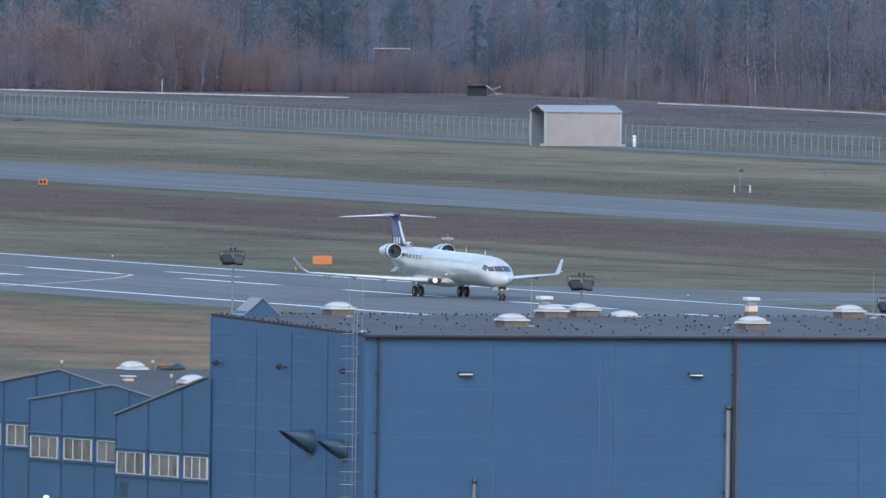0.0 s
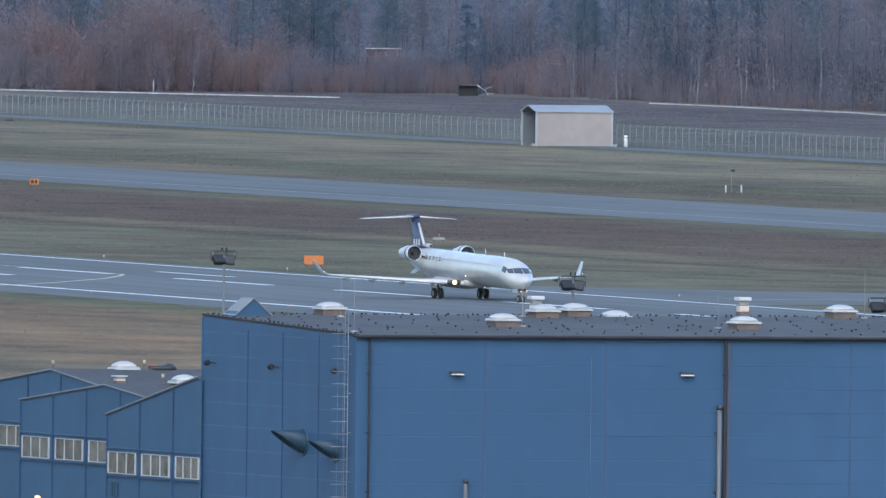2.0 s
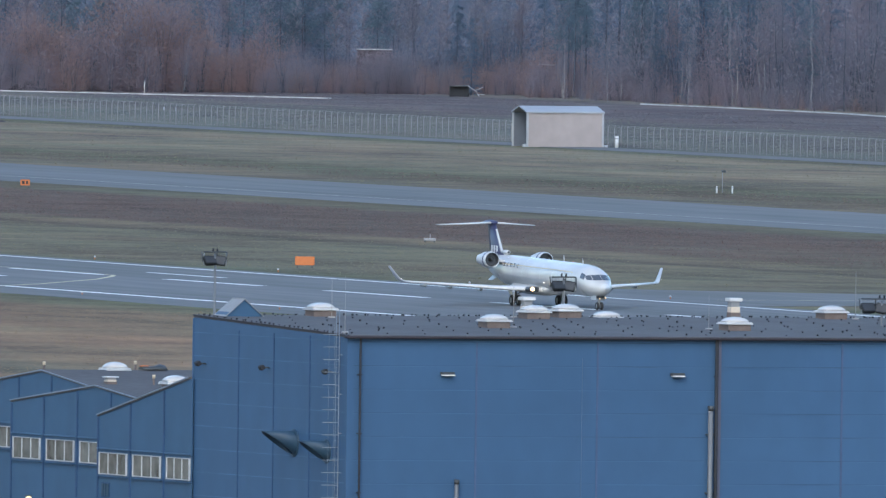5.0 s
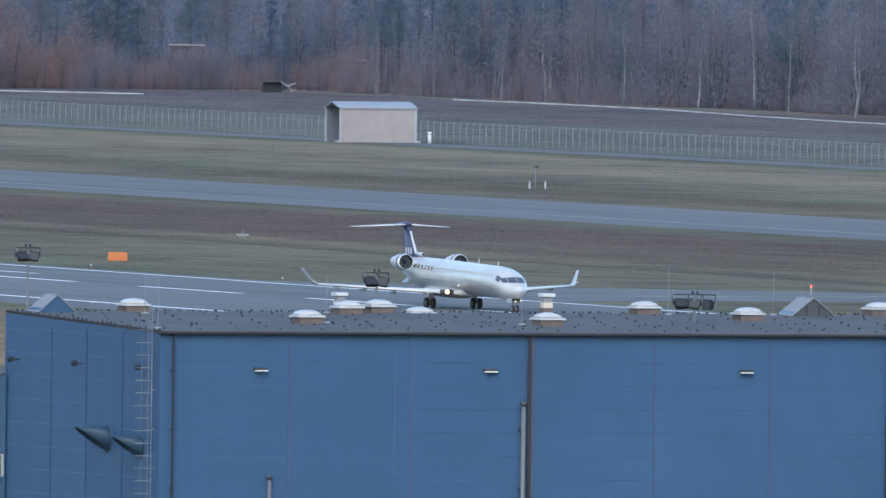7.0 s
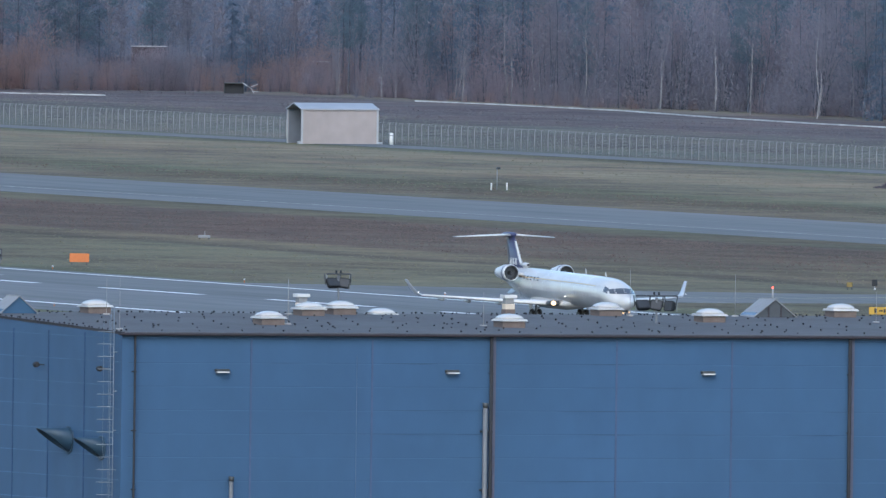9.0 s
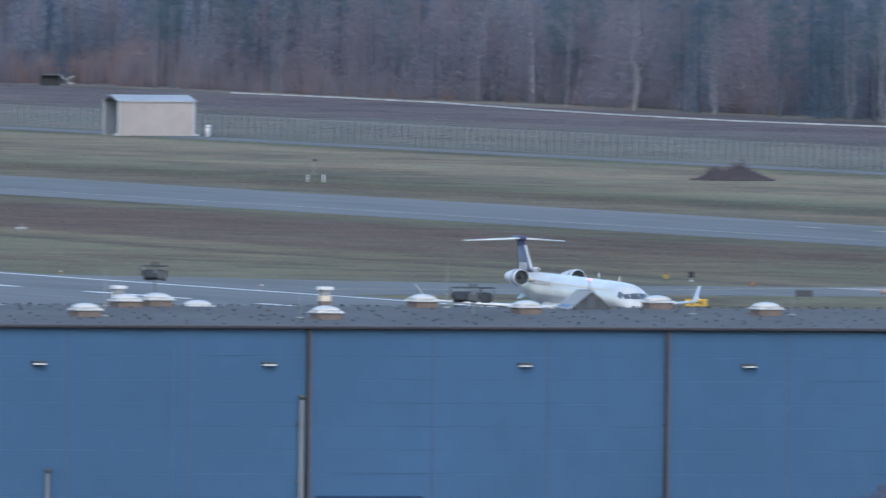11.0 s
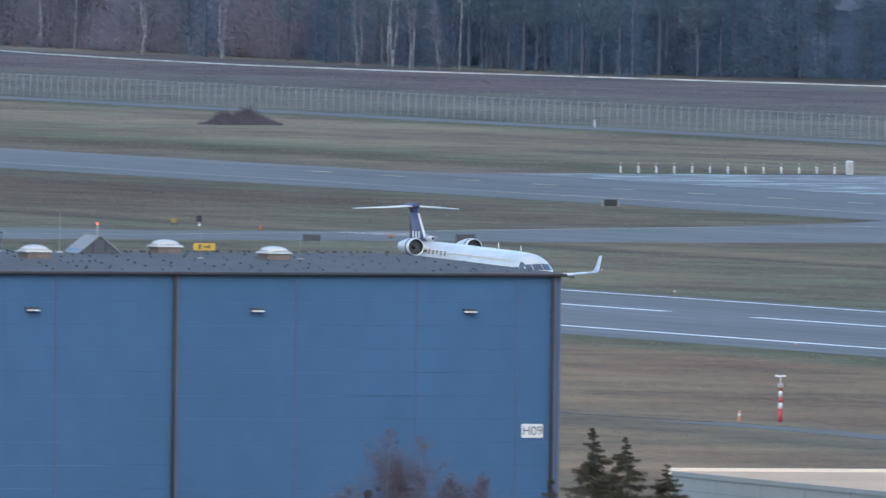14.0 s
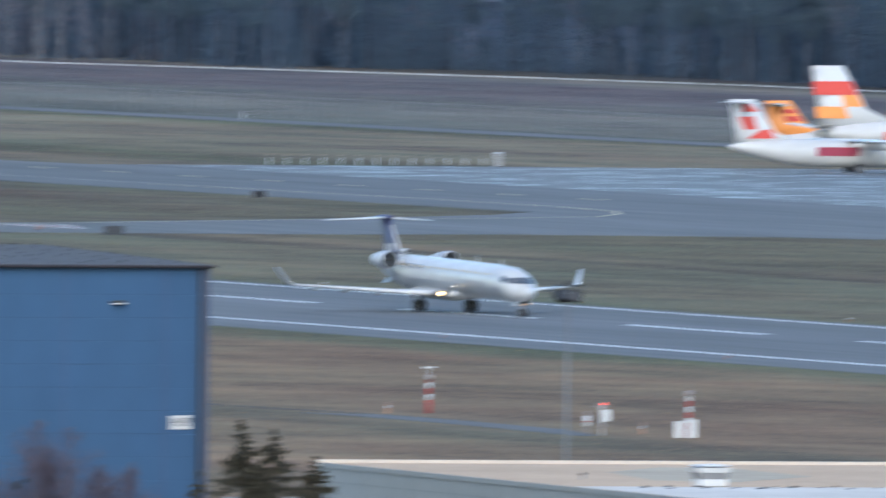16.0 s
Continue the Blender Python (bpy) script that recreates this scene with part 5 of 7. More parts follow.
    # short pipe, litter along the sheet's edge, lamps on the fascia
    p = thing("roof_pipe", pose(1234.4, -277.2, 10.15), "short vent pipe with a black cap on the pale roof", "vent", "warehouse vent pipes")
    bm = bmesh.new()
    rod(bm, (0, 0, -0.1), (0, 0, 0.2), 0.06, n=8)
    part("pipe", bm, M_GREY, p)
    bm = bmesh.new()
    rod(bm, (0, 0, 0.2), (0, 0, 0.3), 0.12, 0.08, n=8)
    part("cap", bm, M_CAP, p)
    rng = random.Random(17)
    for i in range(14):
        k = thing("leaf_litter", pose(1246.6 + rng.uniform(-0.5, 3.5), -279.4 + 0.85 * i + rng.uniform(-0.3, 0.3), 10.17), "small dark clump of wet leaves on the roof", "leaf litter", "roof litter")
        bm = bmesh.new()
        bmesh.ops.create_icosphere(bm, subdivisions=1, radius=rng.uniform(0.07, 0.16))
        for q in bm.verts:
            q.co = Vector((q.co.x * rng.uniform(0.8, 1.6), q.co.y * rng.uniform(0.8, 1.8), max(q.co.z, -0.02) * 0.6 + 0.01))
        part("clump", bm, M_CAP, k)
    lamp = thing("fascia_lamp", b.matrix_world @ pose(20.7, -0.05, 8.7), "pale oval bulkhead lamp on grey panels", "lamp", "warehouse wall lamps")
    bm = bmesh.new()
    box(bm, (-0.5, -0.16, -0.12), (0.5, 0.0, 0.05), 0.05)
    part("housing", bm, M_PALE, lamp)
    bm = bmesh.new()
    box(bm, (-0.42, -0.24, -0.16), (0.42, -0.16, -0.02), 0.03)
    part("diffuser", bm, M_FRAME, lamp)
    for x in (45.9, 33.4):
        copy_thing(lamp, b.matrix_world @ pose(x, -0.05, 8.7))
    a = thing("annex", pose(1206.5, -284.6, 0), "low grey annex with white louvre slats behind spruces", "annex")
    bm = bmesh.new()
    box(bm, (0, 0, 0), (9, 3.6, 8.4))
    part("body", bm, M_PANEL, a)
    bm = bmesh.new()
    box(bm, (-0.1, -0.1, 8.4), (9.1, 3.7, 8.5), 0.02)
    part("roof", bm, M_PANEL, a)
    for k in range(4):
        bm = bmesh.new()
        box(bm, (-0.12, 0.2, 7.1 + 0.32 * k), (-0.02, 3.4, 7.22 + 0.32 * k), 0.01)
        part("louvre_slat", bm, M_FRAME, a, "white louvre slat")


# ---- airfield fixtures ----
def sign_board(name, x, y, w, h, mat, label, category, rz=90, legs=0.25, bars=None, thick=0.18):
    s = thing(name, pose(x, y, 0, 0, 0, rz), label, category)
    bm = bmesh.new()
    box(bm, (-w / 2, -thick / 2, legs), (w / 2, thick / 2, legs + h), 0.02)
    part("panel", bm, mat, s)
    for sx in (-0.38, 0.38):
        bm = bmesh.new()
        rod(bm, (sx * w, 0, -0.05), (sx * w, 0, legs), 0.05, n=6)
        part("leg", bm, M_DARK, s)
    for bx, bw, bh in bars or ():
        bm = bmesh.new()
        box(bm, (bx - bw / 2, -thick / 2 - 0.02, legs + h / 2 - bh / 2), (bx + bw / 2, -thick / 2, legs + h / 2 + bh / 2))
        part("bar", bm, M_CAP, s)
    return s


def make_field_fixtures():
    sign_board("marker_board", -60.4, 36.8, 1.8, 0.8, M_ORANGE, "plain orange marker board on short legs in grass", "marker board", 73)
    sign_board("marker_board", -552.7, 151.4, 1.05, 0.65, M_ORANGE, "small orange sign with brown bars beside the taxiway", "sign", 73, bars=((-0.2, 0.3, 0.35), (0.2, 0.25, 0.35)))
    sign_board("taxi_sign", 165.9, 39.9, 1.85, 0.62, M_YELLOW, "yellow taxiway sign with black bars", "sign", 73, bars=((-0.35, 0.22, 0.4), (0.1, 0.3, 0.12), (0.4, 0.16, 0.3)))
    sign_board("taxi_sign", 119.3, 65.0, 1.5, 0.55, M_LENS, "black back of a taxiway sign", "sign", 73)
    sign_board("taxi_sign", 124.6, 77.2, 1.65, 0.75, M_LENS, "black back of a large taxiway sign", "sign", 73)
    s = sign_board("sign_box", -65.4, 156.0, 1.25, 0.6, M_CAP, "black sign box with white end caps", "sign", 73, thick=0.4)
    for sx in (-0.72, 0.72):
        bm = bmesh.new()
        box(bm, (sx - 0.06, -0.2, 0.22), (sx + 0.06, 0.2, 0.8), 0.02)
        part("end_cap", bm, M_GREY, s)
    sign_board("small_sign", 38.2, 79.1, 0.5, 0.42, M_FADED, "small faded yellow sign in grass", "sign", 60, thick=0.4)
    g = thing("guard_light", pose(40.1, 80.8, 0, 0, 0, 73), "dark twin guard light on a short post", "light")
    bm = bmesh.new()
    rod(bm, (0, 0, 0), (0, 0, 0.4), 0.06, n=8)
    part("post", bm, M_GREY, g)
    bm = bmesh.new()
    box(bm, (-0.25, -0.15, 0.4), (0.25, 0.15, 0.95), 0.04)
    part("head", bm, M_CAP, g)
    bm = bmesh.new()
    box(bm, (-0.05, -0.2, 0.05), (0.12, -0.05, 0.2), 0.02)
    part("lamp", bm, M_WHITE, g)
    for u, v in ((59.9, 80.0), (93.1, 81.0)):
        k = thing("marker_cone", pose(u, v, 0.05), "orange marker cone at the taxiway edge", "cone", "taxiway cones")
        bm = bmesh.new()
        rod(bm, (0, 0, 0), (0, 0, 0.42), 0.16, 0.04, n=10)
        part("cone", bm, M_ORANGE, k)
        bm = bmesh.new()
        box(bm, (-0.2, -0.2, 0), (0.2, 0.2, 0.05))
        part("foot", bm, M_CAP, k)
    # row of stakes and a cabinet by the apron edge
    for i in range(14):
        t = i / 13
        k = thing("edge_stake", pose(-273 - 4.5 * t, 228.7 + 26.5 * t, 0), "white stake with a dark band at the apron edge", "stake", "stakes at the apron edge")
        bm = bmesh.new()
        rod(bm, (0, 0, -0.05), (0, 0, 0.72), 0.085, n=8)
        part("pole", bm, M_WHITE, k)
        bm = bmesh.new()
        rod(bm, (0, 0, 0.7), (0, 0, 0.92), 0.045, n=8)
        part("neck", bm, M_POLE, k, "thin dark neck")
        bm = bmesh.new()
        rod(bm, (0, 0, 0.92), (0, 0, 1.04), 0.095, 0.075, n=8)
        part("tip", bm, M_ROOF_PATCH, k, "pale ochre lamp cap")
    c = thing("cabinet", pose(-271.5, 252.78, 0, 0, 0, 75), "white rounded equipment cabinet at the apron edge", "cabinet")
    bm = bmesh.new()
    box(bm, (-0.36, -0.3, 0), (0.36, 0.3, 1.45), 0.1)
    part("body", bm, M_PALE, c)
    bm = bmesh.new()
    box(bm, (-0.3, -0.325, 0.15), (0.3, -0.305, 1.3), 0.01)
    part("door", bm, M_GREY, c)
    # posts by the road and the taxiway
    for u, v, h, r in ((-933.8, 337.6, 1.5, 0.24), (-589.4, 334.9, 0.9, 0.09), (-553.8, 231.4, 0.8, 0.09), (-554.7, 233.5, 0.8, 0.09), (-330, 330.5, 1.1, 0.14)):
        k = thing("marker_post", pose(u, v, 0), "short white marker post with a dark ring", "post", "white marker posts")
        bm = bmesh.new()
        rod(bm, (0, 0, -0.1), (0, 0, h), r, n=10)
        part("pole", bm, M_WHITE, k)
        bm = bmesh.new()
        rod(bm, (0, 0, h * 0.75), (0, 0, h * 0.82), r + 0.01, n=10)
        part("ring", bm, M_GREY, k)
    wi = thing("wind_sensor", pose(-558.4, 233.5, 0), "thin grey pole with a small dark sensor head", "sensor")
    bm = bmesh.new()
    rod(bm, (0, 0, 0), (0, 0, 2.3), 0.05, n=8)
    part("pole", bm, M_GREY, wi)
    bm = bmesh.new()
    box(bm, (-0.15, -0.1, 2.25), (0.3, 0.3, 2.5), 0.04)
    part("head", bm, M_DARK, wi)
    lo = thing("ground_antenna", pose(-208, 93.5, 0, 0, 0, 73), "low grey antenna box on feet in the heath", "antenna")
    bm = bmesh.new()
    box(bm, (-0.6, -0.3, 0.12), (0.6, 0.3, 0.42), 0.08)
    part("body", bm, M_GREY, lo)
    for sx in (-0.45, 0.45):
        bm = bmesh.new()
        box(bm, (sx - 0.06, -0.25, -0.02), (sx + 0.06, 0.25, 0.14))
        part("foot", bm, M_DARK, lo)
    bm = bmesh.new()
    rod(bm, (0.05, 0, 0.4), (0.05, 0, 0.85), 0.06, 0.03, n=8)
    part("mast", bm, M_SHED, lo)
    # runway edge lights
    for k in range(-3, 9):
        for v in (-26.3, 27.0):
            e = thing("runway_light", pose(60 * k + 84, v, 0), "small white runway edge light", "light", "runway edge lights")
            bm = bmesh.new()
            rod(bm, (0, 0, -0.05), (0, 0, 0.22), 0.05, n=6)
            part("stem", bm, M_ORANGE, e)
            bm = bmesh.new()
            rod(bm, (0, 0, 0.22), (0, 0, 0.36), 0.09, 0.06, n=8)
            part("lens", bm, M_WHITE, e)
    # instruments in the near grass
    bm = bmesh.new()
    prism(bm, [(718, -111.5), (722, -107.6), (738, -107.0), (758, -107.6), (772, -110.6), (772, -112.0), (745, -110.6), (725, -110.6)], -0.1, 0.03)
    tagged(part("service_path", bm, M_ROAD), "narrow grey service path in the grass", "path", kind="structure")

    bm = bmesh.new()
    prism(bm, [(540, -111.4), (640, -109.8), (700, -110.6), (724, -107.4), (738, -106.7), (724, -106.9), (700, -110.1), (640, -109.2), (540, -110.8)], -0.1, 0.02)
    tagged(part("ditch", bm, M_SOIL), "narrow strip of dark bare soil in the grass", "ditch", kind="structure")

    def striped(u, v, heights, base_r, label, head=True):
        k = thing("instrument_mast", pose(u, v, 0, 0, 0, 73), label, "instrument")
        z = 0
        for i, h in enumerate(heights):
            bm = bmesh.new()
            r0 = base_r * (1 - 0.25 * z / sum(heights))
            rod(bm, (0, 0, z), (0, 0, z + h), r0, r0 * 0.94, n=12)
            part("band", bm, M_WHITE if i % 2 else M_RED, k, "" if i else "red and white bands")
            z += h
        if head:
            bm = bmesh.new()
            box(bm, (-0.2, -0.35, z), (0.2, 0.25, z + 0.3), 0.06, pose(0, 0, 0, 0, 0, 0))
            part("sensor", bm, M_SHED, k)
            bm = bmesh.new()
            box(bm, (0.2, -0.2, z + 0.05), (0.3, 0.1, z + 0.25), 0.03)
            part("visor", bm, M_DARK, k)
        return k, z
    k, z = striped(718.1, -102.8, (0.85, 0.38, 0.38, 0.38, 0.2), 0.15, "red and white banded visibility sensor mast")
    bm = bmesh.new()
    rod(bm, (0, 0, z + 0.3), (0, 0, z + 0.75), 0.03, n=6)
    box(bm, (-0.35, -0.06, z + 0.7), (-0.05, 0.06, z + 0.82), 0.02)
    box(bm, (0.05, -0.06, z + 0.7), (0.35, 0.06, z + 0.82), 0.02)
    part("anemometer", bm, M_WHITE, k)
    k, z = striped(776.0, -106.0, (0.9, 0.35, 0.35, 0.35, 0.35, 0.35), 0.16, "red and white banded instrument mast beside white cabinets")
    for sx in (-0.55, 0.25):
        bm = bmesh.new()
        box(bm, (sx - 0.3, -0.5, 0), (sx + 0.2, -0.15, 1.05 + 0.1 * (sx > 0)), 0.04)
        part("cabinet", bm, M_WHITE, k)
    k = thing("weather_station", pose(770.3, -109.7, 0, 0, 0, 73), "white weather station with a box, small arm and red lamp", "instrument")
    bm = bmesh.new()
    rod(bm, (0, 0, 0), (0, 0, 1.9), 0.06, n=8)
    part("post", bm, M_WHITE, k)
    bm = bmesh.new()
    box(bm, (0.08, -0.18, 0.85), (0.5, 0.18, 1.6), 0.03)
    part("box", bm, M_WHITE, k)
    bm = bmesh.new()
    rod(bm, (-0.5, 0, 1.8), (0.3, 0, 1.8), 0.035, n=6)
    part("arm", bm, M_SHED, k)
    bm = bmesh.new()
    rod(bm, (-0.15, 0, 1.8), (-0.15, 0, 2.05), 0.1, n=10)
    part("rain_gauge", bm, M_SHED, k)
    bm = bmesh.new()
    rod(bm, (0.12, 0, 1.9), (0.12, 0, 2.02), 0.06, 0.05, n=10)
    part("red_lamp", bm, M_LAMP_RED, k, "lit red lamp")
    bm = bmesh.new()
    rod(bm, (0, 0, 0.45), (0, 0, 0.7), 0.13, n=10)
    part("collar", bm, M_SHED, k)
    k = thing("sensor_post", pose(767.8, -109.8, 0), "short white sensor post with a red ring", "instrument")
    bm = bmesh.new()
    rod(bm, (0, 0, 0), (0, 0, 0.5), 0.07, n=8)
    part("post", bm, M_SHED, k)
    bm = bmesh.new()
    rod(bm, (0, 0, 0.5), (0, 0, 1.15), 0.17, n=10)
    part("housing", bm, M_WHITE, k)
    bm = bmesh.new()
    rod(bm, (0, 0, 0.75), (0, 0, 0.82), 0.18, n=10)
    part("ring", bm, M_RED, k)
    bm = bmesh.new()
    rod(bm, (0, 0, 1.15), (0, 0, 1.45), 0.07, n=8)
    part("cap", bm, M_SHED, k)
    for u, v in ((718.7, -105.8), (767.0, -105.8)):
        k = thing("marker_cone", pose(u, v, 0), "faded orange and white marker cone in dry grass", "cone", "grass cones")
        bm = bmesh.new()
        rod(bm, (0, 0, 0), (0, 0, 0.75), 0.13, 0.03, n=10)
        part("cone", bm, M_CONE, k)
        bm = bmesh.new()
        rod(bm, (0, 0, 0.35), (0, 0, 0.52), 0.09, 0.065, n=10)
        part("band", bm, M_WHITE, k)


# ---- parked aircraft on the apron, tails towards the runway ----
def parked(name, v, u, length, rad, axis, fin_h, fin_c, tail_up, label, fin_mat, patches, t_tail):
    p = thing(name, pose(u, v, 0.065, 0, 0, 90), label, "aircraft", "parked aircraft")
    L = length
    prof = ((0, 0.06, tail_up), (0.03, 0.28, tail_up - 0.05), (0.12, 0.62, tail_up * 0.6 + 0.4 * axis), (0.24, 0.94, axis + 0.12), (0.36, 1, axis), (0.86, 1, axis), (0.94, 0.82, axis - 0.1), (0.985, 0.4, axis - 0.35), (1, 0.05, axis - 0.4))
    n = 24
    bm = bmesh.new()
    loft(bm, [[(t * L, r * rad * math.sin(2 * math.pi * i / n), z + r * rad * math.cos(2 * math.pi * i / n)) for i in range(n)] for t, r, z in prof])
    body = part("fuselage", bm, M_JET, p, smooth=True)
    z0 = axis + rad * 0.55
    bm = bmesh.new()
    aerofoil(bm, [(z0, fin_c * 3.0, 0.25 * fin_c, 0, 0.5), (z0 + (fin_h - z0) * 0.3, fin_c * 1.7, 0.2 * fin_c, 0, 0.42), (fin_h, fin_c * 0.95, 0.0, 0, 0.25)], True)
    fin = part("fin", bm, fin_mat, p, smooth=True)
    for (b0, b1), (t0, t1), za, zb, mt in patches:
        for s in (-1, 1):
            bm = bmesh.new()
            rows = []
            for h in (0, 0.5, 1):
                z = za + (zb - za) * h
                up = (z - z0) / (fin_h - z0)
                lead, tail = fin_c * (1.9 - 0.95 * up), fin_c * 0.22 * (1 - up)
                x0, x1 = b0 + (t0 - b0) * h, b1 + (t1 - b1) * h
                rows.append([bm.verts.new((tail + (lead - tail) * (x0 + (x1 - x0) * t), s * (0.25 - 0.09 * up), z)) for t in (0, 0.5, 1)])
            for a, b in zip(rows, rows[1:]):
                for i in range(2):
                    bm.faces.new((a[i], a[i + 1], b[i + 1], b[i]))
            part("livery_patch", bm, mt, fin)
    zt = fin_h - 0.35 if t_tail else axis + rad * 0.5
    for s in (-1, 1):
        bm = bmesh.new()
        aerofoil(bm, [(s * (0.05 if t_tail else 0.5), 2.2, 0.1, zt, 0.25), (s * (3.6 if t_tail else 5.2), 1.2 if t_tail else 0.4, -0.1 if t_tail else -1.0, zt + (0 if t_tail else 0.4), 0.12)])
        part("tailplane", bm, M_JET, p, smooth=True)
        bm = bmesh.new()
        zw = axis + rad * 0.9 if t_tail else axis - rad * 0.7
        aerofoil(bm, [(s * 0.6, L * 0.56, L * 0.46, zw, 0.45), (s * L * 0.46, L * 0.53 if t_tail else L * 0.42, L * 0.475 if t_tail else L * 0.385, zw + (0 if t_tail else 1.0), 0.2)])
        w = part("wing", bm, M_JET, p, smooth=True)
        bm = bmesh.new()
        r = 0.55 if t_tail else 0.85
        yy, ze = s * (4.05 if t_tail else 4.8), zw - (0.35 if t_tail else 0.75)
        loft(bm, [[(x, yy + q * r * math.sin(2 * math.pi * i / 16), ze + q * r * math.cos(2 * math.pi * i / 16)) for i in range(16)] for x, q in ((L * 0.45, 0.3), (L * 0.5, 0.9), (L * 0.56, 1), (L * 0.6, 0.85), (L * 0.605, 0.6))])
        part("engine", bm, M_JET, w, smooth=True)
        bm = bmesh.new()
        yg = s * (1.6 if t_tail else 2.6)
        rod(bm, (L * 0.5, yg, 0.4), (L * 0.5, s * 1.2, axis - rad * 0.6), 0.12, n=8)
        g = part("main_gear", bm, M_GREY, p)
        for dy in (-0.25, 0.25):
            wheel_part(0.45, 0.28, (L * 0.5, yg + dy, 0.45), g)
    bm = bmesh.new()
    rod(bm, (L * 0.9, 0, 0.35), (L * 0.9, 0, axis - rad * 0.7), 0.1, n=8)
    g = part("nose_gear", bm, M_GREY, p)
    for dy in (-0.2, 0.2):
        wheel_part(0.35, 0.2, (L * 0.9, dy, 0.35), g)
    return p, body


def make_parked():
    p, b = parked("parked_turboprop", 267.3, -243, 27, 1.4, 1.95, 7.35, 2.9, 2.6, "white parked turboprop with a red and white tail", M_WHITE,
                  (((0.28, 0.62), (0.2, 0.66), 4.3, 5.6, M_RED2), ((0.3, 0.95), (0.72, 0.95), 3.4, 4.3, M_RED2), ((0.38, 0.9), (0.45, 0.7), 6.1, 6.9, M_RED2)), True)
    bm = bmesh.new()
    box(bm, (9.0, -1.44, 1.7), (13.5, -1.38, 2.6), 0.02)
    part("livery_patch", bm, M_MAROON, b)
    p, b = parked("parked_jetliner", 291.5, -285, 36, 1.75, 3.0, 10.3, 3.6, 3.4, "white parked jetliner with red and orange bands on its tail", M_WHITE,
                  (((0, 1), (0, 1), 7.3, 8.7, M_RED2), ((0, 0.6), (0, 0.6), 4.9, 6.1, M_ORANGE2), ((0.6, 1), (0.6, 1), 6.1, 7.3, M_ORANGE2)), False)
    bm = bmesh.new()
    box(bm, (7.5, -1.82, 2.4), (15, -1.7, 3.6), 0.03)
    part("livery_patch", bm, M_RED2, b)
    parked("parked_turboprop", 296.3, -312, 24, 1.3, 1.8, 6.3, 2.9, 2.2, "parked turboprop with an orange and red tail", M_ORANGE2,
           (((0.5, 0.95), (0.5, 0.95), 4.2, 4.7, M_RED2), ((0.5, 0.95), (0.5, 0.95), 5.0, 5.4, M_RED2), ((0.2, 0.8), (0.2, 0.8), 5.7, 5.95, M_WHITE)), True)


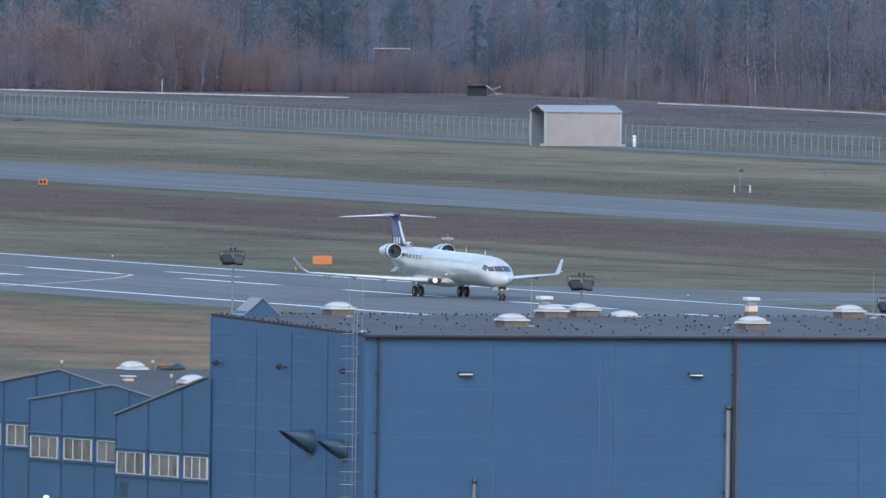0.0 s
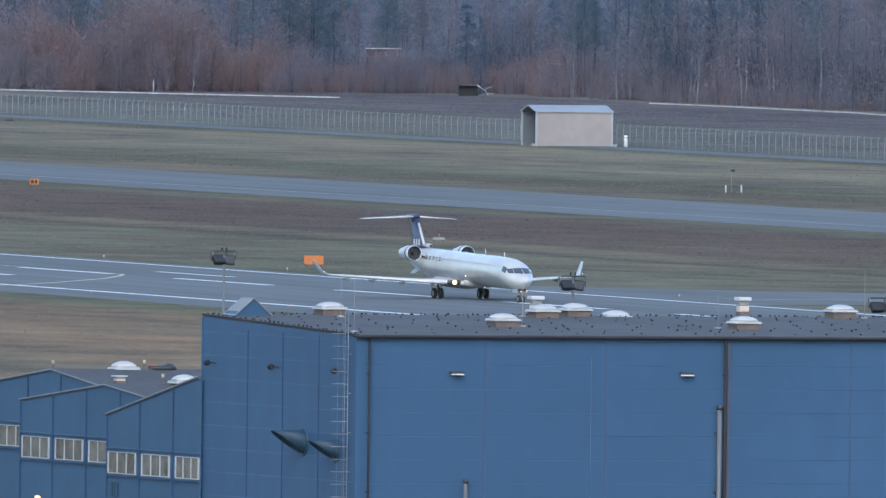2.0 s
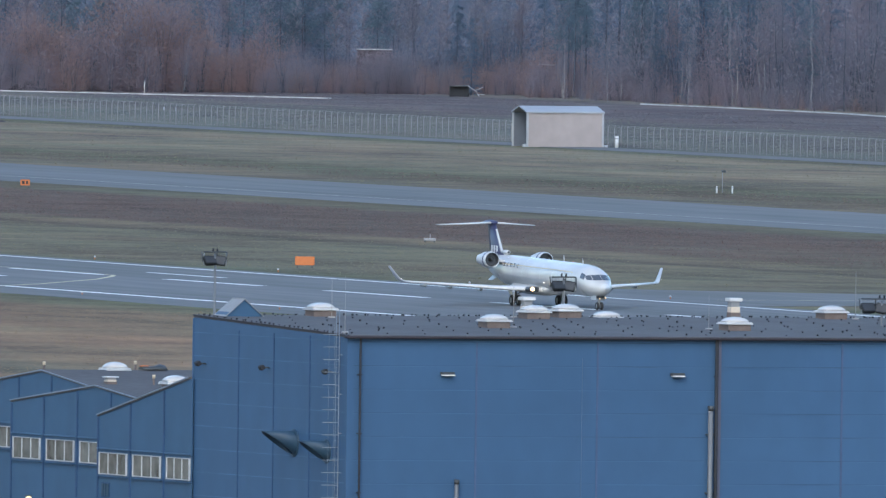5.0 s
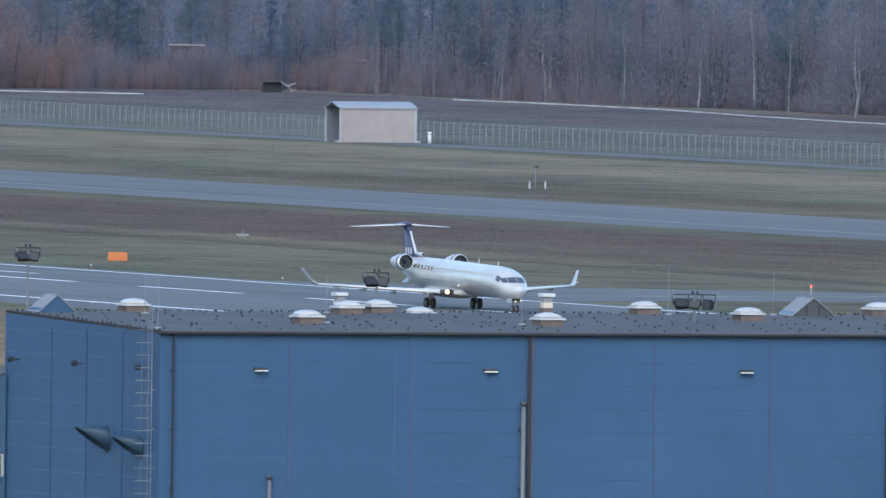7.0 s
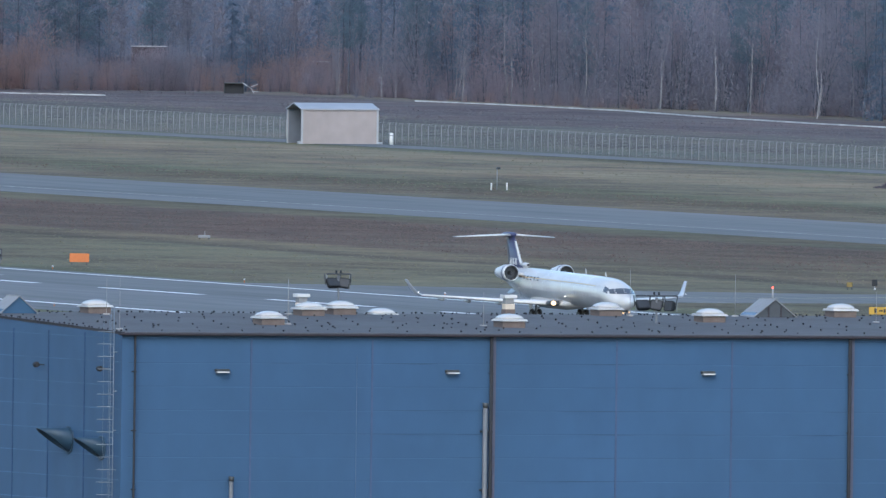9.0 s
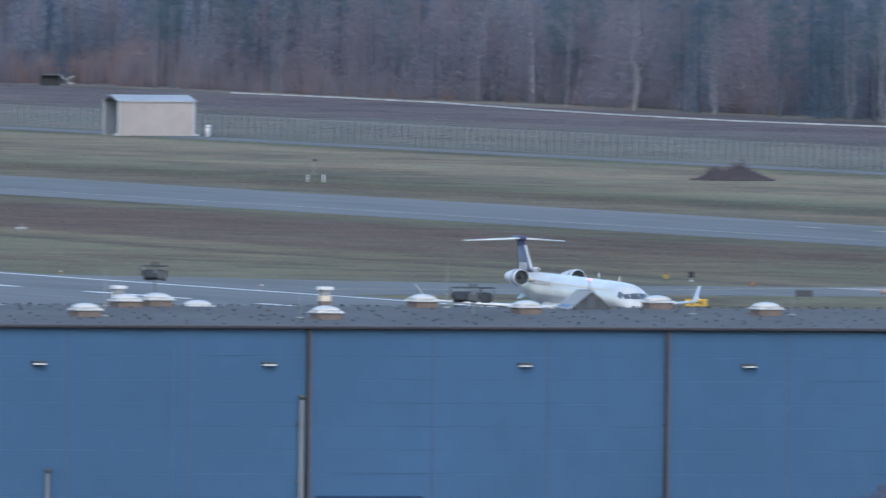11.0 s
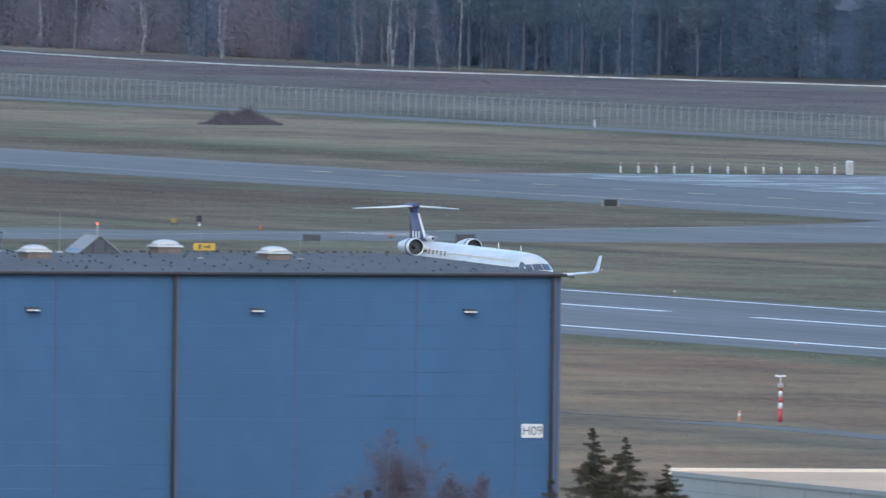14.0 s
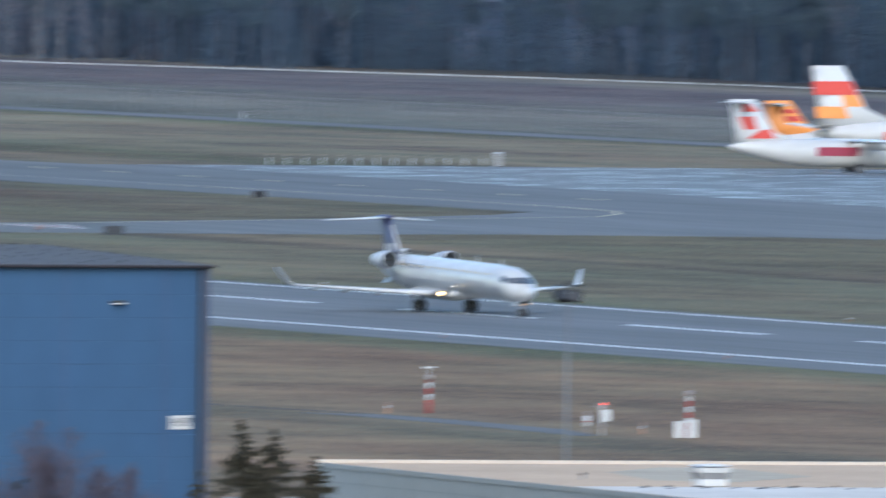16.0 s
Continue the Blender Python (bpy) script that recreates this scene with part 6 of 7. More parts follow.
# ---- guard rail, heap and small things at the wood ----
def make_far_edge():
    for name, pts in (("guard_rail", [(-1417, 491), (-1383, 492.5), (-1320, 491), (-1250, 482), (-1193, 477), (-1140, 475), (-1090, 480), (-1030, 494), (-973, 507), (-915, 515), (-847, 516), (-760, 516)]),
                      ("guard_rail", [(-1532, 412), (-1504, 427.5), (-1480, 440.5), (-1453, 455.5)])):
        g = thing(name, pose(0, 0, 0), "pale concrete kerb rail along the outer road", "guard rail", "outer kerb rails")
        for a, b in zip(pts, pts[1:]):
            bm = bmesh.new()
            d = (Vector(b) - Vector(a))
            q = Vector((-d.y, d.x)).normalized() * 0.15
            prism(bm, [(a[0] - q.x, a[1] - q.y), (b[0] - q.x, b[1] - q.y), (b[0] + q.x, b[1] + q.y), (a[0] + q.x, a[1] + q.y)], 0, 0.17)
            part("section", bm, M_KERB, g)
    rng = random.Random(8)
    for u, v, size, count, label in ((-592, 293.5, 1.0, 4200, "low heap of brown brush and soil in dry grass"), (-1521, 429.5, 0.7, 1500, "low overgrown earth mound beside the outer road"),
                                     (-1146, 318.4, 0.2, 120, "small heap of dark soil beside the perimeter road")):
        h = thing("brush_heap", pose(u, v, 0, 0, 0, 75), label, "brush heap", "brush heaps")
        h.scale = (size, size, size * 1.15)
        bm = bmesh.new()

        def swell(x, y):
            return (0.85 * math.exp(-((x + 2.0) / 1.1) ** 2) + 1.1 * math.exp(-((x - 0.7) / 1.4) ** 2) + 0.34 * math.exp(-((x - 2.7) / 1.4) ** 2)) * math.exp(-(y / 2.2) ** 2)
        rings = []
        for i in range(9):
            t = 1 - i / 8.3
            rings.append([(5.0 * t * math.cos(a), 3.2 * t * math.sin(a), swell(5.0 * t * math.cos(a), 3.2 * t * math.sin(a)) * (0.85 + 0.15 * math.sin(5 * a + i)) - 0.06) for a in [2 * math.pi * k / 30 for k in range(30)]])
        loft(bm, rings)
        part("soil", bm, M_SOIL, h)
        pts, f = [], []
        for i in range(count):
            a, r = rng.uniform(0, 6.283), math.sqrt(rng.random())
            x, y = 4.8 * r * math.cos(a), 3.0 * r * math.sin(a)
            z = swell(x, y) * rng.uniform(0.6, 1.0)
            ln = rng.uniform(0.2, 1.7) * (0.2 + 0.8 * swell(x, y))
            dx, dy = rng.uniform(-0.7, 0.7), rng.uniform(-0.7, 0.7)
            k = len(pts)
            pts += [(x - 0.04, y, z - 0.08), (x + 0.04, y + 0.02, z - 0.08), (x + dx * ln, y + dy * ln, z + ln * 0.7)]
            f.append((k, k + 1, k + 2))
        tagged(raw("brush", (pts, f), M_BRUSH, h), kind="stuff")
    lw = thing("low_shelter", pose(-1496, 487.9, 0.3, 0, 0, 73), "low dark open shelter with pale posts under bare trees", "shelter")
    bm = bmesh.new()
    box(bm, (-1.45, 0.0, 1.15), (1.45, 2.2, 1.3), 0.03)
    part("roof", bm, M_DARK, lw)
    bm = bmesh.new()
    box(bm, (-1.4, 0.9, -0.3), (1.4, 1.0, 1.15))
    part("rear_wall", bm, M_CAP, lw)
    for sx in (-1.4, 1.4):
        bm = bmesh.new()
        rod(bm, (sx, 0.05, -0.35), (sx, 0.05, 1.15), 0.05, n=6)
        part("post", bm, M_DARK, lw)
    bo = thing("fallen_mast", pose(-1493.4, 489.5, 0.1, 0, 0, 73), "pale grey mast lying broken beside a low shelter", "mast")
    for a, b in (((-1.0, 0, 1.5), (0.2, 0, 0.7)), ((0.0, 0, 0.85), (1.2, 0, 1.35)), ((0.4, 0, 0.25), (1.4, 0, 0.3)), ((0.2, 0, 0.7), (0.6, 0, 0.0))):
        bm = bmesh.new()
        rod(bm, a, b, 0.05, n=6)
        part("bar", bm, M_FRAME, bo)
    for u, z in ((-1141.0, 1.9), (-1146.5, 1.95)):
        k = thing("fence_plate", pose(u, 340.962, z), "small white notice plate on the wire fence", "sign", "fence notices")
        bm = bmesh.new()
        box(bm, (-0.14, -0.03, -0.2), (0.14, 0, 0.2), 0.01)
        part("plate", bm, M_FRAME, k)
        bm = bmesh.new()
        box(bm, (-0.1, -0.036, -0.06), (0.1, -0.03, 0.02))
        part("bar", bm, M_GREY, k)
    for u, v, hgt in ((-1559, 436, 2.3), (-1502, 442, 1.7), (-1560, 439, 1.6), (-1395, 520, 1.4)):
        k = thing("marker_post", pose(u, v, 0), "thin pale post beside the outer road", "post", "outer road posts")
        bm = bmesh.new()
        rod(bm, (0, 0, -0.1), (0, 0, hgt), 0.09, n=8)
        part("pole", bm, M_KERB, k)
        bm = bmesh.new()
        rod(bm, (0, 0, hgt), (0, 0, hgt + 0.12), 0.11, n=8)
        part("cap", bm, M_SHED, k)
    for u, v, z, w in ((-1536, 487, 6.3, 5.2), (-1535, 513, 4.3, 2.2)):
        c = thing("cabin", pose(u, v, 0, 0, 0, 73), "brown cabin with a pale roof edge among bare trees", "cabin", "cabins in the wood")
        bm = bmesh.new()
        box(bm, (-w / 2, 0, 0), (w / 2, 4, z))
        part("wall", bm, M_CABIN, c)
        bm = bmesh.new()
        box(bm, (-w / 2 - 0.1, -0.25, z), (w / 2 + 0.1, 4.2, z + 0.12), 0.02)
        part("roof", bm, M_KERB, c)


make_roof_fittings()
make_wall_fittings()
make_workshops()
make_masts()
make_near_building()
make_field_fixtures()
make_parked()


# ---- woods ----
def tree_geometry(rng, kind, hgt, dense=1.0, spread=1.0):
    """Trunk and crown of one leafless tree as (vertices, faces) pairs."""
    tv, tf, cv, cf = [], [], [], []

    def stem(points, radii, n=5):
        k = len(tv)
        for p, r in zip(points, radii):
            for i in range(n):
                tv.append((p[0] + r * math.cos(2 * math.pi * i / n), p[1] + r * math.sin(2 * math.pi * i / n), p[2]))
        for j in range(len(points) - 1):
            for i in range(n):
                a, b = k + j * n + i, k + j * n + (i + 1) % n
                tf.append((a, b, b + n))
                tf.append((a, b + n, a + n))

    def blade(a, b, w):
        d = b - a
        s = d.cross(Vector((rng.uniform(-1, 1), rng.uniform(-1, 1), rng.uniform(-1, 1))))
        s = s.normalized() * w if s.length > 1e-6 else Vector((w, 0, 0))
        k = len(cv)
        cv.extend(((a - s)[:], (a + s)[:], b[:]))
        cf.append((k, k + 1, k + 2))

    bend = 0.34 if kind == "birch" else 0.14
    lean = Vector((rng.uniform(-4 * bend, 4 * bend), rng.uniform(-4 * bend, 4 * bend), 0))
    for s in range(rng.choice((1, 2, 2) if kind == "birch" else (1, 1, 2))):
        base = Vector((0.5 * s, 0.3 * s, 0))
        top = base * 2.5 + lean + Vector((0, 0, hgt * rng.uniform(0.7, 1) if s else hgt))
        r0 = (0.0043 * hgt + 0.012) * (0.9 if kind == "birch" else 1)
        pts = [base + (top - base) * i / 6 + (Vector((rng.uniform(-bend, bend), rng.uniform(-bend, bend), 0)) if 0 < i < 6 else Vector((0, 0, -0.1 if not i else 0))) for i in range(7)]
        stem(pts, [r0 * (1.03 - i / 6) for i in range(7)])
        lo = rng.uniform(0.25, 0.4)
        nb = int(38 * dense)
        for b in range(nb):
            t = lo + (1 - lo) * (b + rng.random()) / nb
            o = base.lerp(top, t)
            a = rng.uniform(0, 2 * math.pi)
            ln = spread * hgt * 0.2 * (1.12 - 0.85 * t) * rng.uniform(0.55, 1.25)
            d = Vector((math.cos(a), math.sin(a), rng.uniform(0.5, 1.5))).normalized()
            e = o + d * ln
            blade(o, e, r0 * 0.3)
            for k in range(int(20 * dense)):
                p = o.lerp(e, rng.uniform(0.12, 1.0))
                dd = (d + Vector((rng.uniform(-1.5, 1.5), rng.uniform(-1.5, 1.5), rng.uniform(-0.8, 1.0)))).normalized()
                blade(p, p + dd * rng.uniform(0.3, 1.0) * ln * 0.5, rng.uniform(0.012, 0.028) * (hgt / 16 + 0.4) / dense ** 1.6)
    return (tv, tf), (cv, cf)


def raw_triangles(name, verts, faces, mat, parent):
    """One mesh from arrays of points and triangles."""
    me = bpy.data.meshes.new(name)
    me.vertices.add(len(verts))
    me.vertices.foreach_set("co", verts.astype(np.float32).ravel())
    me.loops.add(faces.size)
    me.loops.foreach_set("vertex_index", faces.astype(np.int32).ravel())
    me.polygons.add(len(faces))
    me.polygons.foreach_set("loop_start", np.arange(0, faces.size, 3, dtype=np.int32))
    me.update(calc_edges=True)
    me.materials.append(mat)
    ob = new(name, me)
    ob.parent = parent
    return tagged(ob, kind="stuff")


def strew(points, ways, lengths, widths, r):
    """Thin three-cornered blades from points along ways, as (vertices, faces)."""
    n = len(points)
    ways = ways / np.maximum(np.linalg.norm(ways, axis=1, keepdims=True), 1e-6)
    side = np.cross(ways, r.normal(size=(n, 3)))
    side = side / np.maximum(np.linalg.norm(side, axis=1, keepdims=True), 1e-6) * widths[:, None]
    v = np.stack((points - side, points + side, points + ways * lengths[:, None]), 1).reshape(-1, 3)
    return v, np.arange(n * 3).reshape(-1, 3)


def poles(lines, r0, n=5):
    """Tapered stems through rows of points, as (vertices, faces)."""
    vs, fs, k = [], [], 0
    for pts, rad in zip(lines, r0):
        m = len(pts)
        for i, p in enumerate(pts):
            q = rad * (1.04 - i / (m - 1))
            vs += [(p[0] + q * math.cos(2 * math.pi * j / n), p[1] + q * math.sin(2 * math.pi * j / n), p[2]) for j in range(n)]
        for i in range(m - 1):
            for j in range(n):
                a, b = k + i * n + j, k + i * n + (j + 1) % n
                fs += [(a, b, b + n), (a, b + n, a + n)]
        k += m * n
    return np.array(vs), np.array(fs)


def thicket_geometry(seed, hgt, wide, count):
    """A rounded leafless bush: thin stems from the ground and a lumpy dome of fine twigs."""
    r = np.random.default_rng(seed)
    a, el = r.uniform(0, 2 * np.pi, count), np.arcsin(r.uniform(-0.1, 1, count))
    d = np.stack((np.cos(el) * np.cos(a), np.cos(el) * np.sin(a), np.sin(el)), 1)
    f = r.random(count) ** 0.42
    lump = 1 + 0.22 * np.sin(3 * a + seed) * np.cos(2.5 * el + seed) + 0.12 * np.sin(7 * a + 5 * el)
    p = d * (f * lump)[:, None] * np.array([wide, wide, hgt * 0.88])
    p[:, 2] = np.abs(p[:, 2]) + 0.15 * hgt * r.random(count) * (f > 0.5)
    ways = d * 0.5 + np.array([0, 0, 0.35]) + r.normal(size=(count, 3)) * 0.75
    crown = strew(p, ways, r.uniform(0.2, 0.6, count) * (0.5 + hgt / 14), r.uniform(0.016, 0.036, count), r)
    lines = []
    for k in range(9):
        t, b = r.uniform(0, 2 * np.pi), r.uniform(0, 0.5)
        top = np.array([wide * 0.7 * math.cos(t) * r.uniform(0.2, 1), wide * 0.7 * math.sin(t) * r.uniform(0.2, 1), hgt * r.uniform(0.6, 0.95)])
        lines.append([(b * math.cos(t), b * math.sin(t), -0.1), tuple(top * np.array([0.4, 0.4, 0.5])), tuple(top)])
    return poles(lines, [0.045] * 9), crown


def conifer_geometry(seed, kind, hgt, wide, count, bough=26, fine=1.0):
    """A spruce in drooping tiers, or a pine with a bare lower trunk and rounded clumps."""
    r = np.random.default_rng(seed)
    if kind == "spruce":
        nb = count // bough
        z = hgt * (0.03 + 0.97 * r.random(nb) ** (1.25 if fine == 1 else 0.92))
        a = r.uniform(0, 2 * np.pi, nb)
        far = fine == 1
        ln = wide * (1 - z / hgt) ** (0.8 if far else 0.95) * r.uniform(0.6 if far else 0.4, 1.15, nb) + (0.15 if far else 0.05)
        j = np.repeat(np.arange(nb), bough)
        t = r.random(len(j)) ** 0.7
        out = np.stack((np.cos(a), np.sin(a), np.zeros(nb)), 1)[j]
        p = out * (ln[j] * t)[:, None]
        p[:, 2] = z[j] - ln[j] * (0.38 * t ** 1.3 if far else 0.42 * t - 0.3 * t ** 3)
        p += r.normal(size=p.shape) * np.array([0.16, 0.16, 0.07]) * (0.15 + 0.85 * fine) * (1 if far else np.clip((hgt - z[j]) / 1.6, 0.25, 1)[:, None]) * (1 + ln[j] * (1 - t) * 0.4)[:, None]
        ways = out * 0.6 + r.normal(size=p.shape) * 0.55 + np.array([0, 0, -0.35])
    else:
        nc = 52
        zc = hgt * r.uniform(0.38, 1.0, nc)
        q = np.sin(np.pi * np.clip((zc / hgt - 0.3) / 0.75, 0.05, 1)) ** 0.6 * wide
        a = r.uniform(0, 2 * np.pi, nc)
        c = np.stack((np.cos(a) * q * r.random(nc) ** 0.5, np.sin(a) * q * r.random(nc) ** 0.5, zc), 1)
        j = r.integers(0, nc, count)
        g = r.normal(size=(count, 3))
        g = g / np.linalg.norm(g, axis=1, keepdims=True) * (r.random(count) ** 0.4)[:, None]
        p = c[j] + g * np.array([0.95, 0.95, 0.55])
        ways = g * 0.7 + r.normal(size=(count, 3)) * 0.5 + np.array([0, 0, 0.3])
    tip = 1.0 if fine == 1 else np.clip((hgt - p[:, 2]) / 1.6, 0.3, 1)
    crown = strew(p, ways, r.uniform(0.22, 0.6, len(p)) * tip * (0.4 + 0.6 * fine), r.uniform(0.022, 0.06, len(p)) * fine, r)
    return poles([[(0, 0, -0.1), (r.uniform(-0.2, 0.2), 0, hgt * 0.5), (0, 0, hgt)]], [0.011 * hgt]), crown


def birch_geometry(seed, hgt, wide):
    """A slim leafless birch: ascending limbs and a veil of fine twigs."""
    r = np.random.default_rng(seed)
    nb, per = 150, 96
    z = hgt * (0.32 + 0.675 * r.random(nb) ** 0.85)
    a = r.uniform(0, 2 * np.pi, nb)
    taper = np.clip((hgt - z) / 2.2, 0.12, 1)
    ln = (wide * (hgt - z) ** 0.9 * 0.74 + 0.03) * r.uniform(0.4, 1.2, nb)
    d = np.stack((np.cos(a), np.sin(a), r.uniform(0.5, 1.6, nb)), 1)
    d /= np.linalg.norm(d, axis=1, keepdims=True)
    axis = np.stack((0.12 * np.sin(z * 0.7 + seed), 0.12 * np.cos(z * 0.5 + seed), z), 1)
    limbs = strew(axis, d, ln, np.full(nb, 0.011), r)
    j = r.choice(nb, nb * per, p=ln ** 0.75 / np.sum(ln ** 0.75))
    t = r.uniform(0.02, 1.0, len(j)) ** 0.6
    p = axis[j] + d[j] * (ln[j] * t)[:, None] + r.normal(size=(len(j), 3)) * 0.15 * taper[j][:, None]
    twigs = strew(p, d[j] * 0.7 + r.normal(size=p.shape) * 0.6, r.uniform(0.12, 0.42, len(j)) * (0.35 + 0.65 * taper[j]), r.uniform(0.0045, 0.009, len(j)), r)
    crown = (np.concatenate((limbs[0], twigs[0])), np.concatenate((limbs[1], twigs[1] + len(limbs[0]))))
    zs = np.linspace(-0.1, hgt, 9)
    trunk = poles([[(0.12 * math.sin(q * 0.7 + seed), 0.12 * math.cos(q * 0.5 + seed), q) for q in zs]], [0.0065 * hgt], 8)
    return trunk, crown


# the bark and crown colours here already hold the blue-grey haze
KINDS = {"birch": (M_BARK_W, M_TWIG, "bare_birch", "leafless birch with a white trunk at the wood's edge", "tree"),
         "bare": (M_BARK, M_TWIG, "bare_tree", "leafless tree in haze-grey colour at the wood's edge", "tree"),
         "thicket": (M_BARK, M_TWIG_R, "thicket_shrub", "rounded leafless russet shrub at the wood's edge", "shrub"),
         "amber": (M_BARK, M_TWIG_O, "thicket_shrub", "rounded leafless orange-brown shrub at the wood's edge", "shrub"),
         "spruce": (M_BARK, M_NEEDLE, "spruce", "spruce at the wood's edge, its needles coloured hazy blue", "tree"),
         "pine": (M_BARK, M_NEEDLE_G, "pine", "pine with a bare lower trunk and haze-blue needles", "tree")}


def make_woods():
    rng = random.Random(4)
    protos = {k: [tree_geometry(rng, k, h, d, w) for h in hs] for k, hs, d, w in (("birch", (17, 19, 15), 1.0, 0.8), ("bare", (18, 16, 20), 1.25, 1.0))}
    protos["thicket"] = [thicket_geometry(i, h, w, 2900) for i, (h, w) in enumerate(((7.0, 3.3), (6.0, 3.6), (8.2, 3.1)))]
    protos["amber"] = [thicket_geometry(i + 10, h, w, 2900) for i, (h, w) in enumerate(((7.6, 3.2), (6.6, 3.7), (8.8, 3.3)))]
    protos["spruce"] = [conifer_geometry(i + 20, "spruce", h, w, 4200) for i, (h, w) in enumerate(((19, 3.3), (21, 3.6), (16, 2.9)))]
    protos["pine"] = [conifer_geometry(i + 30, "pine", h, w, 3700) for i, (h, w) in enumerate(((17, 2.7), (19, 3.0), (15, 2.6)))]
    protos["sapling"] = [conifer_geometry(i + 40, "spruce", h, 2.0, 1300) for i, h in enumerate((5.0, 6.0, 4.2))]
    near = {}

    def plant(kind, i, x, y, s=1.0):
        key = (kind, i)
        bark, leaf, nm, lab, cat = KINDS[kind]
        m = pose(x, y, 0, 0, 0, rng.uniform(0, 360))
        if key not in near:
            t = thing(nm, m, lab, cat, "plants at the wood's edge")
            raw("trunk", protos[kind][i][0], bark, t)
            raw("crown", protos[kind][i][1], leaf, t)
            near[key] = t
        else:
            t = copy_thing(near[key], m)
        t.scale = (s, s, s)

    arrays = {k: [tuple(np.array(q) for q in (*a, *b)) for a, b in v] for k, v in protos.items()}
    heap = {}
    crowns = {"birch": ("twigs",), "bare": ("twigs", "russet_twigs", "russet_twigs"), "thicket": ("russet_twigs", "twigs"), "amber": ("orange_twigs",), "spruce": ("needles",), "pine": ("pine_needles",)}

    def mass(kind, x, y, s, crown=None):
        a = rng.uniform(0, 2 * math.pi)
        rot = np.array([[math.cos(a), math.sin(a), 0], [-math.sin(a), math.cos(a), 0], [0, 0, 1]]) * s
        tv, tf, cv, cf = arrays[kind][rng.randrange(3)]
        for key, v, f in (("birch_trunks" if kind == "birch" else "trunks", tv, tf), (crown or rng.choice(crowns[kind]), cv, cf)):
            h = heap.setdefault(key, [[], [], 0])
            h[0].append(v @ rot + np.array([x, y, 0]))
            h[1].append(f + h[2])
            h[2] += len(v)

    # birches and conifers that stand out
    for k, u, v, s in (("birch", -1399, 499, 1.0), ("birch", -1465, 494, 0.5), ("birch", -1471, 496, 0.55), ("birch", -1443, 496, 0.5), ("birch", -1446, 495, 0.55), ("birch", -1454, 495, 0.6),
                       ("birch", -1437, 503, 0.9), ("birch", -1405, 505, 0.95), ("birch", -1513, 508, 0.6), ("birch", -1516, 452, 0.55), ("pine", -1508, 508, 0.95), ("pine", -1512, 512, 1.0),
                       ("spruce", -1520, 497, 0.7), ("spruce", -1458, 506, 0.45), ("pine", -1462, 508, 0.6), ("birch", -1100.4, 492, 1.1), ("birch", -1097, 488, 0.7), 
                       ("birch", -1118, 491, 1.0), ("birch", -1128, 492, 1.05), ("birch", -1290, 500, 1.0), ("birch", -1251, 497, 1.05), ("birch", -1215, 497, 1.0),
                       ("birch", -1417, 498, 0.85), ("birch", -1366, 500, 1.0), ("birch", -1340, 503, 0.9), ("birch", -1318, 504, 1.0),
                       ("birch", -1152, 495, 0.9), ("birch", -1140, 496, 1.0), ("pine", -1405, 512, 0.85), ("pine", -1330, 514, 0.9)):
        plant(k, rng.randrange(3), u, v, s)
    # the edge: thickets in the west, bare trees in the middle, conifers in the east
    for i in range(126):
        u = -1510 + 5.4 * i
        if u < -1400:
            kind, edge, s = rng.choices(("thicket", "bare", "amber"), (6, 1, 1))[0], 498, rng.uniform(0.55, 0.85)
        elif u < -1190 + rng.uniform(-40, 40):
            kind, edge, s = rng.choices(("thicket", "bare", "birch", "pine"), (2.2, 5, 0.5, 0.25))[0], 499 if u < -1345 else 507, rng.uniform(0.6, 1.05)
            s *= 0.55 if kind == "thicket" else 1
        else:
            kind, edge, s = rng.choices(("spruce", "pine", "bare", "birch"), (4, 5, 0.4, 0.4))[0], 496 if u < -1050 else 526, rng.uniform(0.85, 1.1)
        plant(kind, rng.randrange(3), u + rng.uniform(-2.5, 2.5), edge + rng.uniform(2, 10), s)
    for row in range(5):
        for i in range(104):
            u = -1515 + 6.4 * i + rng.uniform(-3, 3)
            east = u > -1190 + rng.uniform(-55, 45)
            if east and row > 3:
                continue
            kind = rng.choices(("birch", "bare", "spruce", "pine"), (0.25, 0.3, 5, 5) if east else (((0.3, 2.5, 2.2, 2.2) if u < -1425 else (0.3, 6, 0.4, 0.5)) if row < 3 else (0.3, 4.5, 1.8, 1.8)))[0]
            if kind == "bare" and not east and rng.random() < 0.6:
                mass("thicket", u, 509 + row * 8 + rng.uniform(-3, 3), rng.uniform(1.5, 2.3), rng.choice(("twigs", "twigs", "russet_twigs")))
                continue
            mass(kind, u, (509 if u < -1050 else 534) + row * 8 + rng.uniform(-3, 3), rng.uniform(0.85, 1.2) + 0.03 * row)
    for i in range(110):
        u = -1510 + 4.2 * i + rng.uniform(-2, 2)
        if u < -1180:
            mass("thicket", u, (503 if u < -1345 else 510) + rng.uniform(0, 14), rng.uniform(0.4, 0.8) * (1.25 if u < -1420 else 0.9))
    for i in range(90):
        u = -1505 + 5.0 * i + rng.uniform(-2.5, 2.5)
        if u > -1130:
            break
        back = 9 if u > -1345 else 0
        mass("thicket", u, 499 + back + rng.uniform(0, 6), rng.uniform(0.28, 0.5))
        mass("thicket", u, 497 + back + rng.uniform(-3, 6), rng.uniform(0.1, 0.3), rng.choice(("twigs", "russet_twigs", "orange_twigs")))
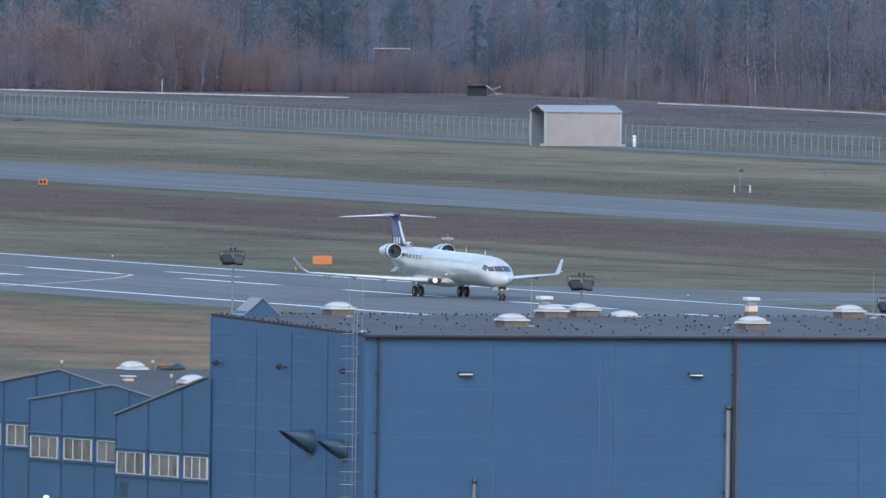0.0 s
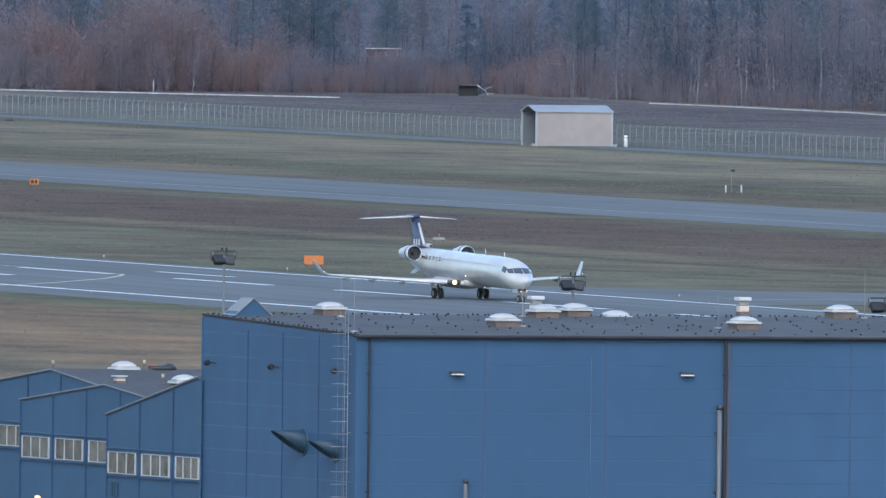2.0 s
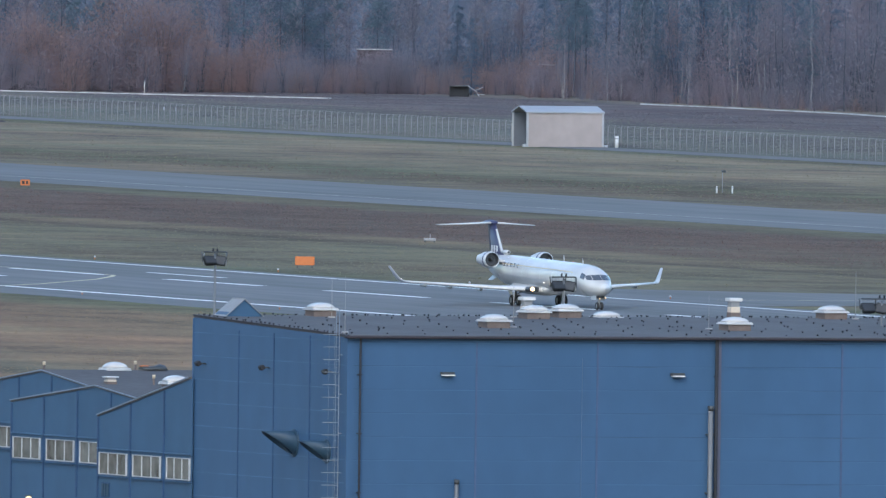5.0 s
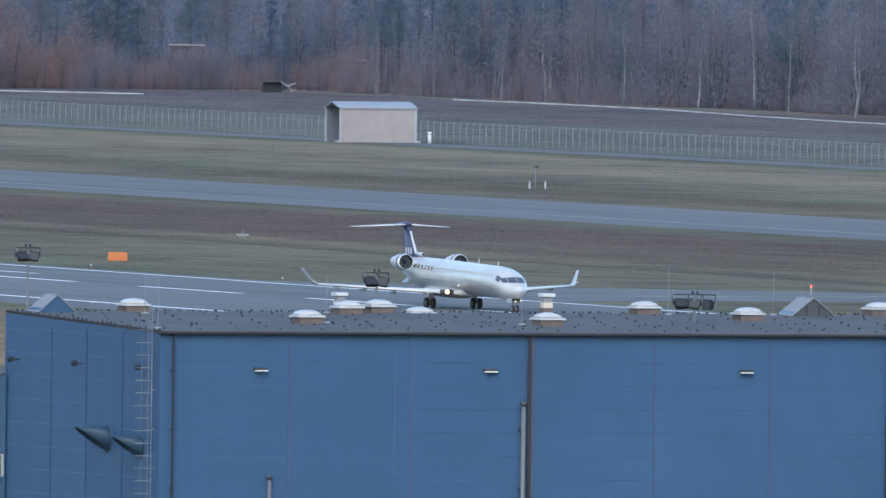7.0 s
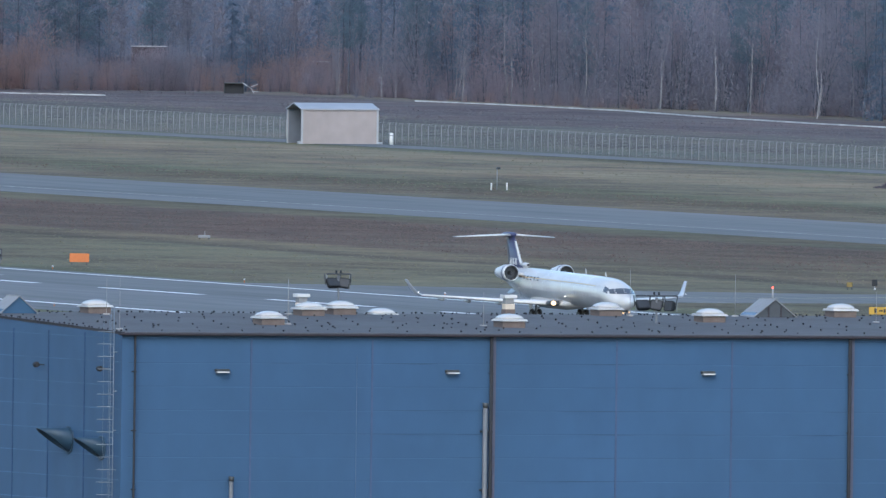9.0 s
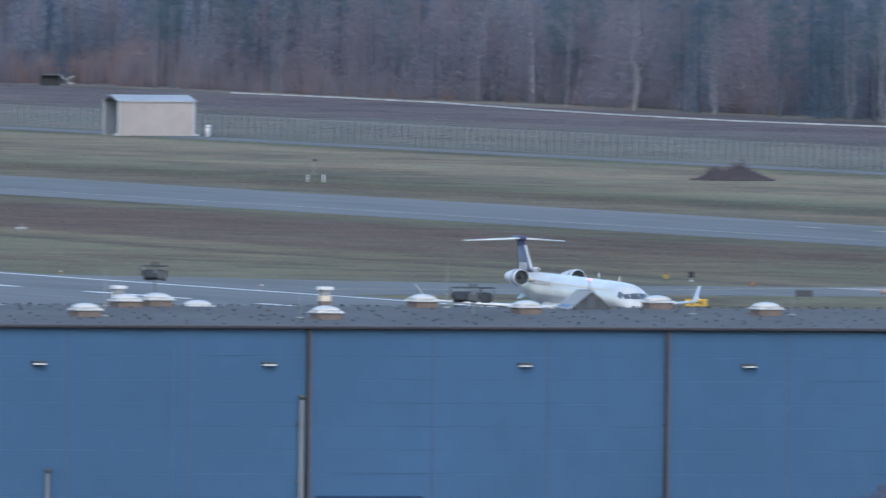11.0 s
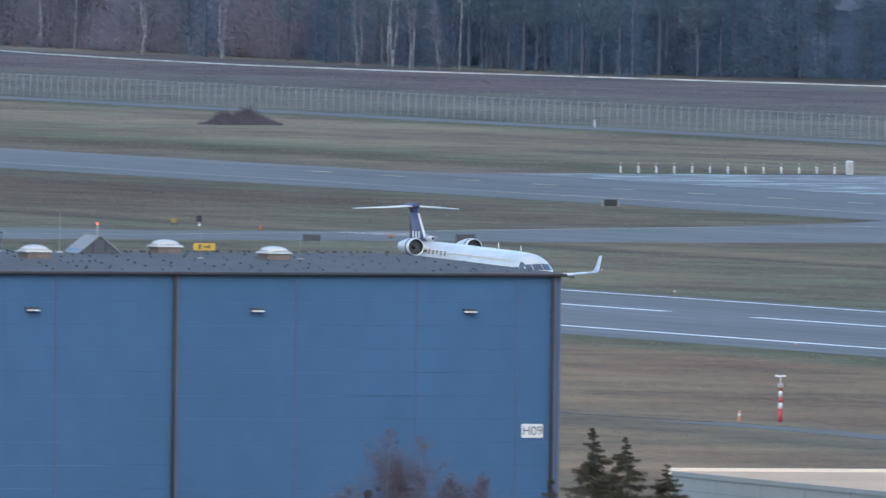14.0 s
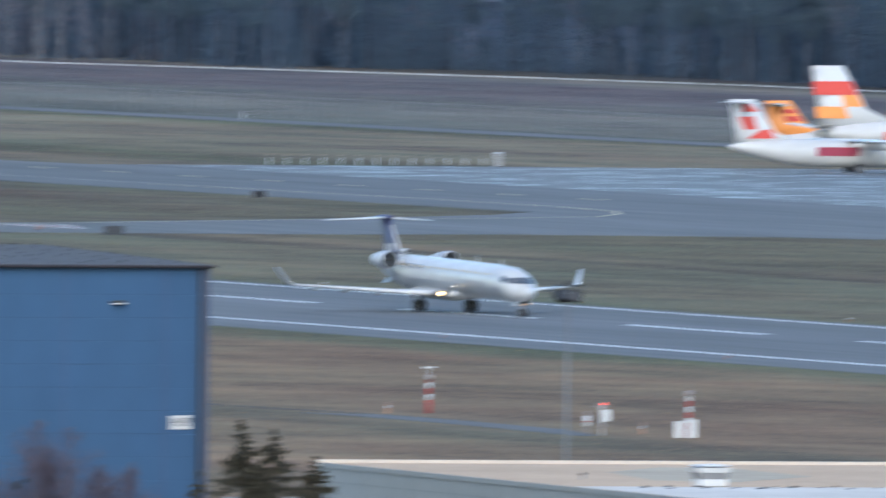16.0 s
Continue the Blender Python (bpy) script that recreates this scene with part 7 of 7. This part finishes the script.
    for u, v, k in ((-1531, 485.6, 0.95), (-1531, 488.0, 0.95), (-1531, 483.2, 0.95), (-1530, 491, 0.8), (-1527, 484, 0.88), (-1526, 486.4, 0.86), (-1527, 488.6, 0.88), (-1524, 485.4, 0.8), (-1525, 487.4, 0.82), (-1523, 483.4, 0.78), (-1531, 486.8, 0.92), (-1531, 484.4, 0.92), (-1528, 486, 0.85), (-1530, 511.6, 0.5), (-1529, 509.5, 0.52), (-1531, 513.5, 0.48)):
        mass("thicket", u, v, k)
    for i in range(56):
        u = -1530 + 6.6 * i + rng.uniform(-3, 3)
        mass("thicket", u, rng.uniform(548, 562), rng.uniform(1.7, 2.4), "twigs" if i % 3 else "needles")
    for i in range(34):
        mass("thicket", -1584 + rng.uniform(-6, 6), 408 + 4.6 * i + rng.uniform(-2, 2), rng.uniform(1.7, 2.4), "twigs" if i % 3 else "needles")
    for i in range(150):
        u = -1168 + 2.6 * i + rng.uniform(-1.5, 1.5)
        mass("sapling", u, (508 if u < -1050 else 536) + rng.uniform(0, 26), rng.uniform(0.7, 1.5), "needles")
    # the west edge: orange-brown thickets in uneven masses, higher towards the road's end
    for row in range(6):
        for i in range(40):
            v = 410 + 2.9 * i + rng.uniform(-1.4, 1.4)
            swell = 0.86 + 0.22 * math.sin(v * 0.085 + 1.1) + 0.12 * math.sin(v * 0.31)
            s = swell * rng.uniform(0.8, 1.12) * (1.4 if v < 462 else 1.1 if v < 484 else 0.85)
            if row == 0:
                if i % 2:
                    plant(rng.choice(("amber", "thicket", "thicket")), rng.randrange(3), -1519 + rng.uniform(-3, 3), v, s * 0.7)
            elif row < 4:
                mass(rng.choice(("amber", "amber", "thicket")) if row > 1 else rng.choice(("thicket", "thicket", "amber")), -1519 - 6 * row + rng.uniform(-3, 3), v, s * (0.8 + 0.12 * row))
            else:
                mass(rng.choices(("birch", "bare", "spruce", "pine"), (0.7, 4, 2.2, 1.6))[0], -1519 - 8 * row + rng.uniform(-4, 4), v, rng.uniform(0.8, 1.15))
    woods = thing("woods", pose(0, 0, 0), "dense leafless wood with dark conifers", "woods", kind="stuff")
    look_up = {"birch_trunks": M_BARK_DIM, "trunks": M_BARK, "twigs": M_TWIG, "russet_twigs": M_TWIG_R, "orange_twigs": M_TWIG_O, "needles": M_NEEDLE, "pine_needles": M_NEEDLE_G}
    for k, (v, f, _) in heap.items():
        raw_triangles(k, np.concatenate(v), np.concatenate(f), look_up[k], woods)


def make_near_trees():
    rng = random.Random(21)
    for i, (u, v, h) in enumerate(((1295.0, -314.4, 14.3), (1295.4, -313.0, 13.95), (1295.0, -311.0, 12.9), (1294.6, -316.1, 12.2), (1296.0, -313.8, 12.4))):
        t = thing("spruce", pose(u, v, 0, 0, 0, 70 * i), "dark green spruce with uneven boughs beside the hangar", "tree", "near spruces")
        a, b = conifer_geometry(60 + i, "spruce", h, 7.4 if i < 3 else 6.0, 44000, 150, 0.3)
        raw("trunk", a, M_BARK, t)
        raw("crown", b, M_NEEDLE_NEAR, t)
    for i, (u, v, h, wide) in enumerate(((1295.0, -323.6, 14.35, 1.0), (1295.3, -322.05, 14.0, 1.05), (1295.0, -319.2, 12.5, 0.95), (1294.6, -325.1, 11.9, 1.0), (1295.6, -320.7, 12.4, 1.0), (1294.4, -322.8, 13.0, 1.0))):
        t = thing("bare_tree", pose(u, v, 0, 0, 0, rng.uniform(0, 360)), "leafless birch with fine purple-brown twigs before the hangar", "tree", "near bare trees")
        a, b = birch_geometry(80 + i, h, wide)
        raw("trunk", a, M_BARK_NEAR, t)
        raw("crown", b, M_TWIG_NEAR, t)
    for v, z, r in ((-324.4, 11.5, 0.2), (-323.95, 11.7, 0.11)):
        n = thing("bird_nest", pose(1294.9, v, z), "dark round nest of twigs in a bare tree", "nest", "nests")
        bm = bmesh.new()
        bmesh.ops.create_icosphere(bm, subdivisions=2, radius=r)
        for q in bm.verts:
            q.co *= rng.uniform(0.8, 1.15)
        part("bowl", bm, M_CAP, n)


def make_ridge():
    """The wooded rise behind the airfield, far beyond the trees that can be told apart."""
    bm = bmesh.new()
    a = radians(163.155)
    rows = []
    for i in range(61):
        s = -450 + 15 * i
        d = 4640 + 20 * math.sin(i * 0.9)
        x, y = EYE[0] + d * math.cos(a) + s * math.sin(a), EYE[1] + d * math.sin(a) - s * math.cos(a)
        rows.append([bm.verts.new((x + 0.6 * z * math.cos(a), y + 0.6 * z * math.sin(a), z)) for z in (-1, 15, 30, 44 + 3 * math.sin(i * 1.7) + 2 * math.sin(i * 0.63))])
    for p, q in zip(rows, rows[1:]):
        for i in range(3):
            bm.faces.new((p[i], q[i], q[i + 1], p[i + 1]))
    tagged(part("backdrop", bm, M_RIDGE), "wooded rise behind the airfield, its haze put into a blue-grey colour", "backdrop", kind="structure")


def make_tufts(name, label, mat, count, u0, u1, v0, v1, low, high, seed, skip=()):
    """Tufts of grass or heather, three blades each, strewn over a strip of the field."""
    r = np.random.default_rng(seed)
    u, v = r.uniform(u0, u1, count), r.uniform(v0, v1, count)
    # clumps: tufts draw together along a slow wave across the strip
    keep = np.ones(count, bool)
    for a, b, c, d in skip:
        keep &= ~((u > a) & (u < b) & (v > c) & (v < d))
    keep &= r.random(count) < 0.55 + 0.45 * np.sin(u * 0.11 + 3 * np.sin(v * 0.21)) * np.sin(v * 0.37 + 2 * np.sin(u * 0.05))
    u, v = u[keep], v[keep]
    n = len(u)
    h = r.uniform(low, high, n) * r.uniform(0.5, 1.0, n)
    verts = np.zeros((n, 3, 3, 3))
    for k in range(3):
        a = r.uniform(0, 2 * np.pi, n)
        ca, sa = np.cos(a) * h, np.sin(a) * h
        ox, oy = r.uniform(-0.7, 0.7, n) * h, r.uniform(-0.7, 0.7, n) * h
        verts[:, k, 0] = np.stack((u + ox - 0.6 * ca, v + oy - 0.6 * sa, np.full(n, -0.02)), 1)
        verts[:, k, 1] = np.stack((u + ox + 0.6 * ca, v + oy + 0.6 * sa, np.full(n, -0.02)), 1)
        verts[:, k, 2] = np.stack((u + ox + r.uniform(-0.9, 0.9, n) * h, v + oy + r.uniform(-0.9, 0.9, n) * h, h * r.uniform(0.7, 1.1, n)), 1)
    ob = raw_triangles(name, verts.reshape(-1, 3), np.arange(n * 9).reshape(-1, 3), mat, None)
    return tagged(ob, label, "grass", kind="stuff")


def make_field_tufts():
    turn = ((20, 130, 20, 166), (-650, 30, 160, 210))
    make_tufts("scrub", "brown scrub and dry stalks beyond the perimeter fence", M_TUFT_SCRUB, 34000, -1515, -420, 428, 488, 0.06, 0.22, 1, ((-1420, -760, 470, 488),))
    make_tufts("fence_grass", "grey-green rough grass beyond the perimeter fence", M_TUFT_FENCE, 30000, -1515, -420, 346, 432, 0.05, 0.2, 12)
    make_tufts("heather", "purple-brown heather clumps between runway and taxiway", M_TUFT_HEATH, 52000, -650, -60, 98, 149, 0.06, 0.17, 2, turn)
    make_tufts("olive_grass", "rank olive grass round the runway turn-off", M_TUFT_GRASS, 24000, -60, 640, 98, 149, 0.05, 0.14, 6, turn)
    make_tufts("olive_grass", "short olive grass beside the runway", M_TUFT_GRASS, 46000, -420, 760, 29, 97, 0.04, 0.13, 3, turn)
    make_tufts("olive_grass", "pale mown grass before the perimeter road", M_TUFT_GRASS, 40000, -1260, -268, 208, 326, 0.05, 0.15, 4)
    make_tufts("rank_grass", "darker rank grass along the taxiway's far edge", M_TUFT_HEATH, 9000, -900, -290, 224, 238, 0.05, 0.16, 9)
    make_tufts("dry_grass", "tan dry grass between runway and hangar", M_TUFT_TAN, 76000, 150, 1020, -200, -33, 0.04, 0.12, 5, ((715, 775, -113, -106),))


make_woods()
make_field_tufts()
make_ridge()
make_near_trees()
make_far_edge()


# ---- what moves ----
ROLL = ((0, 98.9), (1.5, 104.6), (3.0, 114.0), (5.5, 138.8), (6, 145.5), (7, 162.0), (8, 180.8), (10.5, 240.4), (11, 254.7), (12.5, 300.7), (13.5, 334.9),
        (14.5, 371.1), (15, 389.9), (15.5, 409.4), (16, 429.6))


def motions():
    walk(JET, [(t, pose(x, 0, 0.305, 0, 0, max(0.0, 0.6 - 0.08 * t))) for t, x in ROLL])


motions()
